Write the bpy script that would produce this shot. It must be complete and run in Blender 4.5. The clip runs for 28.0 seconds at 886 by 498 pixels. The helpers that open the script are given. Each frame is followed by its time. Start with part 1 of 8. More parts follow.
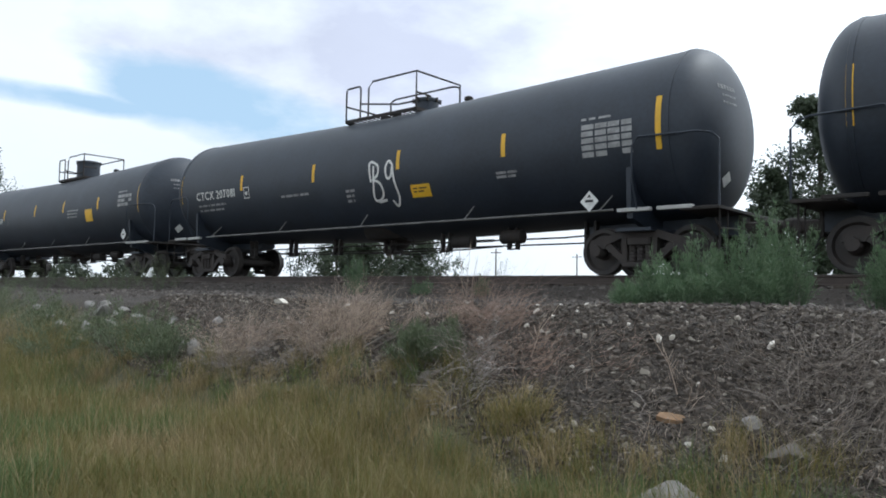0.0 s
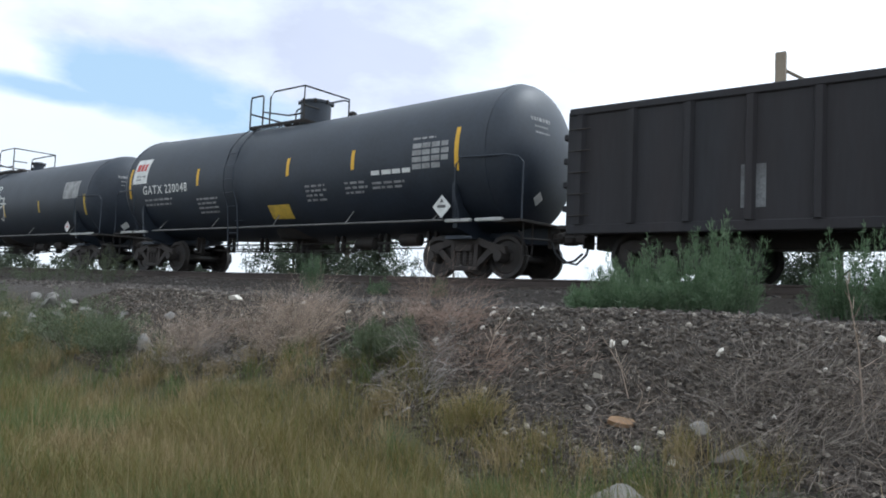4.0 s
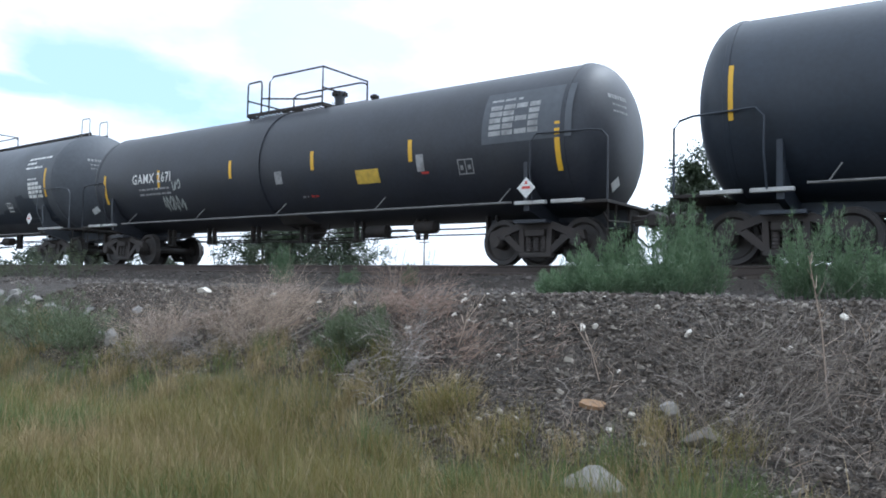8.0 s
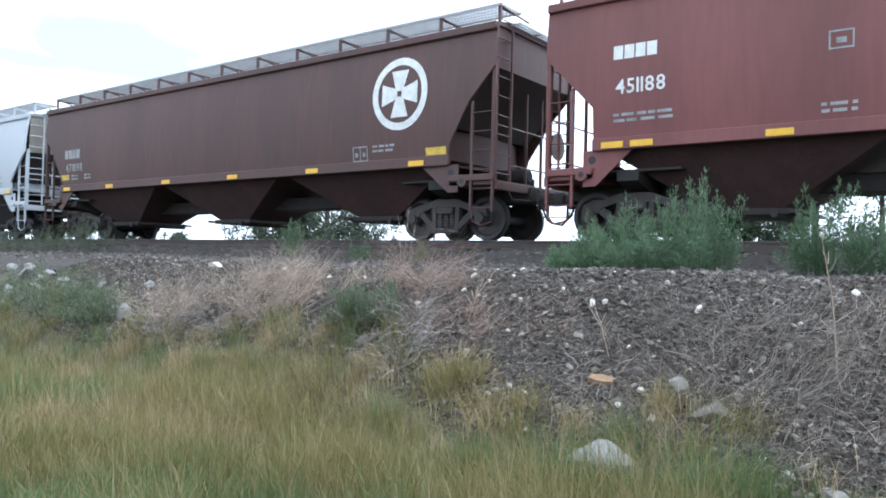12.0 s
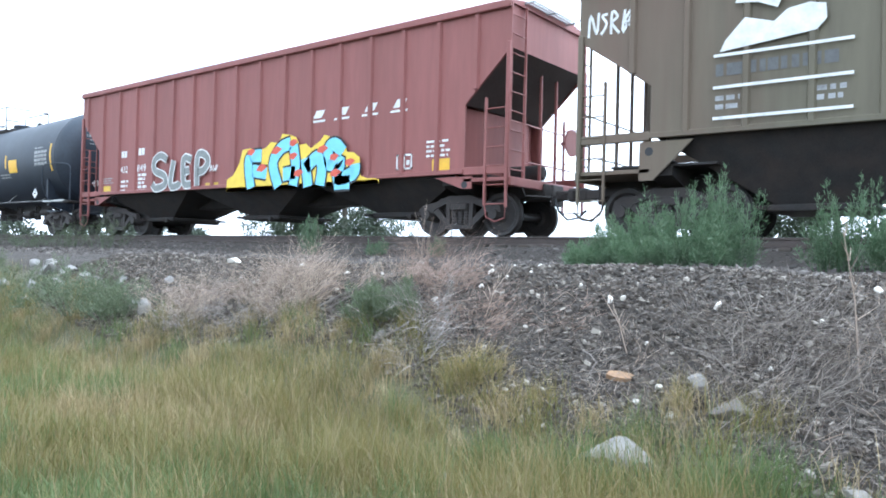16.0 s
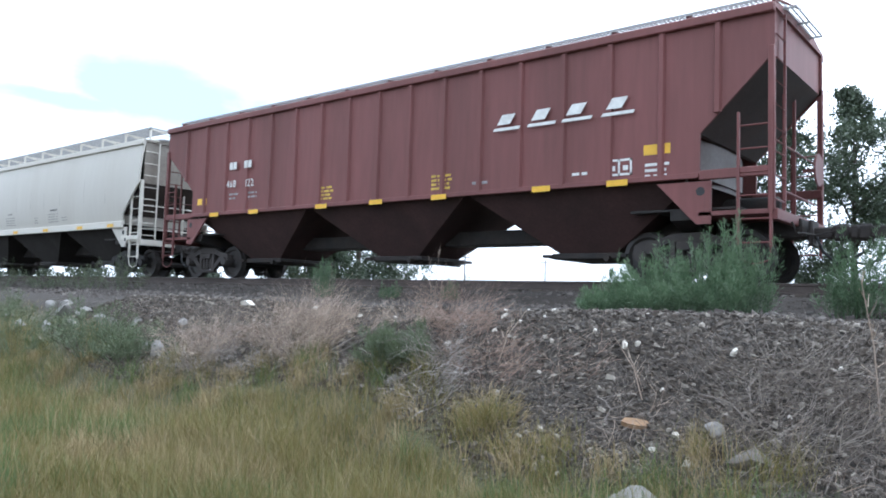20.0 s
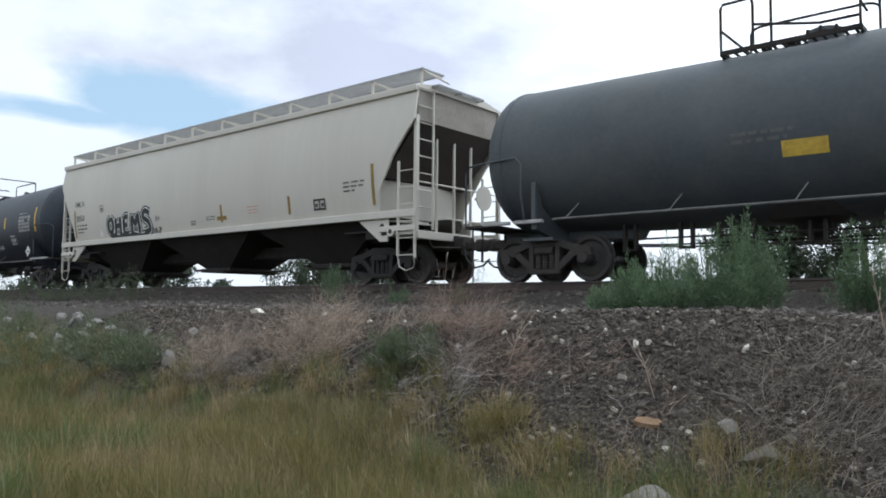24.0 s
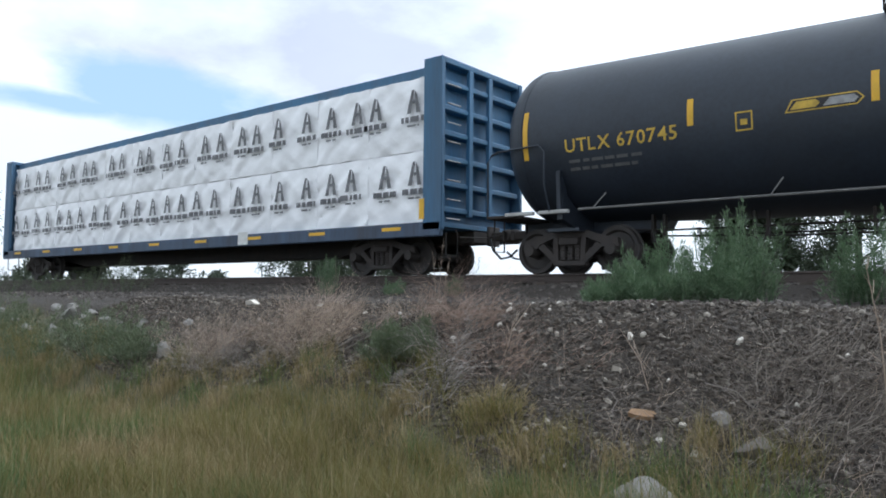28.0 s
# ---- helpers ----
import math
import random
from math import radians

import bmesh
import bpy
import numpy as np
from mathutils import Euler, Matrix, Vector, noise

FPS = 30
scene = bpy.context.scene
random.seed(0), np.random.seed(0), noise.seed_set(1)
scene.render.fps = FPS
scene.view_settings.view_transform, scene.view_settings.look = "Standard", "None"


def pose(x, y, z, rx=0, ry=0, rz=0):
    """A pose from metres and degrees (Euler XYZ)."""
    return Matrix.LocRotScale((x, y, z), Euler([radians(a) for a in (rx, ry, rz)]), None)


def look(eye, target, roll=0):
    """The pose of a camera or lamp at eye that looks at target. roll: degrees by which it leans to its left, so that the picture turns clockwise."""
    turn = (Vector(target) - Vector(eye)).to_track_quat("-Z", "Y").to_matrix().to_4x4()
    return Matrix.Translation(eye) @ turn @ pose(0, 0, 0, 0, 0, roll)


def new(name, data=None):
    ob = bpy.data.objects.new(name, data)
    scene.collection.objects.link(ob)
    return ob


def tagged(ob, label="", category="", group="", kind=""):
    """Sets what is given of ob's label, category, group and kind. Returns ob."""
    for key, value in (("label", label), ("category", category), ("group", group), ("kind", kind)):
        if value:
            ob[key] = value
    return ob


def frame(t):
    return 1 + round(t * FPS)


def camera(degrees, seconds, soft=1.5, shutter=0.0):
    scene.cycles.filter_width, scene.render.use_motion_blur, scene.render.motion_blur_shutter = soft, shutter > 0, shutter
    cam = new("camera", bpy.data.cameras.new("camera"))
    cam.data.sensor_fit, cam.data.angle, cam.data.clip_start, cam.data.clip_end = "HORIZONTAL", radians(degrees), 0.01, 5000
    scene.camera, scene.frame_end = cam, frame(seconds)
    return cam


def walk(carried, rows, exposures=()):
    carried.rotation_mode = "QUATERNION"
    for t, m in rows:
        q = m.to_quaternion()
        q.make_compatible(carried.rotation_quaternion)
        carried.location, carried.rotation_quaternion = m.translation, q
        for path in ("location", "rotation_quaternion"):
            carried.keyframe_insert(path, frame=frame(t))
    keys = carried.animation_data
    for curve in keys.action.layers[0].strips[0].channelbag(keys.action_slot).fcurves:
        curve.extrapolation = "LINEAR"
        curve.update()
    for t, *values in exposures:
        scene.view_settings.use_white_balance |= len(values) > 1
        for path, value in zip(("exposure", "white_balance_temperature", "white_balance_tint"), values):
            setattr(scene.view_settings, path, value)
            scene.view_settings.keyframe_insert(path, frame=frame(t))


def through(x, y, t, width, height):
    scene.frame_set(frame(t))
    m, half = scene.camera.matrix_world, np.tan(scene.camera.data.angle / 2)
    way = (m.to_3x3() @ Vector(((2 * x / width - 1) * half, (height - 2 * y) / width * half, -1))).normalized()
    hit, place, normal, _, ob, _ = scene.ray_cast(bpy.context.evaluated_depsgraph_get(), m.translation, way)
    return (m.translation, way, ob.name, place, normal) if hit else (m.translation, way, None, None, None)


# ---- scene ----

# A freight train runs along +X on a straight track (rail tops at z = 0). The camera is hand-held near the foot of the bank.
SPEED = 13.88
EYE = (0.0, -14.05, -0.45)
AIM = [  # seconds, yaw, pitch, roll
    (0, 41.42, 3.48, -1.10), (0.5, 40.92, 3.76, -1.33), (1, 40.85, 3.48, -1.04), (1.5, 41.40, 3.53, -0.70), (2, 40.13, 4.11, -1.29), (2.5, 37.72, 3.64,
    -2.02), (4.5, 38.29, 3.64, -2.57), (5, 37.81, 3.59, -2.38), (5.5, 37.18, 3.85, -1.32), (6, 37.43, 3.79, -0.78), (6.5, 37.31, 3.70, -1.00), (7, 36.79,
    2.95, -1.84), (7.5, 36.54, 2.85, -1.47), (8, 36.03, 2.79, -1.24), (8.5, 36.70, 2.80, -0.86), (9, 36.52, 2.37, -0.87), (9.5, 35.56, 2.47, -1.14), (10,
    35.46, 2.98, -0.73), (10.5, 36.25, 2.67, -0.74), (11, 36.46, 2.32, -1.22), (11.5, 36.51, 1.03, -1.31), (13.5, 37.54, 1.06, -1.13), (14, 37.69, 1.21,
    -1.26), (14.5, 37.88, 0.97, -1.10), (15, 38.12, 0.74, -0.75), (15.5, 38.00, 0.15, -1.40), (16, 38.07, 0.58, -1.43), (16.5, 38.45, 0.91, -1.15), (17,
    38.45, 0.62, -0.87), (17.5, 38.63, 0.51, -0.96), (18, 39.23, 0.22, -1.33), (18.5, 39.22, 0.73, -1.28), (19, 38.94, 1.40, -0.91), (19.5, 39.19, 2.66,
    -0.45), (20, 39.06, 3.84, -1.80), (20.5, 42.20, 7.34, -1.11), (21, 40.32, 3.46, -1.63), (21.5, 43.25, 3.21, -0.69), (22, 41.73, 2.74, -1.76), (22.5,
    40.70, 3.12, -1.74), (24.5, 39.72, 4.14, -0.30), (25, 39.86, 3.56, -0.42), (25.5, 39.79, 2.76, -0.52), (26, 39.77, 2.94, -0.64), (26.5, 39.60, 2.91,
    -0.66), (27, 39.66, 3.04, -0.34), (27.5, 39.60, 3.39, -0.45), (28, 39.39, 3.47, -0.59)]
cam = camera(60.3, 28.0, soft=1.85)
walk(cam, [(t, pose(*EYE, 90 + p, r, y)) for t, y, p, r in AIM], exposures=[(0, 0.05, 5750, 6), (1.0, 0.08, 5750, 6), (2.0, -0.05, 5700, 6), (5.0, 0.17, 5660, 6), (6.5, 0.22, 5590, 6), (8.0, 0.48, 5380, 7), (9.0, 0.72, 5300, 7), (10.0, 0.82, 5250, 6), (11.0, 1.25, 5180, 6), (13.5, 0.88, 5370, 5), (14.2, 0.88, 5370, 5), (15.0, 1.3, 5200, 5), (16.0, 1.5, 5180, 5), (17.0, 1.32, 5150, 5), (18.0, 1.25, 5120, 5), (19.0, 1.0, 5480, 8), (20.2, 0.85, 5280, 7), (20.8, 0.35, 5500, 6), (22.0, 0.08, 5650, 6), (24.5, 0.02, 5800, 6), (25.0, 0.02, 5850, 6), (26.0, 0.2, 5800, 6), (27.0, 0.3, 5610, 6), (28.0, 0.15, 5610, 6)])

# ---- light: bright broken cloud, the sun behind it beyond the train ----
SUN_AZ, SUN_EL = 25.0, 52.0  # degrees clockwise from +Y, degrees up


def sky_world():
    w = bpy.data.worlds.new("sky")
    w.use_nodes = True
    nt = w.node_tree
    nt.nodes.clear()
    N, L = nt.nodes.new, nt.links.new

    def math_node(op, a, b=None, clamp=False):
        n = N("ShaderNodeMath")
        n.operation, n.use_clamp = op, clamp
        for k, x in enumerate((a, b)):
            if x is None:
                continue
            if isinstance(x, (int, float)):
                n.inputs[k].default_value = x
            else:
                L(x, n.inputs[k])
        return n.outputs[0]

    out, bg = N("ShaderNodeOutputWorld"), N("ShaderNodeBackground")
    sky = N("ShaderNodeTexSky")
    sky.sky_type, sky.sun_disc = "NISHITA", False
    sky.sun_elevation, sky.sun_rotation = radians(SUN_EL), radians(SUN_AZ)
    tc, sep = N("ShaderNodeTexCoord"), N("ShaderNodeSeparateXYZ")
    L(tc.outputs["Generated"], sep.inputs[0])
    x, y, z = sep.outputs
    az = math_node("ARCTAN2", math_node("MULTIPLY", x, -1.0), y)
    el = math_node("ARCSINE", z)
    comb = N("ShaderNodeCombineXYZ")
    L(x, comb.inputs[0]), L(y, comb.inputs[1]), L(math_node("MULTIPLY", z, 2.2), comb.inputs[2])
    noise_a, noise_b = N("ShaderNodeTexNoise"), N("ShaderNodeTexNoise")
    for n, sc, det in ((noise_a, 6.5, 8.0), (noise_b, 2.2, 6.0)):
        n.inputs["Scale"].default_value, n.inputs["Detail"].default_value, n.inputs["Roughness"].default_value = sc, det, 0.55
        L(comb.outputs[0], n.inputs["Vector"])
    wob = math_node("MULTIPLY", math_node("SUBTRACT", noise_a.outputs["Fac"], 0.5), 3.6)

    def spot(a0, e0, wa, we, tilt=0.0, core=1.35):
        """1 inside an ellipse of the sky (degrees), ragged towards its edge."""
        da = math_node("SUBTRACT", az, radians(a0))
        de = math_node("SUBTRACT", math_node("SUBTRACT", el, radians(e0)), math_node("MULTIPLY", da, tilt))
        q = math_node("ADD", math_node("POWER", math_node("ABSOLUTE", math_node("DIVIDE", da, radians(wa))), 2.0),
                      math_node("POWER", math_node("ABSOLUTE", math_node("DIVIDE", de, radians(we))), 2.0))
        return math_node("MULTIPLY", math_node("SUBTRACT", math_node("ADD", core, wob), q), 0.75, True)

    blue = math_node("MAXIMUM", spot(57.8, 13.0, 7.0, 2.3, 0.12, 1.9), spot(68, 12.6, 9, 0.8, 0.05))
    grey = math_node("MAXIMUM", spot(47, 18.0, 17, 4.8, -0.05), spot(40, 14.5, 12, 2.6, 0.1))
    # cloud colour: white, towards the sun brighter, violet-grey in the thick part
    dot = N("ShaderNodeVectorMath")
    dot.operation = "DOT_PRODUCT"
    a, e = radians(SUN_AZ), radians(SUN_EL)
    dot.inputs[1].default_value = (math.sin(a) * math.cos(e), math.cos(a) * math.cos(e), math.sin(e))
    L(tc.outputs["Generated"], dot.inputs[0])
    glow = math_node("POWER", math_node("MAXIMUM", dot.outputs["Value"], 0.0), 3.0)
    lum = math_node("ADD", math_node("ADD", 0.98, math_node("MULTIPLY", glow, 1.2)), math_node("MULTIPLY", math_node("SUBTRACT", noise_b.outputs["Fac"], 0.5), 0.35))
    cloud, mixg, mixb = N("ShaderNodeVectorMath"), N("ShaderNodeMix"), N("ShaderNodeMix")
    mixg.data_type = mixb.data_type = "RGBA"
    L(math_node("MULTIPLY", grey, 0.9), mixg.inputs["Factor"])
    mixg.inputs["A"].default_value, mixg.inputs["B"].default_value = (1.0, 1.0, 1.0, 1), (0.66, 0.66, 0.76, 1)
    cloud.operation = "SCALE"
    L(mixg.outputs["Result"], cloud.inputs[0]), L(lum, cloud.inputs["Scale"])
    skyc = N("ShaderNodeVectorMath")
    skyc.operation = "SCALE"
    L(sky.outputs[0], skyc.inputs[0])
    skyc.inputs["Scale"].default_value = 0.13
    haze = N("ShaderNodeMix")
    haze.data_type = "RGBA"
    haze.inputs["Factor"].default_value = 0.8
    haze.inputs["B"].default_value = (0.57, 0.73, 0.86, 1)
    L(skyc.outputs[0], haze.inputs["A"])
    L(blue, mixb.inputs["Factor"]), L(cloud.outputs[0], mixb.inputs["A"]), L(haze.outputs["Result"], mixb.inputs["B"])
    L(mixb.outputs["Result"], bg.inputs["Color"])
    bg.inputs["Strength"].default_value = 1.0
    L(bg.outputs[0], out.inputs["Surface"])
    scene.world = w


sky_world()
sun_data = bpy.data.lights.new("sun", "SUN")
sun_data.energy, sun_data.angle, sun_data.color = 1.3, radians(12), (1.0, 0.95, 0.88)
sun = new("sun", sun_data)
_a, _e = radians(SUN_AZ), radians(SUN_EL)
sun.matrix_basis = look((300 * math.sin(_a) * math.cos(_e), 300 * math.cos(_a) * math.cos(_e), 300 * math.sin(_e)), (0, 0, 0))


# ---- materials ----
def material(name, color, rough=0.6, metal=0.0, vary=0.25, scale=3.0, grime=None, grime_amount=0.35, bump=0.0, bump_scale=40.0, spread=0.0, streak=False):
    """Paint or stone: base colour, broken up at two scales, with grime patches and fine relief. spread: change from object to object."""
    m = bpy.data.materials.new(name)
    m.use_nodes = True
    nt = m.node_tree
    N, L = nt.nodes.new, nt.links.new
    b = nt.nodes["Principled BSDF"]
    b.inputs["Roughness"].default_value, b.inputs["Metallic"].default_value = rough, metal
    tc = N("ShaderNodeTexCoord")
    vec = tc.outputs["Object"]
    if streak:
        mp = N("ShaderNodeMapping")
        mp.inputs["Scale"].default_value = (1.0, 1.0, 0.12)
        L(vec, mp.inputs["Vector"])
        vec = mp.outputs[0]
    big, fine = N("ShaderNodeTexNoise"), N("ShaderNodeTexNoise")
    for n, sc in ((big, scale), (fine, scale * 11)):
        n.inputs["Scale"].default_value, n.inputs["Detail"].default_value = sc, 6.0
        L(vec, n.inputs["Vector"])
    ramp = N("ShaderNodeMapRange")
    ramp.inputs["From Min"].default_value, ramp.inputs["From Max"].default_value = 0.3, 0.7
    ramp.inputs["To Min"].default_value, ramp.inputs["To Max"].default_value = 1 - vary, 1 + vary
    add = N("ShaderNodeMath")
    add.operation = "ADD"
    mul = N("ShaderNodeMath")
    mul.operation = "MULTIPLY"
    mul.inputs[1].default_value = 0.5
    L(big.outputs["Fac"], add.inputs[0]), L(fine.outputs["Fac"], add.inputs[1]), L(add.outputs[0], mul.inputs[0]), L(mul.outputs[0], ramp.inputs["Value"])
    val = ramp.outputs["Result"]
    if spread:
        info, mr, mm = N("ShaderNodeObjectInfo"), N("ShaderNodeMapRange"), N("ShaderNodeMath")
        mr.inputs["To Min"].default_value, mr.inputs["To Max"].default_value = 1 - spread, 1 + spread
        mm.operation = "MULTIPLY"
        L(info.outputs["Random"], mr.inputs["Value"]), L(val, mm.inputs[0]), L(mr.outputs["Result"], mm.inputs[1])
        val = mm.outputs[0]
    sc = N("ShaderNodeVectorMath")
    sc.operation = "SCALE"
    sc.inputs[0].default_value = color
    L(val, sc.inputs["Scale"])
    col = sc.outputs[0]
    if grime:
        gn, gr, mix = N("ShaderNodeTexNoise"), N("ShaderNodeMapRange"), N("ShaderNodeMix")
        gn.inputs["Scale"].default_value, gn.inputs["Detail"].default_value, gn.inputs["Roughness"].default_value = scale * 0.6, 9.0, 0.65
        L(vec, gn.inputs["Vector"])
        gr.inputs["From Min"].default_value, gr.inputs["From Max"].default_value, gr.inputs["To Max"].default_value = 0.42, 0.75, grime_amount
        mix.data_type = "RGBA"
        L(gn.outputs["Fac"], gr.inputs["Value"]), L(gr.outputs["Result"], mix.inputs["Factor"]), L(col, mix.inputs["A"])
        mix.inputs["B"].default_value = (*grime, 1)
        col = mix.outputs["Result"]
        rr = N("ShaderNodeMapRange")
        rr.inputs["To Min"].default_value, rr.inputs["To Max"].default_value = rough * 0.85, min(1.0, rough * 1.3)
        L(gn.outputs["Fac"], rr.inputs["Value"]), L(rr.outputs["Result"], b.inputs["Roughness"])
    L(col, b.inputs["Base Color"])
    if bump:
        bn, bt = N("ShaderNodeBump"), N("ShaderNodeTexNoise")
        bt.inputs["Scale"].default_value, bt.inputs["Detail"].default_value = bump_scale, 5.0
        L(tc.outputs["Object"], bt.inputs["Vector"])
        bn.inputs["Strength"].default_value, bn.inputs["Distance"].default_value = bump, 0.02
        L(bt.outputs["Fac"], bn.inputs["Height"]), L(bn.outputs[0], b.inputs["Normal"])
    return m


def leaf_material(name, colors, rough=0.6, through=0.25):
    """Blades, leaves and stones: a colour picked for each loose piece out of a ramp."""
    m = bpy.data.materials.new(name)
    m.use_nodes = True
    nt = m.node_tree
    N, L = nt.nodes.new, nt.links.new
    b = nt.nodes["Principled BSDF"]
    geo, ramp = N("ShaderNodeNewGeometry"), N("ShaderNodeValToRGB")
    ramp.color_ramp.elements[0].position = 0.0
    for k, c in enumerate(colors):
        el = ramp.color_ramp.elements[k] if k < 2 else ramp.color_ramp.elements.new(k / (len(colors) - 1))
        el.position, el.color = k / (len(colors) - 1), (*c, 1)
    L(geo.outputs["Random Per Island"], ramp.inputs["Fac"])
    L(ramp.outputs["Color"], b.inputs["Base Color"])
    b.inputs["Roughness"].default_value = rough
    if through:
        tr, mx = N("ShaderNodeBsdfTranslucent"), N("ShaderNodeMixShader")
        mx.inputs[0].default_value = through
        L(ramp.outputs["Color"], tr.inputs["Color"]), L(b.outputs[0], mx.inputs[1]), L(tr.outputs[0], mx.inputs[2])
        L(mx.outputs[0], nt.nodes["Material Output"].inputs["Surface"])
    return m


def dull(m, level):
    """Weathered paint: a weaker coat of gloss."""
    m.node_tree.nodes["Principled BSDF"].inputs["Specular IOR Level"].default_value = level
    return m


DUST = (0.16, 0.13, 0.10)
black_paint = material("black_paint", (0.019, 0.026, 0.039), 0.5, vary=0.3, scale=1.2, grime=(0.042, 0.047, 0.056), grime_amount=0.4, bump=0.03, bump_scale=3.0)
brown_black_paint = material("brown_black_paint", (0.022, 0.025, 0.034), 0.5, vary=0.3, scale=1.2, grime=(0.042, 0.041, 0.042), grime_amount=0.5, bump=0.03, bump_scale=3.0)
faded_paint = material("faded_black_paint", (0.075, 0.082, 0.095), 0.55, vary=0.2, scale=0.8, grime=(0.045, 0.047, 0.052), grime_amount=0.7, bump=0.03, bump_scale=3.0)
grey_tank_paint = material("dull_grey_paint", (0.06, 0.07, 0.08), 0.6, vary=0.2, scale=1.0, grime=(0.14, 0.14, 0.13), grime_amount=0.5)
frame_steel = material("dark_frame_steel", (0.028, 0.026, 0.025), 0.7, vary=0.35, scale=4.0, grime=(0.07, 0.05, 0.04), grime_amount=0.5)
cast_steel = material("rusty_cast_steel", (0.036, 0.031, 0.029), 0.75, vary=0.35, scale=5.0, grime=(0.075, 0.058, 0.048), grime_amount=0.5, bump=0.2, bump_scale=30.0)
# cast steel again, with the shade under the pale hoppers put into its colour
shaded_steel = material("shaded_cast_steel", (0.015, 0.013, 0.013), 0.7, vary=0.3, scale=5.0, grime=(0.03, 0.024, 0.02), grime_amount=0.4, bump=0.2, bump_scale=30.0)
wheel_steel = material("wheel_steel", (0.034, 0.031, 0.03), 0.6, metal=0.2, vary=0.3, scale=5.0, grime=(0.09, 0.065, 0.05))
tread_steel = material("bright_tread_steel", (0.35, 0.34, 0.33), 0.3, metal=1.0, vary=0.1)
pale_steel = material("pale_worn_paint", (0.42, 0.42, 0.41), 0.6, vary=0.2, scale=4.0, grime=DUST, grime_amount=0.4)
dull_steel = material("dull_worn_paint", (0.16, 0.155, 0.15), 0.6, vary=0.3, scale=4.0, grime=(0.03, 0.03, 0.03), grime_amount=0.6)
yellow_tape = material("yellow_reflective_tape", (0.72, 0.42, 0.02), 0.45, vary=0.12, scale=6.0, grime=(0.25, 0.17, 0.05), grime_amount=0.3)
white_paint = material("white_stencil_paint", (0.72, 0.72, 0.70), 0.6, vary=0.12, scale=8.0, grime=(0.3, 0.29, 0.27), grime_amount=0.5)
grey_stencil = material("faded_stencil_paint", (0.34, 0.34, 0.34), 0.7, vary=0.2, scale=8.0, grime=(0.06, 0.06, 0.06), grime_amount=0.7)
dim_stencil = material("worn_stencil_paint", (0.11, 0.11, 0.11), 0.7, vary=0.3, scale=9.0)
dark_stencil = material("black_stencil_paint", (0.03, 0.03, 0.032), 0.6, vary=0.2, scale=8.0)
yellow_stencil = material("yellow_stencil_paint", (0.62, 0.42, 0.06), 0.6, vary=0.2, scale=8.0, grime=(0.12, 0.09, 0.04), grime_amount=0.5)
red_decal = material("red_decal", (0.5, 0.05, 0.04), 0.5, vary=0.1)
orange_decal = material("orange_decal", (0.42, 0.16, 0.05), 0.6, vary=0.3, scale=4.0, grime=(0.12, 0.08, 0.05), grime_amount=0.6)
cyan_spray = material("pale_blue_spray_paint", (0.22, 0.55, 0.72), 0.6, vary=0.12, scale=5.0)
yellow_spray = material("yellow_spray_paint", (0.72, 0.52, 0.05), 0.6, vary=0.15, scale=5.0)
red_spray = material("red_spray_paint", (0.55, 0.09, 0.05), 0.6, vary=0.15, scale=5.0)
black_spray = material("black_spray_paint", (0.02, 0.02, 0.022), 0.6, vary=0.15, scale=5.0)
silver_spray = material("silver_spray_paint", (0.38, 0.40, 0.38), 0.5, vary=0.18, scale=5.0)
dark_silver = material("dull_silver_spray_paint", (0.19, 0.20, 0.19), 0.5, vary=0.3, scale=5.0)
tint_spray = material("pale_faded_spray_paint", (0.17, 0.175, 0.18), 0.7, vary=0.5, scale=2.5, grime=(0.06, 0.055, 0.055), grime_amount=0.8)
lime_spray = material("faded_lime_spray_paint", (0.22, 0.24, 0.12), 0.7, vary=0.4, scale=3.0)
teal_decal = material("teal_decal", (0.05, 0.42, 0.50), 0.5, vary=0.1)
oxide_red = material("oxide_red_paint", (0.172, 0.059, 0.055), 0.6, vary=0.16, scale=0.9, grime=(0.07, 0.035, 0.03), grime_amount=0.6, bump=0.03, bump_scale=4.0, streak=True)
light_red = material("faded_red_paint", (0.235, 0.08, 0.07), 0.6, vary=0.13, scale=0.9, grime=(0.17, 0.07, 0.06), grime_amount=0.6, bump=0.03, bump_scale=4.0, streak=True)
brown_red = material("brown_red_paint", (0.085, 0.04, 0.034), 0.6, vary=0.2, scale=0.9, grime=(0.05, 0.04, 0.035), grime_amount=0.7, streak=True)
old_green = material("weathered_green_paint", (0.115, 0.1, 0.066), 0.65, vary=0.25, scale=0.5, grime=(0.14, 0.086, 0.064), grime_amount=1.0, streak=True)
pale_grey = material("pale_grey_paint", (0.58, 0.55, 0.49), 0.5, vary=0.04, scale=0.7, grime=(0.44, 0.40, 0.34), grime_amount=0.35, streak=True)
cool_grey = material("cool_grey_paint", (0.46, 0.485, 0.515), 0.5, vary=0.04, scale=0.7, grime=(0.36, 0.37, 0.38), grime_amount=0.35, streak=True)
cream_grey = material("cream_grey_paint", (0.50, 0.475, 0.425), 0.5, vary=0.04, scale=0.7, grime=(0.38, 0.345, 0.29), grime_amount=0.4, streak=True)
faint_stencil = material("sun_bleached_stencil_paint", (0.25, 0.235, 0.215), 0.7, vary=0.3, scale=9.0)
run_stain = material("thin_dirt_run", (0.435, 0.41, 0.36), 0.6, vary=0.2, scale=3.0)
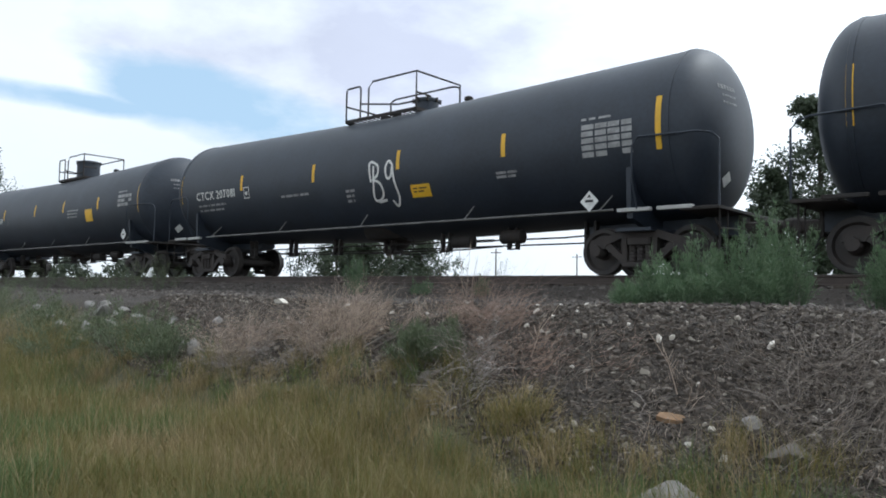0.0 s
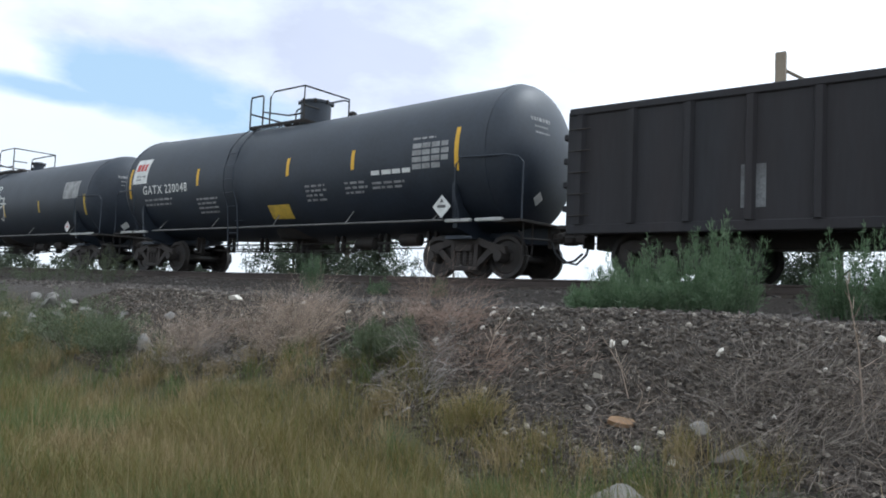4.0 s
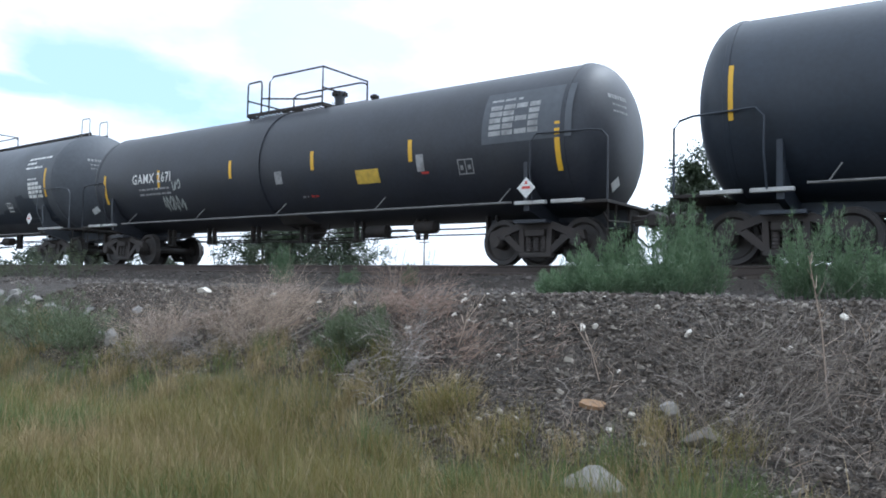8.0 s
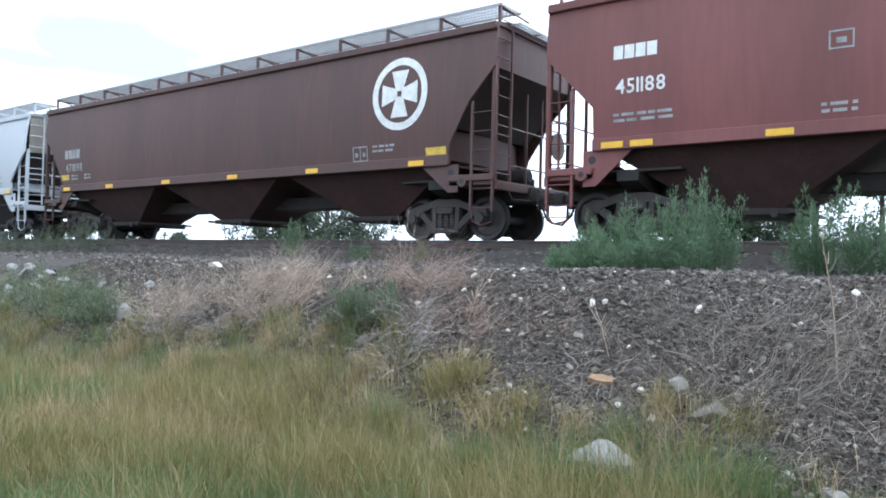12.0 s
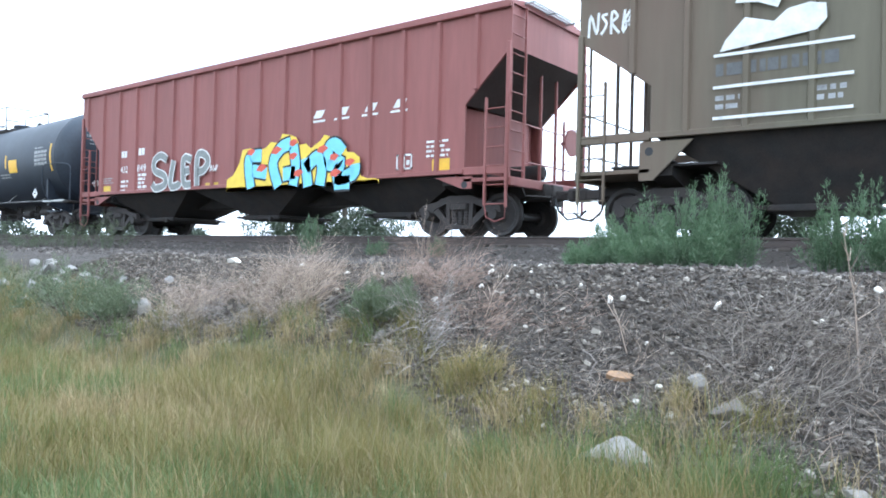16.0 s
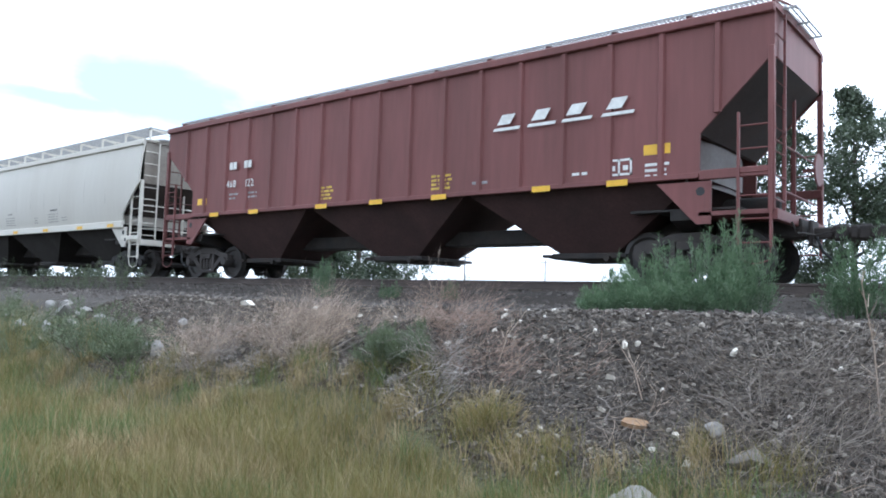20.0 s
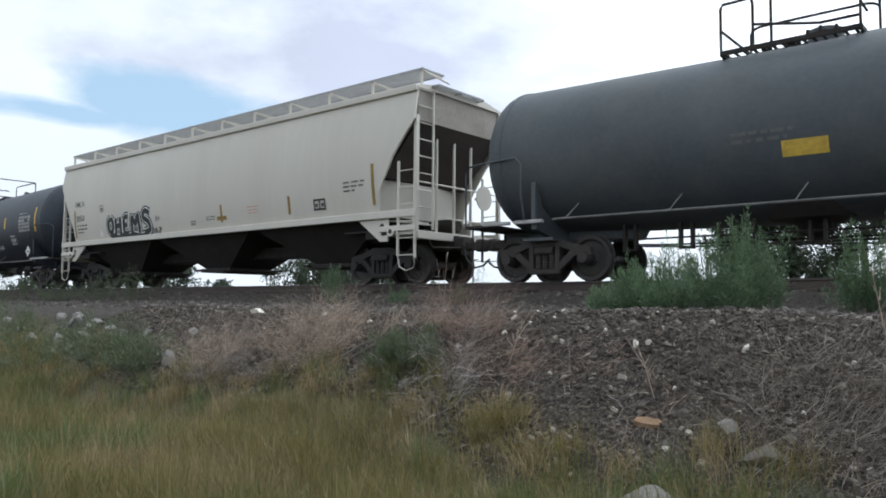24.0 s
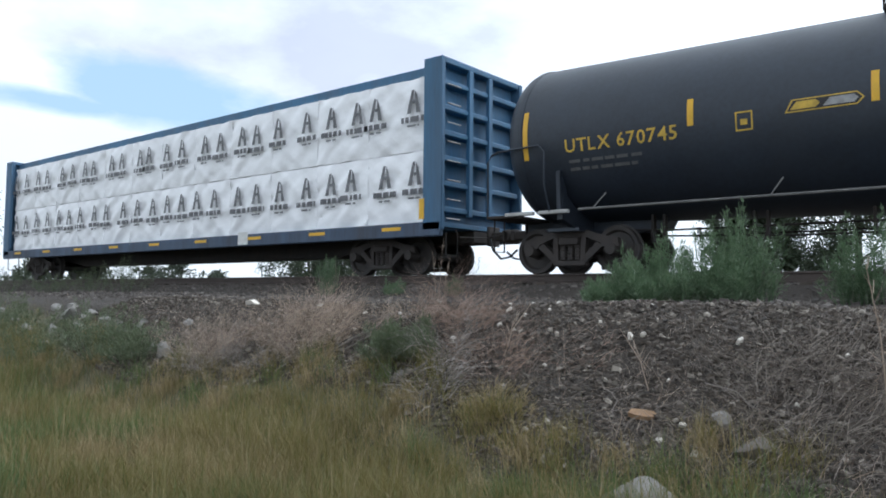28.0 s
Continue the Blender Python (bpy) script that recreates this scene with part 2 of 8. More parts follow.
# bin colours, far darker than the body paint above them
dark_underbody = material("near_black_underbody_paint", (0.024, 0.021, 0.019), 0.7, vary=0.3, scale=1.5, grime=(0.018, 0.016, 0.014), grime_amount=0.8)
bin_red = material("dark_red_underbody", (0.045, 0.024, 0.022), 0.7, vary=0.3, scale=1.5, grime=(0.025, 0.018, 0.016), grime_amount=0.8)
gondola_paint = material("rusted_black_gondola_paint", (0.019, 0.019, 0.023), 0.7, vary=0.35, scale=1.2, grime=(0.045, 0.034, 0.032), grime_amount=0.45, streak=True)
blue_paint = material("blue_flatcar_paint", (0.045, 0.13, 0.24), 0.55, vary=0.2, scale=1.5, grime=(0.10, 0.09, 0.09), grime_amount=0.5, streak=True)
blue_sill = material("grimy_blue_sill", (0.055, 0.085, 0.14), 0.6, vary=0.3, scale=1.6, grime=(0.05, 0.04, 0.035), grime_amount=0.75, streak=True)
galvanised = material("galvanised_grating", (0.30, 0.30, 0.30), 0.5, metal=0.3, vary=0.2, scale=5.0)
primer_grey = material("dusty_grey_primer", (0.20, 0.185, 0.18), 0.7, vary=0.2, scale=1.5, grime=(0.14, 0.10, 0.09), grime_amount=0.5)
# grimy pale paint, darkened to give the pale cars' end walls their shade
end_grime_shade = material("shaded_grimy_pale_paint", (0.26, 0.235, 0.20), 0.6, vary=0.2, scale=1.0, grime=(0.13, 0.10, 0.08), grime_amount=0.7)
# dirty steel, darkened further for the shade on the overhanging slope sheets
slope_dirt_shade = material("shaded_dirty_steel", (0.045, 0.036, 0.033), 0.8, vary=0.3, scale=1.5, grime=(0.08, 0.055, 0.045), grime_amount=0.5)
wrap_white = material("white_lumber_wrap", (0.90, 0.90, 0.92), 0.3, vary=0.05, scale=2.0, grime=(0.76, 0.76, 0.79), grime_amount=0.5, bump=0.6, bump_scale=5.5, spread=0.05)
wrap_ink = material("faded_wrap_ink", (0.10, 0.10, 0.11), 0.5, vary=0.35, scale=3.0, grime=(0.3, 0.3, 0.31), grime_amount=0.5)
ochre_tape = material("dirty_ochre_tape", (0.30, 0.19, 0.05), 0.6, vary=0.2, scale=6.0, grime=(0.12, 0.08, 0.04), grime_amount=0.6)
raw_wood = material("weathered_timber", (0.30, 0.25, 0.19), 0.8, vary=0.3, scale=4.0, grime=(0.15, 0.12, 0.10))
tie_wood = material("creosoted_tie_wood", (0.06, 0.048, 0.038), 0.85, vary=0.35, scale=4.0, grime=(0.12, 0.10, 0.08), spread=0.3)
rail_rust = material("rusty_rail_steel", (0.06, 0.045, 0.038), 0.7, vary=0.25, scale=3.0)
bark = material("grey_brown_bark", (0.075, 0.06, 0.048), 0.9, vary=0.35, scale=6.0, bump=0.4)
concrete = material("pale_concrete_rubble", (0.23, 0.22, 0.208), 0.85, vary=0.2, scale=5.0, grime=(0.25, 0.22, 0.18), grime_amount=0.5, bump=0.4, spread=0.15)
limestone = material("buff_field_stone", (0.19, 0.172, 0.152), 0.85, vary=0.25, scale=7.0, grime=(0.16, 0.14, 0.11), grime_amount=0.6, bump=0.5, spread=0.15)
for _m in (frame_steel, dark_underbody, bin_red):
    dull(_m, 0.25)
for _m in (black_paint, brown_black_paint, faded_paint):
    dull(_m, 0.5)
white_stone = material("white_stone", (0.64, 0.60, 0.53), 0.85, vary=0.15, scale=9.0, bump=0.3, spread=0.12)
pole_wood = material("grey_pole_wood", (0.16, 0.14, 0.12), 0.85, vary=0.2)


# ---- shapes ----
class Shape:
    """Vertices and faces of one part, gathered piece by piece."""

    def __init__(self):
        self.v, self.f = [], []

    def add(self, verts, faces):
        k = len(self.v)
        self.v += [tuple(p) for p in verts]
        self.f += [tuple(i + k for i in q) for q in faces]
        return self

    def box(self, x0, x1, y0, y1, z0, z1, c=0.0):
        if c <= 0:
            v = [(x, y, z) for x in (x0, x1) for y in (y0, y1) for z in (z0, z1)]
            return self.add(v, [(0, 1, 3, 2), (4, 6, 7, 5), (0, 4, 5, 1), (2, 3, 7, 6), (0, 2, 6, 4), (1, 5, 7, 3)])
        c = min(c, (x1 - x0) / 2.2, (y1 - y0) / 2.2, (z1 - z0) / 2.2)
        v, index = [], {}
        for i, x in enumerate((x0, x1)):
            for j, y in enumerate((y0, y1)):
                for k, z in enumerate((z0, z1)):
                    dx, dy, dz = c * (1 - 2 * i), c * (1 - 2 * j), c * (1 - 2 * k)
                    for n, p in enumerate(((x, y + dy, z + dz), (x + dx, y, z + dz), (x + dx, y + dy, z))):
                        index[i, j, k, n] = len(v)
                        v.append(p)
        f = []
        for n in range(3):
            a, b = [m for m in range(3) if m != n]
            for s in (0, 1):
                ring = []
                for u, w in ((0, 0), (1, 0), (1, 1), (0, 1)):
                    key = [0, 0, 0]
                    key[n], key[a], key[b] = s, u, w
                    ring.append(index[(*key, n)])
                f.append(ring if (s == 1) == (n != 1) else ring[::-1])
            for u in (0, 1):
                for w in (0, 1):
                    k0, k1 = [0, 0, 0], [0, 0, 0]
                    k0[a] = k1[a] = u
                    k0[b] = k1[b] = w
                    k0[n], k1[n] = 0, 1
                    f.append((index[(*k0, a)], index[(*k1, a)], index[(*k1, b)], index[(*k0, b)]))
        for i in (0, 1):
            for j in (0, 1):
                for k in (0, 1):
                    f.append((index[i, j, k, 0], index[i, j, k, 1], index[i, j, k, 2]))
        return self.add(v, f)

    def tube(self, pts, r, n=6):
        pts = [Vector(p) for p in pts]
        v, f = [], []
        for i, p in enumerate(pts):
            d = (pts[min(i + 1, len(pts) - 1)] - pts[max(i - 1, 0)]).normalized()
            up = Vector((0, 0, 1)) if abs(d.z) < 0.9 else Vector((1, 0, 0))
            a = d.cross(up).normalized()
            b = a.cross(d)
            rr = r[i] if isinstance(r, (list, tuple)) else r
            v += [p + rr * (math.cos(t) * a + math.sin(t) * b) for t in (2 * math.pi * k / n for k in range(n))]
        for i in range(len(pts) - 1):
            f += [(i * n + k, i * n + (k + 1) % n, i * n + n + (k + 1) % n, i * n + n + k) for k in range(n)]
        f += [tuple(range(n))[::-1], tuple((len(pts) - 1) * n + k for k in range(n))]
        return self.add(v, f)

    def lathe(self, profile, n=24, axis="x", at=(0, 0, 0)):
        """profile: (along, radius) pairs."""
        v, f = [], []
        for a, r in profile:
            for k in range(n):
                c, s = r * math.cos(2 * math.pi * k / n), r * math.sin(2 * math.pi * k / n)
                p = {"x": (a, c, s), "y": (s, a, c), "z": (c, s, a)}[axis]
                v.append((p[0] + at[0], p[1] + at[1], p[2] + at[2]))
        for i in range(len(profile) - 1):
            f += [(i * n + k, i * n + (k + 1) % n, i * n + n + (k + 1) % n, i * n + n + k) for k in range(n)]
        f += [tuple(range(n))[::-1], tuple((len(profile) - 1) * n + k for k in range(n))]
        return self.add(v, f)

    def prism(self, poly, a, b, axis="y"):
        """poly: (x, z) for axis y, (y, z) for axis x, (x, y) for axis z; from a to b along the axis."""
        n = len(poly)
        put = {"y": lambda p, q: (p[0], q, p[1]), "x": lambda p, q: (q, p[0], p[1]), "z": lambda p, q: (p[0], p[1], q)}[axis]
        v = [put(p, q) for q in (a, b) for p in poly]
        return self.add(v, [tuple(range(n)), tuple(range(2 * n - 1, n - 1, -1))] + [(k, n + k, n + (k + 1) % n, (k + 1) % n) for k in range(n)])

    def mesh(self, name, mat, smooth=True):
        me = bpy.data.meshes.new(name)
        me.from_pydata(self.v, [], self.f)
        bm = bmesh.new()
        bm.from_mesh(me)
        bmesh.ops.recalc_face_normals(bm, faces=bm.faces)
        bm.to_mesh(me)
        bm.free()
        me.materials.append(mat)
        if smooth:
            me.polygons.foreach_set("use_smooth", [True] * len(me.polygons))
            me.set_sharp_from_angle(angle=radians(38))
        return me


def part(name, shape, mat, parent, label="", at=None, smooth=True):
    """One mesh object under a thing or a part. shape: a Shape, or a mesh that is shared."""
    me = shape if isinstance(shape, bpy.types.Mesh) else shape.mesh(name, mat, smooth)
    ob = new(name, me)
    ob.parent = parent
    if at is not None:
        ob.matrix_basis = at
    return tagged(ob, label)


SHARED = {}


def shared(name, mat, make, smooth=True):
    key = (name, mat.name)
    if key not in SHARED:
        SHARED[key] = make().mesh(name, mat, smooth)
    return SHARED[key]


def thing(name, label, category, m, group="", kind=""):
    ob = new(name)
    ob.empty_display_size = 0.2
    ob.matrix_basis = m
    return tagged(ob, label, category, group, kind)


# ---- lettering: glyph outlines are made once, then laid on flat or round sides ----
GLYPHS = {}


def make_glyphs(chars):
    obs = []
    for ch in chars:
        cu = bpy.data.curves.new("glyph", "FONT")
        cu.body, cu.size, cu.offset, cu.resolution_u = ch, 1.0, 0.012, 2
        ob = bpy.data.objects.new("glyph", cu)
        scene.collection.objects.link(ob)
        obs.append((ch, ob))
    dg = bpy.context.evaluated_depsgraph_get()
    for ch, ob in obs:
        me = bpy.data.meshes.new_from_object(ob.evaluated_get(dg))
        vs = [(v.co.x, v.co.y) for v in me.vertices]
        GLYPHS[ch] = (vs, [tuple(p.vertices) for p in me.polygons], min(v[0] for v in vs), max(v[0] for v in vs))
        bpy.data.meshes.remove(me)
    for ch, ob in obs:
        cu = ob.data
        bpy.data.objects.remove(ob)
        bpy.data.curves.remove(cu)


make_glyphs("ABCDEFGHIKLMNOPRSTUX0123456789")


class Side:
    """The camera side of a car, on which paint lies: flat at half-width w, or round with radius r about the height zc."""

    def __init__(self, car, w=1.55, r=0.0, zc=0.0, dip=None, belly=(0.0, 0.0, 1.0), shift=0.0):
        self.car, self.w, self.r, self.zc, self.dip, self.belly, self.shift = car, w, r, zc, dip, belly, shift

    def put(self, x, z, e=0.006):
        x = x * 0.978 + self.shift
        if self.r:
            x += 0.05
            return (x, -math.sqrt(max((self.r + e) ** 2 - (z - self.zc - self.dip(x)) ** 2, 0.01)), z)
        b, zm, zh = self.belly
        return (x, -self.w - e - b * max(0.0, 1 - ((z - zm) / zh) ** 2), z)

    def patch(self, name, mat, x0, x1, z0, z1, lean=0.0, e=0.006, label="", rows=5):
        s = Shape()
        n = rows if self.r or self.belly[0] else 1
        v = []
        for k in range(n + 1):
            z = z0 + (z1 - z0) * k / n
            v += [self.put(x0 + lean * k / n, z, e), self.put(x1 + lean * k / n, z, e)]
        s.add(v, [(2 * k, 2 * k + 1, 2 * k + 3, 2 * k + 2) for k in range(n)])
        return part(name, s, mat, self.car, label)

    def text(self, words, mat, x, z, h, gap=0.14, wide=1.0, e=0.008, label="", lean=0.0):
        s = Shape()
        u = x
        for ch in words:
            if ch == " ":
                u += 0.4 * h * wide
                continue
            vs, fs, lo, hi = GLYPHS[ch]
            k = h / 0.70
            s.add([self.put(u + (p[0] - lo) * k * wide + lean * p[1] * k, z + p[1] * k, e) for p in vs], fs)
            u += (hi - lo) * k * wide + gap * h
        tagged(part("lettering", s, mat, self.car, label, smooth=False), kind="stuff")
        return u

    def bars(self, mat, x, z, rows, h=0.06, pitch=0.11, e=0.008, name="stencil_print", label=""):
        """Writing too small to read: rows of short bars; rows holds each row's length."""
        rnd = random.Random(int(x * 100) + int(z * 77))
        s = Shape()
        for k, width in enumerate(rows):
            u, zz = x, z - k * pitch
            while u < x + width - 0.02:
                w = min(rnd.uniform(0.08, 0.3), x + width - u)
                s.add([self.put(u, zz, e), self.put(u + w, zz, e), self.put(u + w, zz + h, e), self.put(u, zz + h, e)], [(0, 1, 2, 3)])
                u += w + rnd.uniform(0.03, 0.07)
        return tagged(part(name, s, mat, self.car, label, smooth=False), kind="stuff")

    def strokes(self, name, mat, lines, x, z, size, width, e=0.008, label="", wide=1.0):
        """Sprayed lines: polylines in a unit square, laid as ribbons."""
        s = Shape()
        for line in lines:
            pts = [Vector((x + p[0] * size * wide, z + p[1] * size)) for p in line]
            fine = []
            for i in range(len(pts) - 1):
                p0, p1, p2, p3 = pts[max(i - 1, 0)], pts[i], pts[i + 1], pts[min(i + 2, len(pts) - 1)]
                for k in range(4):
                    t = k / 4
                    fine.append(0.5 * ((2 * p1) + (p2 - p0) * t + (2 * p0 - 5 * p1 + 4 * p2 - p3) * t * t + (3 * p1 - p0 - 3 * p2 + p3) * t ** 3))
            fine.append(pts[-1])
            v = []
            for i, p in enumerate(fine):
                d = fine[min(i + 1, len(fine) - 1)] - fine[max(i - 1, 0)]
                n = Vector((-d.y, d.x)).normalized() * width / 2
                v += [self.put(p.x + n.x, p.y + n.y, e), self.put(p.x - n.x, p.y - n.y, e)]
            s.add(v, [(2 * k, 2 * k + 1, 2 * k + 3, 2 * k + 2) for k in range(len(fine) - 1)])
        return part(name, s, mat, self.car, label, smooth=False)

    def diamond(self, x, z, r, mark=None):
        if self.r and z < self.zc - 0.5 * self.r:  # hung from the side rail
            return Side(self.car, w=1.63, shift=self.shift).diamond(x + .64, (z + .45) * .925 - .45, r, mark)
        s = Shape()
        s.add([self.put(x, z, .02), self.put(x, z - r, .02), self.put(x + r, z, .02), self.put(x, z + r, .02), self.put(x - r, z, .02)], [(0, 1, 2), (0, 2, 3), (0, 3, 4), (0, 4, 1)])
        pl = part("placard", s, white_paint, self.car, "white diamond hazard placard")
        q = Shape()
        q.add([self.put(x - r * .45, z - r * .1, .026), self.put(x + r * .45, z - r * .1, .026), self.put(x + r * .45, z + r * .14, .026), self.put(x - r * .45, z + r * .14, .026)], [(0, 1, 2, 3)])
        q.add([self.put(x - r * .2, z + r * .35, .026), self.put(x + r * .2, z + r * .35, .026), self.put(x, z + r * .72, .026)], [(0, 1, 2)])
        part("placard_print", q, mark or dark_stencil, pl)
        return pl

    def frame_box(self, mat, x0, x1, z0, z1, t=0.025, cells=2):
        """A small boxed panel outline, divided."""
        s = Shape()
        bars = [(x0, x1, z0, z0 + t), (x0, x1, z1 - t, z1), (x0, x0 + t, z0, z1), (x1 - t, x1, z0, z1)]
        bars += [(x0 + (x1 - x0) * k / cells - t / 2, x0 + (x1 - x0) * k / cells + t / 2, z0, z1) for k in range(1, cells)]
        bars += [(x0 + (x1 - x0) * (k + .3) / cells, x0 + (x1 - x0) * (k + .7) / cells, z0 + (z1 - z0) * .3, z0 + (z1 - z0) * .6) for k in range(cells)]
        for a, b, c, d in bars:
            s.add([self.put(a, c, .01), self.put(b, c, .01), self.put(b, d, .01), self.put(a, d, .01)], [(0, 1, 2, 3)])
        return part("boxed_mark", s, mat, self.car, smooth=False)


# ---- running gear, shared by all cars ----
WHEEL_R = 0.457
AXLES = []  # (axle, its place in the car, the car's start)


def wheel_mesh():
    s = Shape()
    r = WHEEL_R
    s.lathe([(-0.03, 0.09), (-0.05, 0.12), (-0.005, 0.17), (0.0, 0.33), (-0.055, 0.37), (-0.06, r - 0.01), (0.055, r), (0.06, r + 0.022), (0.085, r + 0.025),
             (0.088, 0.37), (0.04, 0.33), (0.03, 0.17), (0.07, 0.12), (0.07, 0.09)], 28, "y")
    return s


def side_frame_mesh():
    """One cast side frame: arched top, two pedestals, a window for the springs on each slope."""
    s = Shape()
    top = [(-1.06, 0.50), (-1.02, 0.66), (-0.62, 0.74), (-0.28, 0.86), (0.28, 0.86), (0.62, 0.74), (1.02, 0.66), (1.06, 0.50), (0.72, 0.50), (0.66, 0.58), (0.34, 0.70), (-0.34, 0.70), (-0.66, 0.58), (-0.72, 0.50)]
    half = len(top) // 2
    for k in range(half - 1):  # the arch in quads
        a, b = top[k], top[k + 1]
        c, d = top[len(top) - 2 - k], top[len(top) - 1 - k]
        s.prism([a, b, c, d], -0.07, 0.07)
    for m in (-1, 1):
        s.prism([(m * 0.72, 0.52), (m * 0.60, 0.60), (m * 0.20, 0.24), (m * 0.30, 0.17)], -0.06, 0.06)
        s.prism([(m * 0.36, 0.72), (m * 0.26, 0.72), (m * 0.24, 0.2), (m * 0.34, 0.2)], -0.07, 0.07)
        s.lathe([(-0.13, 0.11), (0.10, 0.14)], 12, "y", (m * 0.89, 0, WHEEL_R))
    s.box(-0.36, 0.36, -0.08, 0.08, 0.14, 0.24, 0.02)
    return s


def springs_mesh():
    s = Shape()
    for k in range(3):
        for i in range(5):
            s.lathe([(0.25 + i * 0.06, 0.062), (0.28 + i * 0.06, 0.075), (0.31 + i * 0.06, 0.062)], 8, "z", (-0.16 + 0.16 * k, 0, 0))
    s.box(-0.22, 0.22, -0.12, 0.12, 0.55, 0.70, 0.02)
    return s


def bogie(car, x, cast=None):
    """A two-axle truck: bolster, side frames with springs, and two axles that roll."""
    cast = cast or cast_steel
    s = Shape()
    s.box(-0.22, 0.22, -1.0, 1.0, 0.50, 0.72, 0.03).box(-0.12, 0.12, -0.8, 0.8, 0.40, 0.5).lathe([(0.7, 0.3), (0.8, 0.3)], 16, "z")
    for m in (-1, 1):
        s.box(m * 0.42 - 0.06, m * 0.42 + 0.06, -0.95, 0.95, 0.36, 0.5)
        for y in (-0.62, 0.62):
            s.box(m * 0.40 - 0.05, m * 0.40 + 0.05, y - 0.12, y + 0.12, 0.28, 0.62, 0.02)
    bo = part("bogie", shared("bogie", frame_steel, lambda: s), frame_steel, car, "dark cast steel two-axle truck", at=pose(x, 0, 0))
    for y in (-1.0, 1.0):
        part("side_frame", shared("side_frame", cast, side_frame_mesh), cast, bo, at=pose(0, y, 0))
        tagged(part("spring_nest", shared("spring_nest", cast, springs_mesh), cast, bo, at=pose(0, y, 0)), kind="stuff")
    for m in (-1, 1):
        ax = part("axle", shared("axle", wheel_steel, lambda: Shape().lathe([(-1.02, 0.07), (-0.9, 0.09), (-0.7, 0.1), (0, 0.085), (0.7, 0.1), (0.9, 0.09), (1.02, 0.07)], 10, "y")), wheel_steel, car, at=pose(x + m * 0.89, 0, WHEEL_R))
        for y in (-0.76, 0.76):
            w = part("wheel", shared("wheel", wheel_steel, wheel_mesh), wheel_steel, ax, at=pose(0, y, 0, 0, 0, 0 if y < 0 else 180))
        AXLES.append((ax, x + m * 0.89, car))


def coupler(car, x, way):
    s = Shape()
    s.box(0, 0.45, -0.1, 0.1, 0.78, 0.98, 0.03).box(0.40, 0.66, -0.17, 0.13, 0.74, 1.02, 0.05).box(0.58, 0.74, 0.02, 0.17, 0.76, 1.0, 0.04).box(0.05, 0.12, -0.22, 0.22, 0.66, 1.1, 0.02)
    part("coupler", shared("coupler", cast_steel, lambda: s), cast_steel, car, "rusty knuckle coupler", at=pose(x, 0, 0, 0, 0, 0 if way > 0 else 180))
    h = Shape()
    h.tube([(0.2, -0.28, 0.8), (0.3, -0.3, 0.55), (0.5, -0.28, 0.36), (0.72, -0.25, 0.4), (0.9, -0.24, 0.55)], 0.025, 6)
    part("brake_hose", shared("brake_hose", black_spray, lambda: h), black_spray, car, "black rubber air hose", at=pose(x, 0, 0, 0, 0, 0 if way > 0 else 180))
    lever = Shape()
    lever.tube([(0.1, -1.4, 0.95), (0.16, -1.35, 0.78), (0.2, -0.4, 0.82), (0.45, -0.2, 0.9)], 0.016, 5)
    part("uncoupling_lever", shared("uncoupling_lever", frame_steel, lambda: lever), frame_steel, car, at=pose(x, 0, 0, 0, 0, 0 if way > 0 else 180))


def hoop(x, y, z0, z1, dx, dy, n=5):
    """Points of an upright hoop from (x, y) to (x + dx, y + dy)."""
    r = 0.12
    pts = [(x, y, z0), (x, y, z1 - r)]
    for k in range(1, n):
        t = k / n * math.pi / 2
        pts.append((x + dx * (1 - math.cos(t)) * 0.12, y + dy * (1 - math.cos(t)) * 0.12, z1 - r + r * math.sin(t)))
    for k in range(n):
        t = k / n * math.pi / 2
        pts.append((x + dx * (0.88 + 0.12 * math.sin(t)), y + dy * (0.88 + 0.12 * math.sin(t)), z1 - r + r * math.cos(t)))
    return pts + [(x + dx, y + dy, z1 - r), (x + dx, y + dy, z0)]


CARS = []  # (thing, start on the track)


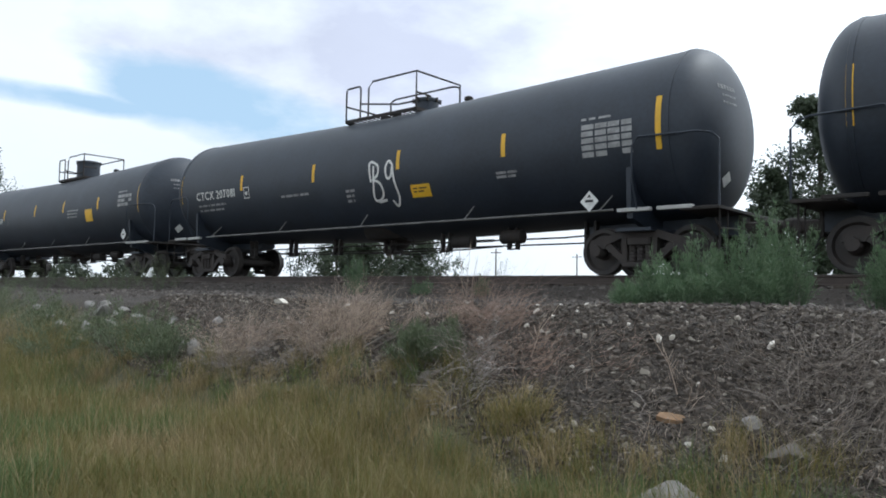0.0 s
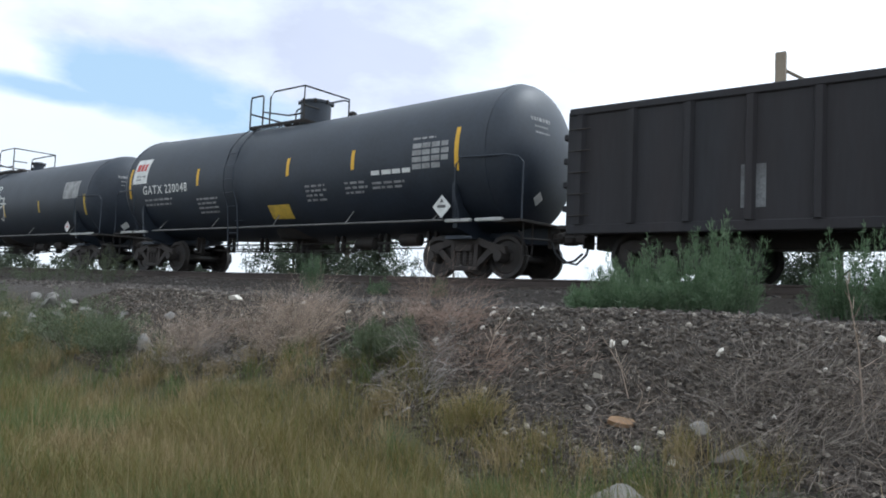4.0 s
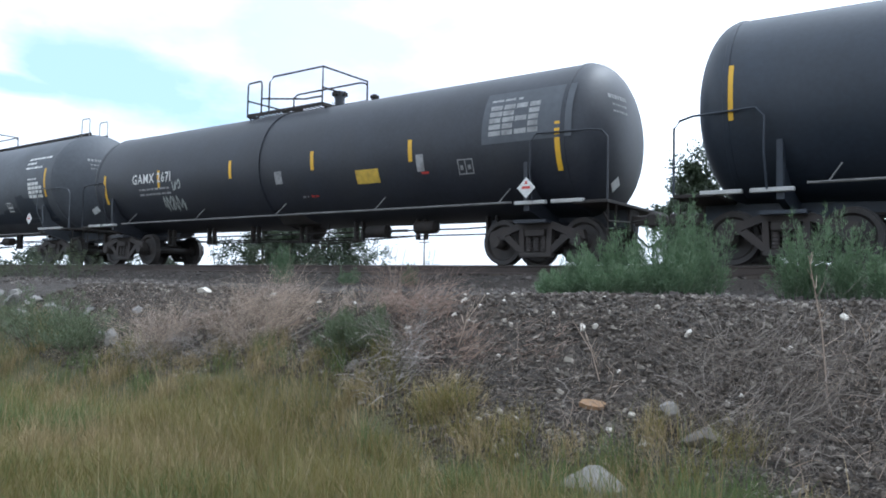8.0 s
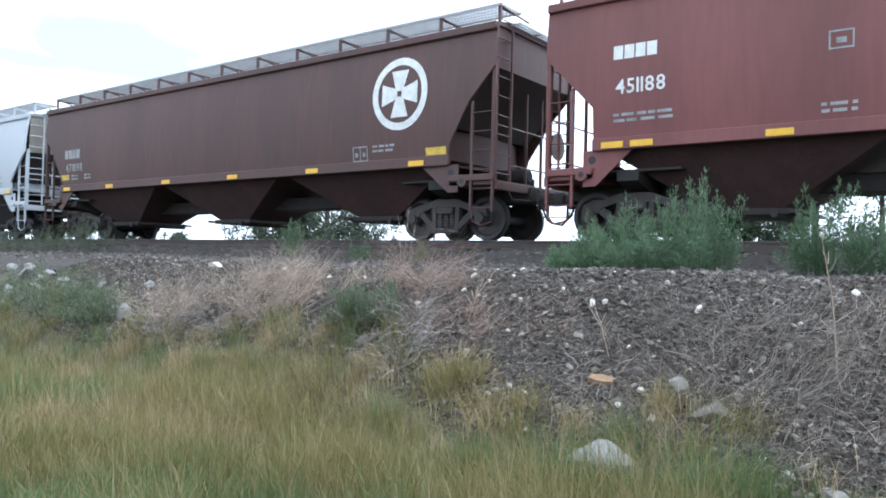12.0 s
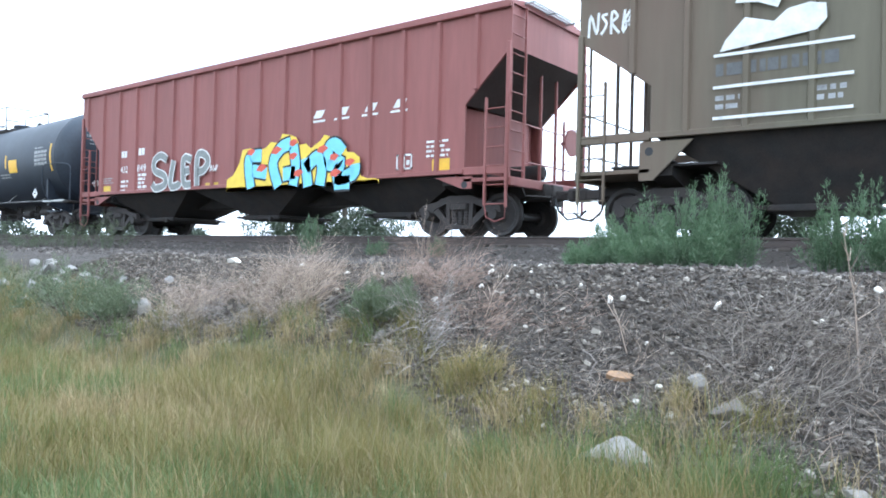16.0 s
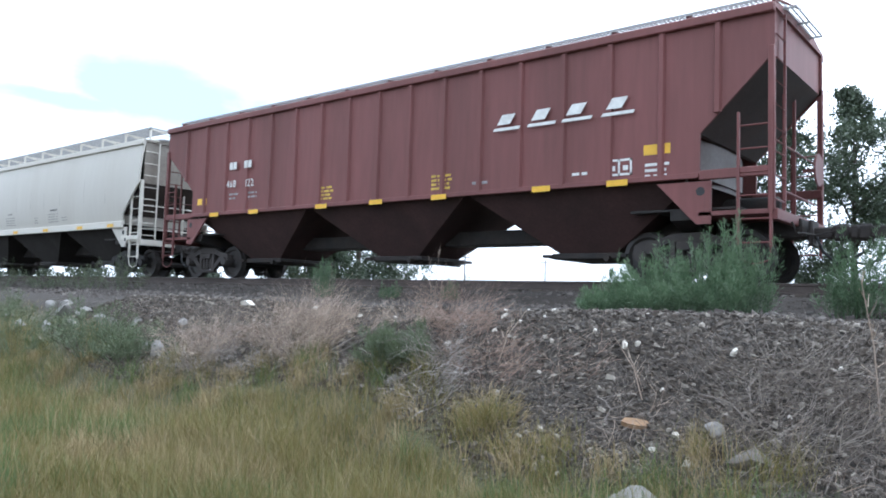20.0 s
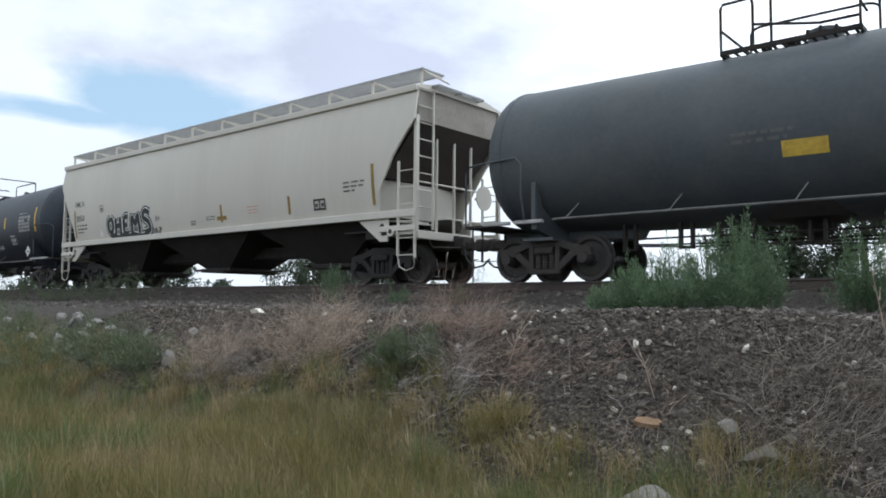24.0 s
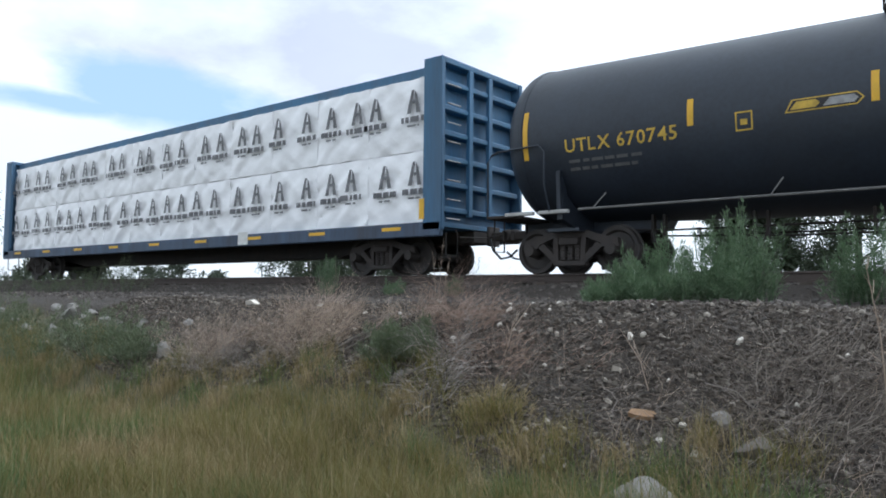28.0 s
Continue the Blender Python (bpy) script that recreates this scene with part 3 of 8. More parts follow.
def tank_car(label, left, right, top, r, paint, plat=(-1.5, 0.45), dome=0.75, dome_r=0.3, dome_h=0.42, stripes=(), tape=yellow_tape, walkway=False, saddle=False, low=True, sag=0.0, rail=1.20, shift=0.0, ladder=False):
    """A tank car; left and right: the ends of the shell on the track at the start; sag: how far the shell dips towards its middle. Returns the car and its painted side."""
    mid, h = (left + right) / 2, (right - left) / 2 + 0.28
    zc = top - r
    car = thing("tank_car", label, "railway car", pose(mid, 0, 0), "cars of the passing freight train")
    CARS.append((car, mid))
    dep = 0.72

    def dip(x):  # both halves slope down to the outlet
        return -sag * (1 - min(1.0, math.hypot(x, 0.35) / (h - dep)))

    def half_width(x, z):
        return math.sqrt(max(r * r - (z - zc - dip(x)) ** 2, 0.01))

    prof = [(-h + dep * (1 - math.cos(t)), max(r * math.sin(t) ** 0.94, 0.02)) for t in (k / 14 * math.pi / 2 for k in range(15))]
    prof += [(x, r) for x in (-0.55 * h, -0.25 * h, -0.6, -0.3, 0.0, 0.3, 0.6, 0.25 * h, 0.55 * h)] + [(-a, q) for a, q in prof[::-1]]
    n = 56
    v = [(a, q * math.cos(2 * math.pi * k / n), zc + dip(a) + q * math.sin(2 * math.pi * k / n)) for a, q in prof for k in range(n)]
    f = [(i * n + k, i * n + (k + 1) % n, i * n + n + (k + 1) % n, i * n + n + k) for i in range(len(prof) - 1) for k in range(n)]
    part("tank_shell", Shape().add(v, f + [tuple(range(n)), tuple((len(prof) - 1) * n + k for k in range(n))]), paint, car)
    for m in (-1, 1):  # jacket seams round the shell, at the heads
        a = m * (h - dep - 0.02)
        part("jacket_band", Shape().lathe([(a - 0.045, r + 0.002), (a - 0.04, r + 0.012), (a + 0.04, r + 0.012), (a + 0.045, r + 0.002)], n, "x", (0, 0, zc + dip(a))), paint, car)
    if saddle:
        s = Shape().lathe([(-0.45, r + 0.004), (-0.45, r + 0.03), (0.45, r + 0.03), (0.45, r + 0.004)], n, "x", (-0.9, 0, zc + dip(-0.9)))
        part("center_band", s, paint, car)
    # stub sills, bolsters, couplers, trucks
    tc = h - 1.53
    yr = r + 0.05
    for m in (-1, 1):
        s = Shape().prism([(m * (h - 3.3), zc - r + 0.12), (m * (h - 3.1), 0.84), (m * (h + 0.05), 0.74), (m * (h + 0.05), 1.12), (m * (h - 0.6), 1.14), (m * (h - 1.0), zc - r + 0.25)], -0.2, 0.2)
        part("stub_sill", s, paint, car)
        s = Shape().prism([(-1.42, 1.62), (-1.42, 1.02), (-0.5, 0.80), (0.5, 0.80), (1.42, 1.02), (1.42, 1.62), (0.9, 1.28), (0.0, 1.1), (-0.9, 1.28)], m * tc - 0.06, m * tc + 0.06, "x")
        s.box(m * tc - 0.35, m * tc + 0.35, -1.3, 1.3, 0.80, 0.86)
        part("bolster", s, paint, car)
        fin = Shape().prism([(-1.46, 1.16), (-half_width(tc, 1.95) - 0.05, 1.95), (-half_width(tc, 1.95) + 0.1, 1.95), (-1.1, 1.16)], m * tc - 0.045, m * tc + 0.045, "x")
        part("bolster_gusset", fin, paint, car)
        s = Shape().box(m * (h - 0.2) - 0.35, m * (h - 0.2) + 0.35, -1.5, 1.5, 1.10, 1.16, 0.01)
        part("end_platform", s, frame_steel, car)
        for k in (0, 1):
            a = m * (h - 1.42 + 0.78 * k)
            part("side_step_plate", Shape().box(a - 0.33, a + 0.33, -1.52, -1.42, 1.13, 1.20, 0.01), pale_steel if low else frame_steel, car, "pale worn step plate" if low else "")
        s = Shape()
        s.tube([(m * (h - 1.35), -1.5, 1.16), (m * (h - 1.35), -yr - 0.04, 1.7), (m * (h - 1.35), -yr - 0.04, 2.30), (m * (h - 1.22), -yr - 0.04, 2.44), (m * (h - 0.2), -yr + 0.1, 2.44), (m * (h + 0.03), -1.5, 2.40), (m * (h + 0.14), -1.47, 2.28), (m * (h + 0.14), -1.47, 1.15)], 0.02, 6)
        part("end_handrail", s, paint, car)
        s = Shape()
        s.tube([(m * (h + 0.08), -1.30, 1.12), (m * (h + 0.08), -1.30, 0.45), (m * (h + 0.08), -0.95, 0.45), (m * (h + 0.08), -0.95, 1.12)], 0.02, 5)
        part("sill_step", s, frame_steel, car)
        coupler(car, m * (h - 0.06), m)
        bogie(car, m * tc)
    # handrails along both sides, on struts
    for y in (-1, 1):
        s = Shape().tube([(-h + 1.9, y * 1.36, rail), (h - 1.9, y * 1.36, rail)], 0.024, 6)
        part("side_handrail", s, dull_steel if y < 0 else frame_steel, car)
        for k in range(5):
            x = (-h + 2.2) + k * (2 * h - 4.4) / 4
            part("handrail_strut", Shape().tube([(x, y * 1.36, rail), (x + 0.16, y * (half_width(x, rail + 0.3) + 0.01), rail + 0.3)], 0.016, 4), dull_steel if y < 0 else frame_steel, car)
    # under the shell: brake pipes on hangers, sump with its outlet and guard, brake gear
    zb = zc - r - sag
    for y, z, a, b in ((-0.48, 0.80, -h + 2.3, h - 2.3), (-0.44, 0.62, -0.5 * h, 0.42 * h), (0.36, 0.74, -h + 2.4, h - 2.4)):
        part("brake_pipe", Shape().tube([(a, y, z + 0.05), (a + 1.2, y, z), (b - 1.2, y, z), (b, y, z + 0.05)], 0.019, 5), frame_steel, car)
    for k in range(7):
        x = -h + 3.0 + k * (2 * h - 6.0) / 6
        s = Shape().box(x - 0.025, x + 0.025, -0.52, -0.40, 0.58, zb + 0.35).box(x + 0.2, x + 0.25, -0.52, -0.40, 0.58, zb + 0.35).box(x - 0.02, x + 0.25, -0.5, -0.42, 0.585, 0.61)
        part("pipe_hanger", s, frame_steel, car)
    s = Shape().lathe([(0.60, 0.09), (0.66, 0.13), (0.72, 0.13), (0.76, 0.24), (zb, 0.34), (zb + 0.06, 0.8), (zb + 0.3, 1.0)], 18, "z", (0.0, 0, 0))
    part("bottom_outlet", s, frame_steel, car, "dark outlet valve under the sump")
    s = Shape().tube([(0.32, -0.42, zb + 0.25), (0.32, -0.42, 0.46), (0.92, -0.42, 0.46), (0.92, -0.42, zb + 0.25)], 0.018, 5)
    part("outlet_guard", s, frame_steel, car)
    s = Shape().lathe([(2.3, 0.10), (2.34, 0.15), (2.9, 0.15), (2.94, 0.08)], 12, "x", (0, -0.5, 0.80)).box(2.94, 3.5, -0.53, -0.47, 0.77, 0.83, 0.01)
    part("brake_cylinder", s, frame_steel, car)
    s = Shape().lathe([(3.7, 0.05), (3.76, 0.15), (4.3, 0.15), (4.36, 0.05)], 12, "x", (0, -0.5, 0.86))
    part("air_reservoir", s, frame_steel, car)
    s = Shape().prism([(2.02, 0.58), (2.1, 0.56), (2.3, 0.92), (2.2, 0.95)], -0.46, -0.42).tube([(2.06, -0.44, 0.58), (0.95, -0.44, 0.55), (-0.6, -0.44, 0.6)], 0.014, 5)
    part("brake_lever", s, frame_steel, car)
    # ladder from the side rail up to the platform
    p0, p1 = plat
    lx = p0 + 0.15
    if ladder:
        for q in (0, 0.42):
            pts = [(lx + q, -1.42, 0.62), (lx + q, -1.46, 1.25)] + [(lx + q, -half_width(lx, z) - 0.1, z) for z in (1.75, 2.3, 2.8)]
            pts += [(lx + q, -(r + 0.1) * math.cos(a), zc + dip(lx) + (r + 0.1) * math.sin(a)) for a in (0.5, 0.8, 1.02)]
            part("ladder_rail", Shape().tube(pts, 0.02, 5), paint, car)
        for k in range(8):
            z = 0.68 + 0.36 * k
            y = -1.43 if z < 1.3 else -half_width(lx, z) - 0.1
            part("ladder_rung", Shape().tube([(lx, y, z), (lx + 0.42, y, z)], 0.014, 4), paint, car)
    # top: platform with railings, manway, vents
    tm = top + dip((p0 + p1) / 2)
    pz, py = tm - 0.06, 0.82
    s = Shape()
    for y in (-py, py):
        s.box(p0, p1, y - 0.025, y + 0.025, pz - 0.05, pz + 0.03)
    for k in range(int((p1 - p0) / 0.16) + 1):
        x = p0 + k * 0.16
        s.box(x, x + 0.05, -py, -0.36, pz, pz + 0.02).box(x, x + 0.05, 0.36, py, pz, pz + 0.02)
    for x in (p0, p1):
        s.box(x - 0.025, x + 0.025, -py, py, pz - 0.05, pz + 0.03)
        for y in (-py, py):
            s.tube([(x, y, pz), (x, y * 0.8, zc + dip(x) + math.sqrt(r * r - (0.8 * py) ** 2) - 0.02)], 0.02, 4)
    part("platform", s, frame_steel, car, "open steel grating platform")
    rh = pz + 0.92
    rails = [hoop(p0, -py, pz, rh - 0.05, 0.55, 0), [(p0 + 0.55, -py, pz + 0.4), (p1 - 0.6, -py, pz + 0.18), (p1, -py, pz + 0.18)],
             [(p0 + 0.85, -py, pz), (p0 + 0.85, -py, rh - 0.15), (p0 + 1.0, -py, rh), (p1, -py, rh), (p1, -py, pz)], [(p1, -py, rh), (p1, py, rh), (p1, py, pz)],
             [(p1, -py, pz + 0.4), (p1, -0.3, pz + 0.4)], hoop(p0, py, pz, rh, p1 - p0, 0), [(p0, py, pz + 0.4), (p1, py, pz + 0.4)], [(p0, -py, pz + 0.4), (p0, py, pz + 0.4)]]
    for pts in rails:
        part("railing", Shape().tube(pts, 0.024, 6), frame_steel, car)
    dz = zc + dip(dome) + math.sqrt(r * r - dome_r ** 2) - 0.03
    s = Shape().lathe([(dz, dome_r), (dz + dome_h - 0.08, dome_r), (dz + dome_h - 0.08, dome_r + 0.03), (dz + dome_h - 0.02, dome_r + 0.03), (dz + dome_h + 0.02, dome_r * 0.8)], 20, "z", (dome, 0, 0))
    lid = part("manway", s, paint, car, "round bolted manway")
    for k in range(8):
        a = 2 * math.pi * k / 8
        part("lid_bolt", Shape().box(-0.025, 0.025, -0.025, 0.025, -0.06, 0.05, 0.006), frame_steel, lid, at=pose(dome + (dome_r + 0.04) * math.cos(a), (dome_r + 0.04) * math.sin(a), dz + dome_h - 0.05))
    for x, q in ((p0 + 0.5, 0.07), (p0 + 0.95, 0.1), (p1 + 0.9 if dome < p1 else p1 - 0.3, 0.08)):
        tv = top + dip(x)
        s = Shape().lathe([(tv - 0.05, q), (tv + 0.12, q), (tv + 0.14, q * 1.4), (tv + 0.2, q * 1.4), (tv + 0.24, q * 0.6)], 10, "z", (x, 0.1, 0))
        part("vent_valve", s, frame_steel, car)
    if walkway:
        for a, b in ((-h + 0.9, p0), (p1, h - 0.9)):
            s = Shape()
            for y in (-0.3, 0.3):
                s.box(a, b, y - 0.03, y + 0.03, top + 0.02, top + 0.1)
            for k in range(int((b - a) / 0.3)):
                s.box(a + k * 0.3, a + k * 0.3 + 0.12, -0.3, 0.3, top + 0.07, top + 0.1)
            part("roof_walkway", s, frame_steel, car)
        for m in (-1, 1):
            for y in (-0.32, 0.32):
                part("end_hoop", Shape().tube(hoop(m * (h - 0.95), y, top, top + 0.6, -m * 0.5, 0), 0.022, 6), pale_steel, car)
    # the leading head: stencilled mark and a placard

    def on_head(y, z, e=0.008):
        t = math.asin(min(1.0, (math.hypot(y, z - zc) / r) ** (1 / 0.94)))
        return (h - dep * (1 - math.cos(t)) + e, y, z)
    rnd = random.Random(int(abs(mid)))
    s = Shape()
    for k, (y0, y1, hh) in enumerate(((-0.78, -0.22, 0.085), (-0.7, -0.3, 0.04), (-0.7, -0.26, 0.04))):
        y, z = y0, zc + 0.66 - 0.13 * k
        while y < y1:
            w = rnd.uniform(0.03, 0.08)
            s.add([on_head(y, z), on_head(y + w, z), on_head(y + w, z + hh), on_head(y, z + hh)], [(0, 1, 2, 3)])
            y += w + 0.03
    tagged(part("head_stencil", s, grey_stencil, car, smooth=False), kind="stuff")
    y, z, q = -0.42, zc - 0.95, 0.15
    s = Shape().add([on_head(y, z - q, 0.02), on_head(y + q, z, 0.02), on_head(y, z + q, 0.02), on_head(y - q, z, 0.02)], [(0, 1, 2, 3)])
    part("placard", s, white_paint, car, "white diamond hazard placard", smooth=False)
    side = Side(car, r=r, zc=zc, dip=dip, shift=shift)
    for x, z0, z1 in stripes:
        side.patch("reflective_stripe", tape, x - 0.055, x + 0.055, z0, z1)
    return car, side


def motions():
    for car, start in CARS:
        walk(car, [(0, pose(start, 0, 0)), (28.0, pose(start + 28 * SPEED, 0, 0))])
    for ax, x, car in AXLES:
        start = [s for c, s in CARS if c == car][0] + x
        # it rolls while it is on the stretch that the camera looks at
        t0, t1 = max(0.0, (-46 - start) / SPEED), min(28.0, (2 - start) / SPEED)
        k0, k1 = math.ceil(t0 * FPS), math.floor(t1 * FPS)
        turn = math.degrees(SPEED / FPS / WHEEL_R)
        rows = [(k / FPS, pose(x, 0, WHEEL_R, 0, turn * (k - k0), 0)) for k in range(k0, k1 + 1)]
        if not rows:
            rows, k0, k1 = [(0.0, pose(x, 0, WHEEL_R))], 0, 0
        if k0 > 0:
            rows.insert(0, (0.0, rows[0][1]))
        if k1 < 28 * FPS:
            rows.append((28.0, rows[-1][1]))
        walk(ax, rows)


# ---- covered hoppers ----
def slant_logo(side, mat, x, z, w, h):
    """The owner's mark, as four plain slanted blocks over a slanted band."""
    lean = 0.45
    for k in range(4):
        a, d = x + k * w / 4, 0.9 * w / 4
        s = Shape()
        for u0, u1, z0, z1 in ((0, .47, 0, 1), (.53, 1, 0, 1)):
            s.add([side.put(a + u * d + lean * h * q, z + h * q) for u, q in ((u0, z0), (u1, z0), (u1, z1), (u0, z1))], [(0, 1, 2, 3)])
        part("owner_mark", s, mat, side.car, "slanted white painted block", smooth=False)
    q = Shape()
    q.add([side.put(x - .06 * w, z - h * .75), side.put(x + w * 0.92, z - h * .16), side.put(x + w * .94, z - h * .06), side.put(x + .01 * w, z - h * .25)], [(0, 1, 2, 3)])
    part("owner_mark_band", q, mat, side.car, smooth=False)


def block_word(side, mat, x, z, h, n=4, wide=0.75):
    """A name in plain blocks of letter size."""
    s = Shape()
    for k in range(n):
        a = x + k * h * wide * 1.15
        s.add([side.put(a, z), side.put(a + h * wide, z), side.put(a + h * wide, z + h), side.put(a, z + h)], [(0, 1, 2, 3)])
    part("owner_mark", s, mat, side.car, smooth=False)


def bellied_sheet(outline, y, w, belly):
    """A side sheet of the given outline (x, z), swelling outwards by belly at half its height."""
    half = len(outline) // 2
    lo, hi = outline[:half][::-1], outline[half:]  # left edge and right edge, from the sill up
    zs, top = lo[0][1], lo[-1][1]
    levels = sorted({zs + (top - zs) * k / 14 for k in range(15)} | {p[1] for p in outline})
    v = []
    for z in levels:
        xl = float(np.interp(z, [p[1] for p in lo], [p[0] for p in lo]))
        xr = float(np.interp(z, [p[1] for p in hi], [p[0] for p in hi]))
        q = w + belly * (1 - ((z - (top + zs) / 2) / ((top - zs) / 2)) ** 2)
        v += [(xl, y * q, z), (xr, y * q, z), (xr, y * (q - .05), z), (xl, y * (q - .05), z)]
    n = len(levels) - 1
    f = [(4 * k + i, 4 * k + (i + 1) % 4, 4 * k + 4 + (i + 1) % 4, 4 * k + 4 + i) for k in range(n) for i in range(4)]
    return Shape().add(v, f + [(0, 1, 2, 3), (4 * n, 4 * n + 1, 4 * n + 2, 4 * n + 3)])


def hopper_car(label, left, right, top, paint, under, trim, ribbed=0, first=0.75, bays=3, cut=(1.0, 1.6), z_cut=(3.6, 2.4), w=1.55, roof_h=0.22, board=True, round_side=False, tabs=(), zs=1.32, belly=0.0, shift=0.0):
    """A covered hopper; left and right: its end posts on the track at the start."""
    mid, h = (left + right) / 2, (right - left) / 2
    car = thing("hopper_car", label, "railway car", pose(mid, 0, 0), "cars of the passing freight train")
    CARS.append((car, mid))
    cl, cr = cut
    z1, z2 = z_cut
    outline = [(-h, top), (-h, z1), (-h + cl, z2), (-h + cl, zs), (h - cr, zs), (h - cr, z2), (h, z1), (h, top)]
    if round_side:
        outline = [(-h, top), (-h, z1), (-h + cl * .55, z2 + .45), (-h + cl, z2 - .35), (-h + cl + .06, zs), (h - cr - .06, zs), (h - cr, z2 - .35), (h - cr * .55, z2 + .45), (h, z1), (h, top)]
    for y in (-1, 1):  # side sheets, slightly bellied where the car is of the round kind
        sh = part("side_sheet", bellied_sheet(outline, y, w, belly), paint, car)
        if ribbed:
            for k in range(ribbed):
                x = -h + cl * first + k * (2 * h - cl * first - cr * 0.75) / (ribbed - 1)
                t = min((x + h) / max(cl, .1), (h - x) / max(cr, .1), 1.0)
                zb = zs if t >= 0.98 else z1 + (z2 - z1) * t
                rib = Shape().prism([(x - 0.07, y * w), (x - 0.04, y * (w + 0.06)), (x + 0.04, y * (w + 0.06)), (x + 0.07, y * w)], zb + 0.02, top - 0.03, "z")
                part("rib", rib, paint, sh, smooth=False)
    # end sheets, slope sheets, floor between the bins
    for m, c in ((-1, cl), (1, cr)):
        s = Shape().box(m * (h - .085) - .035, m * (h - .085) + .035, -w + 0.06, w - 0.06, z1, top)
        # pale cars: grime and painted-in shade make the end darker than the sides
        part("end_wall", s, end_grime_shade if paint in (pale_grey, cream_grey, cool_grey) else paint, car, smooth=False)
        # slope sheet: its underside's shade is painted in, along with dirt
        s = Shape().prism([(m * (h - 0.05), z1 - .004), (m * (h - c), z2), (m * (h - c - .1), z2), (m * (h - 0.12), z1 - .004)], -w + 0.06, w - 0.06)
        part("end_slope_sheet", s, slope_dirt_shade, car, "dirty slope sheet, coloured dark as in shade", smooth=False)
        n = 8  # rounded lower end of the body
        v = [(m * (h - c - .04 - .22 * abs(k / n * 2 - 1) ** 2.5), -w + .06 + (2 * w - .12) * k / n, z) for z in (zs - .1, z2 - .02) for k in range(n + 1)]
        part("end_bulkhead", Shape().add(v, [(k, k + 1, n + 2 + k, n + 1 + k) for k in range(n)]), primer_grey if paint is oxide_red else paint, car, "pale dusty rounded end plate" if paint is oxide_red else "")
    s = Shape().prism([(-w, top), (-w - 0.03, top + 0.05), (-w * 0.6, top + roof_h * 0.8), (0, top + roof_h), (w * 0.6, top + roof_h * 0.8), (w + 0.03, top + 0.05), (w, top)], -h, h, "x")
    part("roof", s, paint, car)
    for y in (-1, 1):
        part("eave_rail", Shape().box(-h, h, y * (w + 0.05) - 0.04, y * (w + 0.05) + 0.04, top - 0.1, top + 0.06, 0.02), trim, car)
    for y in (-1, 1):
        if ribbed:
            s = Shape().box(-h + cl, h - cr, y * (w + 0.02) - 0.03, y * (w + 0.02) + 0.03, zs - 0.05, zs + 0.05, 0.012)
        elif belly > 0.15:
            s = Shape().box(-h, h, y * (w + 0.035) - 0.045, y * (w + 0.035) + 0.045, zs - 0.09, zs + 0.08, 0.015)
        else:
            s = Shape().box(-h + cl, h - cr, y * (w + 0.035) - 0.045, y * (w + 0.035) + 0.045, zs - 0.12, zs + 0.1, 0.015)
        part("side_sill", s, trim, car)
        if ribbed:
            for m, c in ((-1, cl), (1, cr)):
                a, b = sorted((m * h, m * (h - c)))
                part("end_sill", Shape().box(a, b, y * (w - 0.02) - 0.05, y * (w - 0.02) + 0.05, zs - 0.08, zs + 0.08, 0.012), trim, car)
    # bins
    span = 2 * h - cl - cr
    for k in range(bays):
        x0, x1 = -h + cl + k * span / bays, -h + cl + (k + 1) * span / bays
        xm = (x0 + x1) / 2
        v = [(x0 + .02, -w + .1, zs), (x1 - .02, -w + .1, zs), (x1 - .02, w - .1, zs), (x0 + .02, w - .1, zs), (xm - .62, -.75, .55), (xm + .62, -.75, .55), (xm + .62, .75, .55), (xm - .62, .75, .55)]
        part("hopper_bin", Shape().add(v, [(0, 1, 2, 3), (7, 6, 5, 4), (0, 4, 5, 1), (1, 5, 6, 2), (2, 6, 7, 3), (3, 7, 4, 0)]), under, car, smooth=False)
        s = Shape().box(xm - .75, xm + .75, -.85, .85, .43, .55, 0.02).box(xm - .9, xm - .72, -.95, .95, .46, .52).box(xm + .72, xm + 0.9, -.95, .95, .46, .52).lathe([(-.95, .06), (.95, .06)], 8, "y", (xm + .5, 0, .44))
        part("outlet_gate", s, frame_steel, car)
    s = Shape().box(-h - 0.1, h + 0.1, -0.33, 0.33, 0.80, 1.12, 0.02)
    part("center_sill", s, frame_steel, car)
    for m, c in ((-1, cl), (1, cr)):
        s = Shape().box(m * (h - c / 2) - c / 2 - .02, m * (h - c / 2) + c / 2, -w, w, 1.08, 1.16, 0.01)
        s.box(m * h - 0.05, m * h + 0.05, -w, w, 0.98, 1.16, 0.01)
        part("end_platform", s, trim, car)
        for y in (-1, 1):
            g = Shape().prism([(m * (h - c - .75), zs - .1), (m * (h - c + .2), zs - .1), (m * (h - c + .2), .95), (m * (h - c - .05), .95)], y * w, y * (w - 0.04))
            jp = part("jacking_plate", g, paint, car, smooth=False)
            part("jacking_hole", Shape().lathe([(y * w, .075), (y * (w + .004), .075)], 14, "y", (m * (h - c + .02), 0, zs - .27)), black_spray, jp)
            post = Shape().box(m * (h - .04) - .05, m * (h - .04) + .05, y * w - .05, y * w + .05, 1.12, z1 + .1, 0.012)
            part("corner_post", post, trim, car)
            lad = Shape()
            xa, xb = m * (h - .04), m * (h - .55)
            if c < 0.7:
                xb = m * (h - .42)
            zt = min(z1 + .1, 3.1)
            lad.box(xb - .02, xb + .02, y * (w + .03) - .03, y * (w + .03) + .03, 0.6, zt - .35)
            lad.box(xa - .02, xa + .02, y * (w + .03) - .03, y * (w + .03) + .03, 0.55, zt - .3)
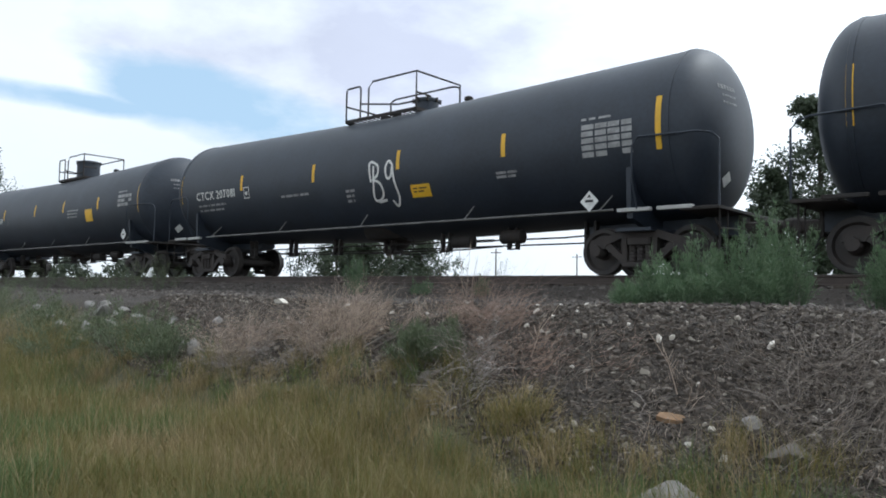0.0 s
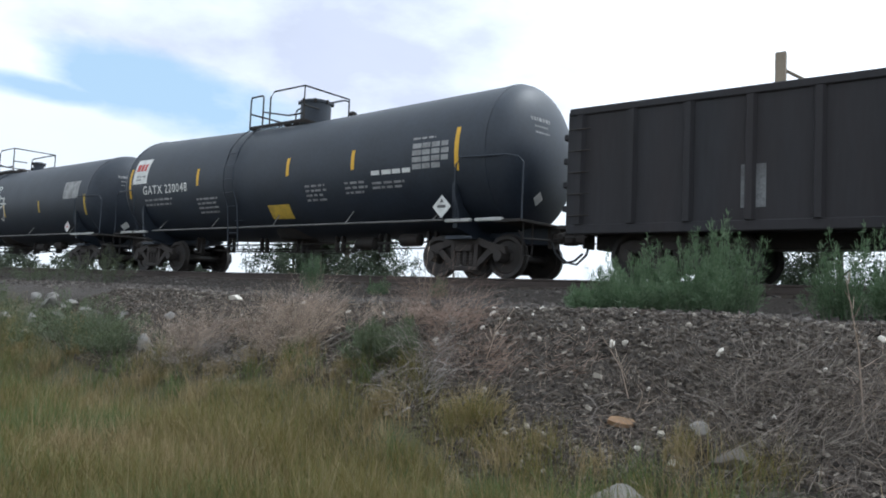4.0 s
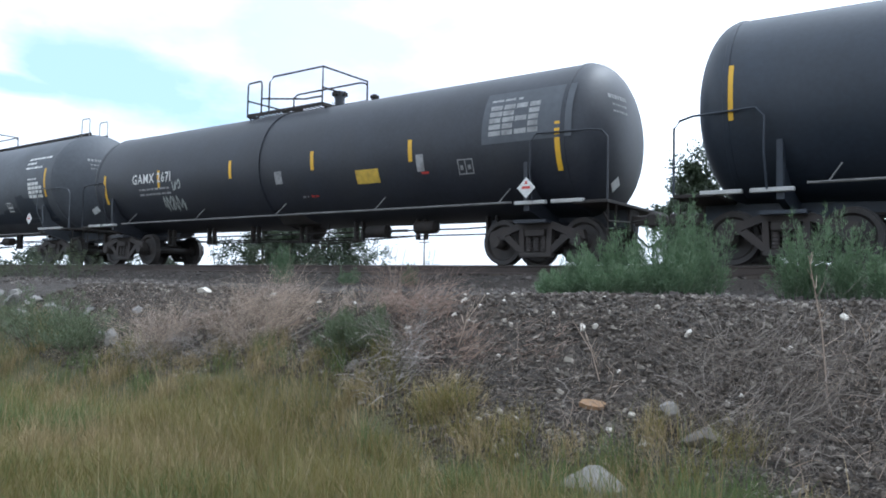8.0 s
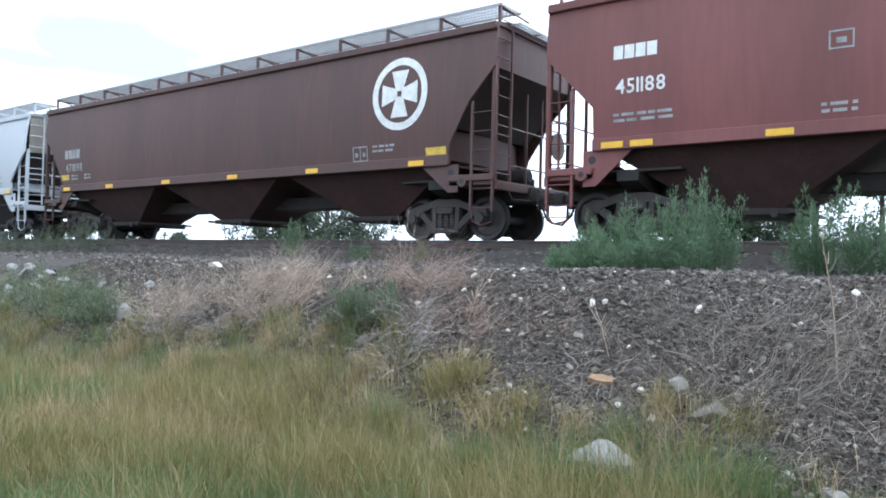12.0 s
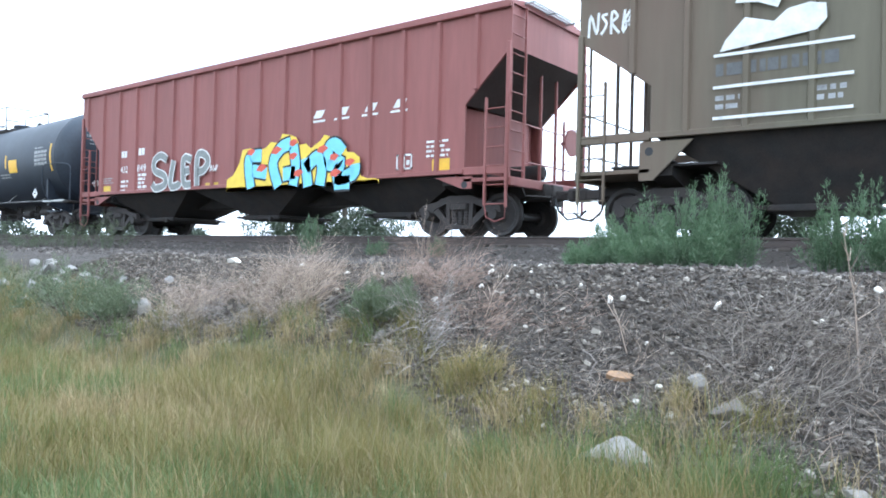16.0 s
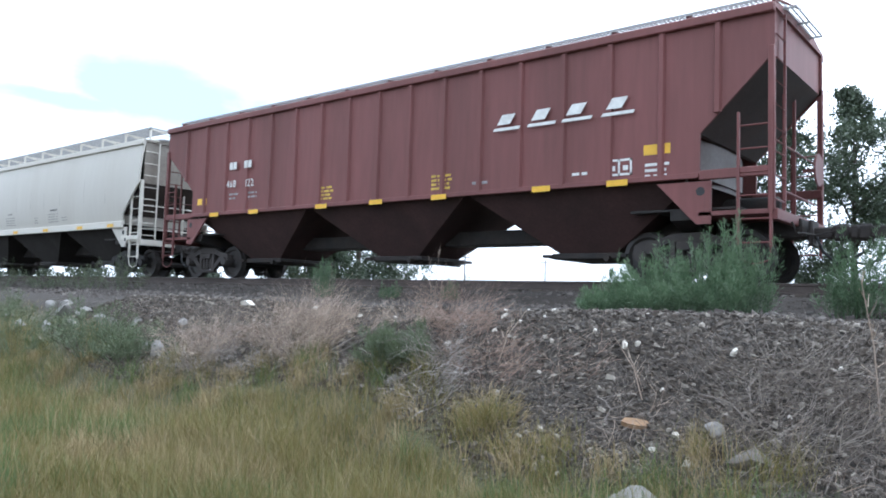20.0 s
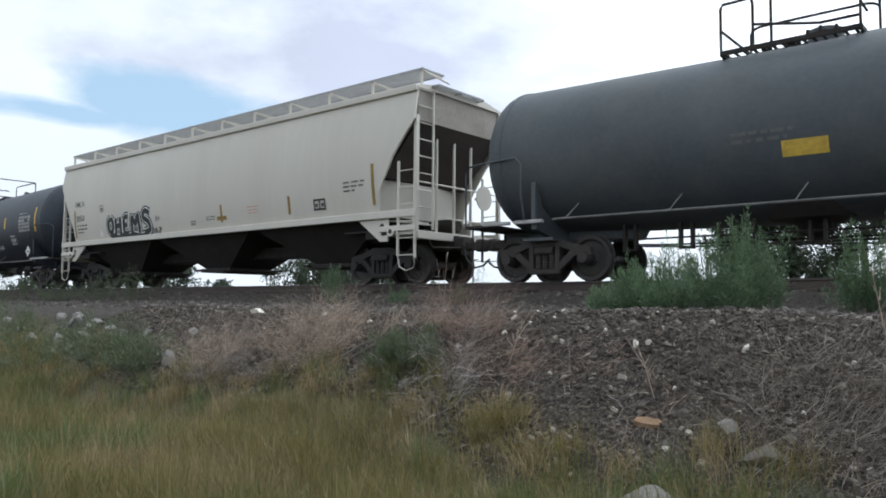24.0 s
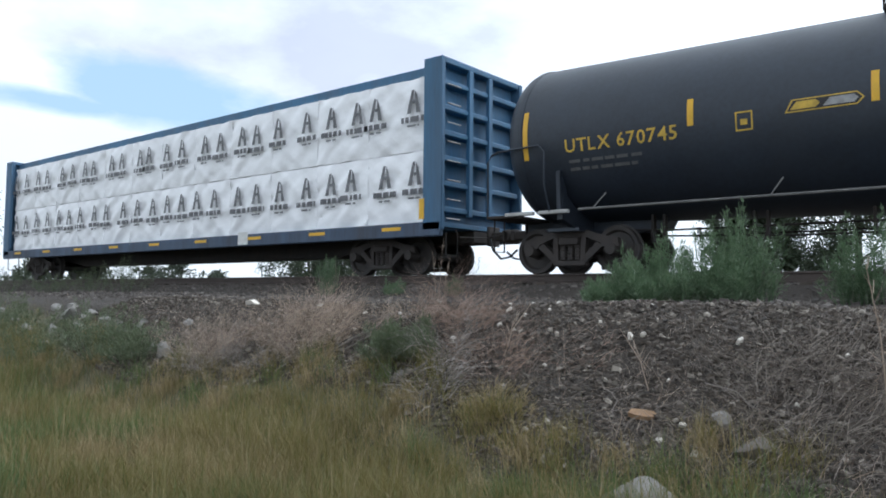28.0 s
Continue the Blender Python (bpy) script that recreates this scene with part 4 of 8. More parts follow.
            lad = part("side_ladder", lad, trim, car)
            for k in range(7):
                z = 0.62 + k * 0.38
                if z < zt - .3:
                    part("rung", Shape().tube([(xa, y * (w + .03), z), (xb, y * (w + .03), z)], 0.014, 4), trim, lad)
        if not ribbed:
            for y in (-1, 1):  # short sill with a round hole under the cut-away corner
                a, b = sorted((m * h, m * (h - c)))
                es = part("end_sill", Shape().box(a, b, y * (w + .02) - .05, y * (w + .02) + .05, 1.16, 1.29, .012).lathe([(y * (w + .03), .11), (y * (w + .08), .11)], 14, "y", (m * (h - .75), 0, 1.16)), trim, car)
                part("jacking_hole", Shape().lathe([(y * (w + .08), .055), (y * (w + .084), .055)], 12, "y", (m * (h - .75), 0, 1.16)), black_spray, es)
        part("stirrup_step", Shape().tube([(m * (h - .04), -w - .03, .6), (m * (h - .06), -w - .03, .34), (m * (h - .29), -w - .03, .27), (m * (h - .5), -w - .03, .36), (m * (h - .55), -w - .03, .62)], .016, 5), trim, car)
        bx = m * (h - 1.55)
        part("body_bolster", Shape().prism([(-1.42, 1.2), (-1.42, 1.04), (-.5, .8), (.5, .8), (1.42, 1.04), (1.42, 1.2)], bx - .2, bx + .2, "x"), frame_steel, car)
        part("shear_plate", Shape().box(bx - .95, bx + .95, -1.4, 1.4, 1.2, 1.24), frame_steel, car)
        for yy in (-.55, .1, .75):
            part("end_post", Shape().box(m * (h - .3) - .03, m * (h - .3) + .03, yy - .03, yy + .03, 1.12, z1 + .15, 0.01), trim, car)
        lad = part("end_ladder", Shape().box(m * (h + .02) - .02, m * (h + .02) + .02, -w + .48, -w + .52, 1.2, top), trim, car)
        for k in range(9):
            part("rung", Shape().tube([(m * (h + .02), -w, 1.3 + k * .38), (m * (h + .02), -w + .5, 1.3 + k * .38)], 0.014, 4), trim, lad)
        s = Shape().tube([(m * h, -w, 2.25), (m * h, w, 2.25)], 0.018, 5).tube([(m * h, -.9, 1.5), (m * h, .9, 1.5)], 0.018, 5)
        part("end_grab_rail", s, trim, car)
        s = Shape()
        for k in range(3):
            s.box(m * (h + .03 + k * .08) - .012, m * (h + .03 + k * .08) + .012, -1.1, .6, top + .1, top + .13)
        for y in (-1.1, -.25, .6):
            s.box(m * (h + .09) - .13, m * (h + .09) + .13, y - .015, y + .015, top + .07, top + .1)
        part("end_roof_step", s, galvanised, car)
        coupler(car, m * (h + 0.12), m)
        # trucks below the darkest bins take the copy coloured for shade
        bogie(car, m * (h - 1.55), shaded_steel if under is dark_underbody else cast_steel)
        if m > 0:
            b = Shape().lathe([(h + .1, .3), (h + .13, .3)], 16, "x", (0, .75, 2.1)).box(h - .15, h + .1, .72, .78, 2.07, 2.13)
            part("brake_wheel", b, trim, car)
    s = Shape().lathe([(-.55, .14), (-.5, .18), (.4, .18), (.45, .12)], 12, "x", (h - cr + .35, .3, 1.42))
    part("air_reservoir", s, frame_steel, car)
    part("brake_cylinder", Shape().box(-h + cl - .6, -h + cl - .2, -.3, .3, 1.18, 1.5, .03), frame_steel, car)
    if board:
        wz, ya, yb = (top + .3, -1.2, -.5) if ribbed else (top + .48, -1.34, -.62)
        s = Shape()
        for y in (ya, yb):
            s.box(-h + .05, h - .05, y - .012, y + .012, wz - .03, wz + .02)
        for k in range(int(2 * h / 0.085)):
            x = -h + .06 + k * 0.085
            s.box(x, x + .012, ya, yb, wz - .02, wz + .015)
        for k in range(1, 5):
            y = ya + (yb - ya) * k / 5
            s.box(-h + .05, h - .05, y - .004, y + .004, wz - .005, wz + .012)
        part("roof_walkway", s, galvanised, car, "open galvanised grating roof walkway")
        n = int(2 * h / 1.45)
        for k in range(n + 1):
            x = -h + .12 + k * (2 * h - .24) / n
            b = Shape().box(x - .03, x + .03, ya, ya + .05, top + .02, wz).tube([(x, ya + .04, wz - .02), (x + .25, yb, top + roof_h + .02)], .022, 5).box(x - .025, x + .025, ya, yb, wz - .07, wz - .03)
            part("walkway_bracket", b, trim, car)
        s = Shape()
        for k in range(8):
            x = -h + 1.2 + k * (2 * h - 2.4) / 8
            s.box(x + .1, x + (2 * h - 2.4) / 8 - .1, -.38, .38, top + roof_h - .02, top + roof_h + .12, .03)
        part("hatch_covers", s, paint, car)
    for x in tabs:
        Side(car, w=w + .09, shift=shift).patch("reflective_strip", yellow_tape, x - .21, x + .21, zs - .09, zs + .02)
    return car, Side(car, w=w, belly=(belly, (top + zs) / 2, (top - zs) / 2), shift=shift)


# ---- the train, from its front to its rear ----
def default_stripes(h, e=0.55, zo=0.0):
    return [(m * (h - e), 2.2 + zo, 3.15 + zo) for m in (-1, 1)] + [(m * x, 2.44 + zo, 2.9 + zo) for x in (h * .55, h * .178) for m in (-1, 1)]


def mark(side, x, z, words, mat=None, h=0.22, w=2.0, wide=1.0):
    """Reporting mark and number with two rows of small print under it."""
    mat = mat or white_paint
    end = side.text(words, mat, x, z, h, wide=wide)
    side.bars(grey_stencil if mat is not yellow_stencil else dim_stencil, x + .05, z - .2, [w * .75, w * .7], .055, .14)
    return end


def data_panel(side, x0, x1, z0, z1, tone=None):
    """A stencilled table: a head line, then rows of short marks under common columns."""
    rnd = random.Random(int(x0 * 100) + int(x1 * 37))
    tone, w = tone or grey_stencil, x1 - x0
    side.bars(tone, x0, z1 - .05, [w * .62], .045)
    n = max(3, int((z1 - z0 - .1) / .125))
    step = (z1 - z0 - .1) / n
    cols = [0, .27, .52, .78, 1.0]
    s = Shape()
    for k in range(n):
        z = z0 + k * step
        for q in range(4):
            a, d = x0 + w * cols[q] + .012, x0 + w * (cols[q + 1] - rnd.uniform(.006, .03))
            if rnd.random() < .96:
                m = z + step * .74
                s.add([side.put(a, z, .008), side.put(d, z, .008), side.put(d, m, .008), side.put(a, m, .008)], [(0, 1, 2, 3)])
    tagged(part("data_table", s, tone, side.car, "rows of small stencilled data", smooth=False), kind="stuff")


def brand_free_cars():
    # 1: the tank car that is leaving at the start
    h = 8.4
    car, sd = tank_car("glossy black tank car with yellow reflective stripes", -3.40, 12.79, 4.26, 1.62, black_paint, stripes=default_stripes(h), low=False, sag=0.17)
    mark(sd, -7.2, 2.3, "CTCX 207046")

    # 2
    car, sd = tank_car("black tank car with white sprayed letters and orange stripes", -22.55, -5.38, 4.31, 1.62, black_paint, (-1.25, 1.3), .9, .3, .42,
                       stripes=[(8.1, 2.2, 3.16), (4.62, 2.42, 2.9), (1.5, 2.45, 2.9), (-1.65, 2.4, 2.87), (-4.95, 2.43, 2.87), (-8.35, 2.2, 3.15)], sag=0.17)
    mark(sd, -7.41, 2.3, "CTCX 207081", h=.235)
    sd.frame_box(white_paint, -4.85, -4.58, 2.2, 2.52, cells=1)
    sd.bars(grey_stencil, -3.09, 2.1, [1.2], .06)
    sd.bars(grey_stencil, 4.38, 2.08, [.6, .5], .05, .08)
    data_panel(sd, 6.5, 7.6, 2.2, 2.95, grey_stencil)
    sd.diamond(6.13, 1.5, .2)
    sd.patch("notice_plate", yellow_tape, 1.85, 2.45, 1.78, 2.06, label="yellow rectangular notice")
    sd.bars(dark_stencil, 1.93, 1.96, [.42, .35], .03, .07)
    sd.strokes("spray_tag", white_paint, [[(.05, .5), (.0, .95), (.12, 1.0), (.32, .88), (.3, .66), (.12, .56), (.36, .46), (.44, .22), (.3, .06), (.08, .08), (.14, .5), (.16, .9)],
               [(.86, .84), (.72, .98), (.6, .82), (.64, .56), (.78, .6), (.84, .84), (.88, .5), (.96, .1), (.82, -.12), (.7, .02)], [(.2, .0), (.5, .04)]], .52, 1.75, .95, .06, label="white sprayed initials")
    sd.bars(grey_stencil, -.4, 2.05, [.34, .3, .28], .06, .12)

    # 3
    car, sd = tank_car("black tank car with a wide manway and yellow stripes", -40.86, -24.39, 4.25, 1.62, black_paint, (-.85, 1.5), .05, .45, .88, stripes=[(-7.87, 2.2, 3.15), (-4.72, 2.5, 2.95), (-1.22, 2.5, 2.95), (1.68, 2.5, 2.95), (4.75, 2.45, 2.9), (7.87, 2.2, 3.15)], sag=0.14)
    mark(sd, -6.95, 2.36, "TILX 257317", wide=1.28)
    sd.frame_box(dim_stencil, -4.33, -4.05, 2.27, 2.55, cells=1)
    data_panel(sd, 6.35, 7.4, 2.45, 3.0)
    sd.patch("notice_plate", yellow_tape, 3.68, 4.28, 2.05, 2.5, label="yellow square notice")
    sd.diamond(6.38, 1.6, .2)
    sd.bars(grey_stencil, 2.1, 2.5, [1.0, .9, .9], .05, .12)

    # 4: gondola
    gondola_car(-62.51, -42.72)

    # 5
    car, sd = tank_car("black tank car with a white decal and large white number", -78.49, -63.97, 4.26, 1.62, black_paint, (-1.9, .35), -.1, .42, .75, stripes=[(-6.85, 2.2, 3.12), (-3.2, 2.4, 2.88), (0.75, 2.42, 2.88), (3.1, 2.42, 2.88), (6.2, 2.2, 3.12)], sag=0.14, ladder=True)
    sd.patch("decal", white_paint, -6.7, -5.9, 2.62, 3.4, label="white decal with a red print")
    sd.patch("decal_print", red_decal, -6.58, -6.4, 3.02, 3.24, e=.012)
    sd.patch("decal_print", red_decal, -6.35, -6.21, 3.02, 3.24, e=.012)
    sd.patch("decal_print", red_decal, -6.16, -6.04, 3.02, 3.24, e=.012)
    sd.bars(grey_stencil, -6.5, 2.82, [.5, .3], .05, .1, e=.012)
    mark(sd, -6.1, 2.28, "GATX 220048", h=.25)
    sd.bars(grey_stencil, -3.3, 2.0, [1.0, .9, .95, .9], .05, .12)
    sd.patch("notice_plate", yellow_stencil, -.2, .65, 1.4, 1.74, label="faded yellow notice")
    sd.bars(grey_stencil, 1.4, 2.1, [.7, .75, .6, .7], .05, .11), sd.bars(grey_stencil, 2.8, 2.1, [.7, .75, .6], .05, .11), sd.bars(white_paint, 3.7, 2.25, [1.2], .1), sd.bars(grey_stencil, 3.7, 2.05, [1.0, .9], .05, .1)
    data_panel(sd, 4.95, 6.0, 2.3, 3.0)
    sd.diamond(5.3, 1.6, .25, dim_stencil)

    # 6
    car, sd = tank_car("dull black tank car with a looping white sprayed tag", -96.82, -80.30, 4.00, 1.54, black_paint, (-2.1, .1), .5, .2, .4, saddle=True, stripes=[(-8.1, 1.85, 2.5), (-4.9, 2.0, 2.47), (-1.7, 2.02, 2.47), (1.3, 1.93, 2.4), (4.3, 2.0, 2.42), (7.75, 1.82, 2.5)], tape=yellow_stencil, sag=0.00)
    sd.text("GAMX 2674", dim_stencil, -6.97, 2.0, .24, gap=.18)
    sd.patch("notice_plate", orange_decal, -3.2, -2.6, 1.72, 2.0, label="worn orange notice")
    sd.strokes("spray_tag", white_paint, [[(.0, .86), (.14, .95), (.1, .8), (.02, .74), (.2, .7), (.18, .2), (.3, .05), (.34, .4)], [(.32, .62), (.36, .3), (.34, .6), (.44, .7), (.46, .15)], [(.5, .92), (.42, .98), (.54, 1.0), (.62, .92), (.48, .9)],
               [(.58, .85), (.62, .2)], [(.5, .72), (.74, .66)], [(.9, .62), (.72, .6), (.68, .35), (.86, .4), (.92, .66), (.94, .3), (.82, -.02), (.72, .04)], [(.62, .48), (1.05, .44)]], -.35, 1.85, 1.3, .045, label="white sprayed tag", wide=1.35)
    sd.patch("faded_panel", grey_stencil, 6.2, 7.3, 2.4, 3.0, label="pale worn data panel")
    sd.diamond(6.34, 1.55, .2, red_decal)

    # 7
    car, sd = tank_car("black tank car with a sprayed tag and orange stripes", -115.02, -99.41, 4.33, 1.62, black_paint, (-1.0, 1.15), -.15, .3, .45, saddle=True, stripes=[(-7.4, 2.3, 3.2), (-4.35, 2.6, 3.0), (-1.28, 2.56, 3.05), (1.67, 2.57, 3.07), (4.25, 2.62, 3.1), (7.45, 2.4, 3.32)], sag=0.17, rail=1.26, shift=-0.09)
    sd.patch("notice_plate", yellow_tape, 1.82, 2.48, 1.98, 2.3, label="yellow rectangular notice")
    sd.bars(dark_stencil, 1.92, 2.2, [.45, .3, .45], .03, .08)
    sd.strokes("spray_tag", white_paint, [[(.02, .4), (.04, .9), (.18, .95), (.2, .66), (.06, .62)], [(.28, .9), (.26, .45), (.38, .42), (.42, .9)], [(.5, .92), (.48, .4), (.6, .45), (.5, .62), (.6, .8), (.5, .92)], [(.8, .84), (.7, .92), (.66, .6), (.76, .42), (.82, .6), (.74, .62)],
               [(1.0, .84), (.88, .84), (.9, .42), (1.04, .4)], [(.9, .62), (1.0, .62)], [(.3, .22), (.8, .14), (1.0, .26)]], 4.05, 1.62, .85, .05, label="white sprayed tag", wide=1.1)
    sd.patch("faded_panel", faded_paint, 6.3, 7.25, 2.3, 3.0)
    sd.diamond(5.66, 1.5, .2, red_decal)

    # 8
    car, sd = tank_car("brownish black tank car with white letters and tags", -133.78, -117.05, 4.05, 1.54, brown_black_paint, (-1.85, .95), .75, .13, .45, saddle=True, stripes=[(7.7, 1.75, 2.65), (4.15, 2.17, 2.63), (1.15, 2.2, 2.64), (-1.9, 2.2, 2.66), (-5.1, 2.14, 2.63), (-7.9, 1.8, 2.65)], sag=0.00, shift=0.22)
    sd.text("GAMX 2671", white_paint, -6.4, 2.3, .27, wide=.92)
    sd.bars(grey_stencil, -6.1, 2.1, [1.5, 1.6], .05, .14)
    sd.strokes("spray_tag", silver_spray, [[(.0, .2), (.06, .5), (.12, .1), (.2, .5), (.28, .12)], [(.3, .3), (.42, .5), (.46, .2), (.34, .14), (.5, .4)], [(.52, .5), (.6, .1), (.7, .5), (.78, .16)], [(.62, .9), (.66, .65), (.8, .9), (.74, .66)], [(.85, .8), (.95, .95), (1.0, .76), (.88, .7)], [(.8, .2), (.95, .4), (.9, .1), (1.0, .3)]], -5.05, 1.42, .95, .04, label="white sprayed tags")
    sd.patch("notice_plate", yellow_stencil, 2.51, 3.2, 1.8, 2.1, label="worn yellow notice")
    sd.patch("repainted_panel", faded_paint, 6.0, 8.0, 2.35, 3.4, label="grey repainted patch")
    data_panel(sd, 6.15, 7.3, 2.5, 3.25, grey_stencil)
    sd.frame_box(grey_stencil, 5.37, 5.75, 1.82, 2.12)
    sd.diamond(6.53, 1.58, .2, red_decal)
    sd.bars(red_decal, .9, 1.6, [.3], .04), sd.bars(grey_stencil, .6, 1.6, [.2], .04), sd.bars(red_decal, 4.4, 1.9, [.2], .04)
    sd.patch("scuff", grey_stencil, -.2, .05, 1.95, 2.25), sd.patch("scuff", grey_stencil, 4.3, 4.5, 1.95, 2.3)

    # 9
    car, sd = tank_car("long grey-black tank car with roof walkway and dark repaint", -154.88, -135.43, 4.43, 1.67, faded_paint, (-1.45, 1.45), .2, .42, .5, walkway=True, stripes=[(9.0, 2.2, 3.13), (5.3, 2.42, 2.86), (1.6, 2.45, 2.93), (-1.05, 2.4, 2.88), (-3.2, 2.41, 2.88), (-6.2, 2.4, 2.85), (-9.5, 2.2, 3.13)], sag=0.00, rail=1.03)
    sd.text("UTLX 950097", yellow_stencil, -8.57, 2.28, .22)
    sd.bars(dim_stencil, -8.4, 2.1, [1.6, 1.5], .05, .13)
    sd.patch("notice_plate", yellow_tape, 3.95, 4.7, 1.86, 2.18, label="yellow rectangular notice")
    sd.bars(dark_stencil, 4.05, 2.08, [.5, .55, .5], .03, .08)
    sd.patch("notice_plate", yellow_tape, 1.15, 1.5, 3.05, 3.15)
    sd.bars(white_paint, 7.6, 3.5, [1.5, .6, 1.1], .07, .16)
    data_panel(sd, 7.85, 8.8, 2.2, 2.85, white_paint)
    sd.diamond(7.45, 1.67, .2, red_decal)
    sd.frame_box(white_paint, 6.1, 6.42, 1.82, 2.12)
    rnd = random.Random(5)
    steps = [rnd.uniform(-.2, .42) for _ in range(24)]
    n, v = 140, []  # dark repaint along the lower half, stepped on top
    for k in range(n + 1):
        x = -4.9 + 13.9 * k / n
        z1 = 1.95 + steps[int((x + 5) / .62)] + .02 * math.sin(x * 9.7)
        v += [sd.put(x, 1.45 + (z1 - 1.45) * q, .004) for q in (0, .25, .5, .75, 1)]
    part("repainted_band", Shape().add(v, [(5 * k + q, 5 * k + 5 + q, 5 * k + 6 + q, 5 * k + 1 + q) for k in range(n) for q in range(4)]), black_paint, car, "darker repainted band")

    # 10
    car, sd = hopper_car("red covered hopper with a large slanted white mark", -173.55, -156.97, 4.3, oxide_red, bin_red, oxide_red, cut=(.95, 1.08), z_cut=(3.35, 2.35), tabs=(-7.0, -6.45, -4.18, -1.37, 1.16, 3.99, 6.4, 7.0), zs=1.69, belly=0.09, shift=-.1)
    slant_logo(sd, white_paint, 2.7, 3.2, 3.95, .42)
    block_word(sd, white_paint, -7.0, 3.14, .24)
    sd.text("451188", white_paint, -6.95, 2.54, .25)
    sd.bars(grey_stencil, -7.0, 2.15, [1.1, 1.1], .05, .1)
    sd.strokes("spray_tag", white_paint, [[(.18, .62), (.06, .66), (.0, .35), (.08, .08), (.22, .16)], [(.3, .5), (.32, .1)], [(.28, .72), (.32, .74)], [(.44, .9), (.46, .1), (.6, .14), (.58, .42), (.46, .46), (.6, .58), (.56, .84), (.44, .86)], [(.92, .84), (.76, .86), (.72, .62), (.9, .46), (.9, .2), (.72, .1)]], 2.26, 1.95, .68, .05, label="white sprayed tag", wide=1.3)
    for xx in (-2.38, 1.4):
        sd.bars(yellow_stencil, xx, 2.25, [.85] * 4, .05, .1)
    sd.bars(grey_stencil, 3.2, 2.05, [.5, .5], .05, .1), sd.bars(grey_stencil, 4.1, 2.15, [.55, .55, .55], .05, .1), sd.bars(grey_stencil, 5.63, 2.42, [.6, .5, .7], .05, .1)
    sd.frame_box(white_paint, 5.02, 5.5, 1.95, 2.32)
    sd.frame_box(grey_stencil, -3.5, -3.15, 2.82, 3.1, cells=1)
    sd.bars(white_paint, 6.33, 1.96, [.32], .09), sd.bars(grey_stencil, -3.6, 2.0, [.5, .5], .05, .1)

    # 11
    car, sd = hopper_car("brown covered hopper with a round white emblem", -192.61, -174.68, 4.22, brown_red, bin_red, brown_red, cut=(1.05, 1.1), z_cut=(3.4, 2.3), round_side=True, tabs=(-7.6, -5, -2, 1, 4, 7.2), zs=1.62, belly=0.10)
    ring = Shape()
    n = 28
    for r0, r1 in ((.62, .78), (.66, .70)):
        ring.add([sd.put(6.7 + r * math.cos(2 * math.pi * k / n), 3.1 + r * math.sin(2 * math.pi * k / n), .008) for r in (r0, r1) for k in range(n)], [(k, (k + 1) % n, n + (k + 1) % n, n + k) for k in range(n)])
    for a in range(4):
        c, s_ = math.cos(a * math.pi / 2), math.sin(a * math.pi / 2)
        ring.add([sd.put(6.7 + c * u - s_ * v, 3.1 + s_ * u + c * v, .008) for u, v in ((.06, -.1), (.5, -.24), (.5, .24), (.06, .1))], [(0, 1, 2, 3)])
    part("round_emblem", ring, white_paint, car, "white ring and cross emblem", smooth=False)
    block_word(sd, grey_stencil, -7.76, 2.55, .28)
    sd.text("471898", grey_stencil, -7.73, 2.14, .25)
    sd.patch("notice_plate", yellow_stencil, -8.05, -7.55, 1.88, 2.05)
    sd.bars(grey_stencil, -7.4, 1.98, [.4, .4], .05, .1), sd.bars(grey_stencil, -6.6, 1.98, [.4, .4], .05, .1), sd.frame_box(grey_stencil, 5.3, 5.75, 1.72, 2.05), sd.bars(grey_stencil, 5.9, 2.0, [.7, .6], .05, .1)
    sd.patch("notice_plate", yellow_stencil, 7.41, 7.95, 1.74, 1.9)

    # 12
    car, sd = hopper_car("pale blue-grey covered hopper with black numbers", -209.90, -193.98, 4.28, cool_grey, dark_underbody, cool_grey, cut=(1.1, 1.12), z_cut=(3.0, 2.02), tabs=(-4.16, -1.41, 1.14, 3.82, 5.65, 6.9), zs=1.69, belly=0.14, shift=-.1)
    Side(car, w=1.64).patch("reflective_strip", yellow_stencil, -6.85, -5.9, 1.6, 1.7, label="long faded orange strip")
    sd.text("852518", dark_stencil, -6.5, 2.52, .31, wide=.86)
    sd.patch("painted_out_mark", dim_stencil, -6.46, -5.5, 3.1, 3.34)
    sd.bars(dark_stencil, -6.36, 3.15, [.75], .12)
    sd.bars(dim_stencil, -6.4, 2.13, [.3, .25], .06, .13), sd.bars(dim_stencil, -6.0, 2.13, [.5, .45], .06, .13), sd.bars(dim_stencil, -5.0, 2.05, [.3, .3], .04, .09)
    for xx, k in ((-2.45, 5), (.15, 2), (1.3, 5), (2.4, 2), (5.6, 6)):
        sd.bars(grey_stencil, xx, 2.25, [.75, .8, .6, .8, .7, .8][:k], .045, .1)

    # 13
    car, sd = hopper_car("weathered olive and brown ribbed covered hopper", -228.80, -211.26, 4.5, old_green, frame_steel, old_green, ribbed=17, cut=(1.4, 1.3), z_cut=(3.55, 2.58), board=True, zs=1.72, shift=-.03)
    s = Shape()
    upper = [(.13, .66), (.2, .88), (.55, .97), (.9, 1.0), (1.0, .86), (.93, .64), (.76, .54), (.72, .68), (.55, .68), (.5, .5), (.33, .62)]
    lower = [(.0, .0), (.05, .16), (.22, .44), (.47, .32), (.58, .46), (.76, .5), (.89, .45), (.9, .25), (.82, .12)]
    for pts in (upper, lower):
        s.add([sd.put(-6.3 + p[0] * 1.8, 2.98 + p[1] * 1.15, .066) for p in pts], [tuple(range(len(pts)))])
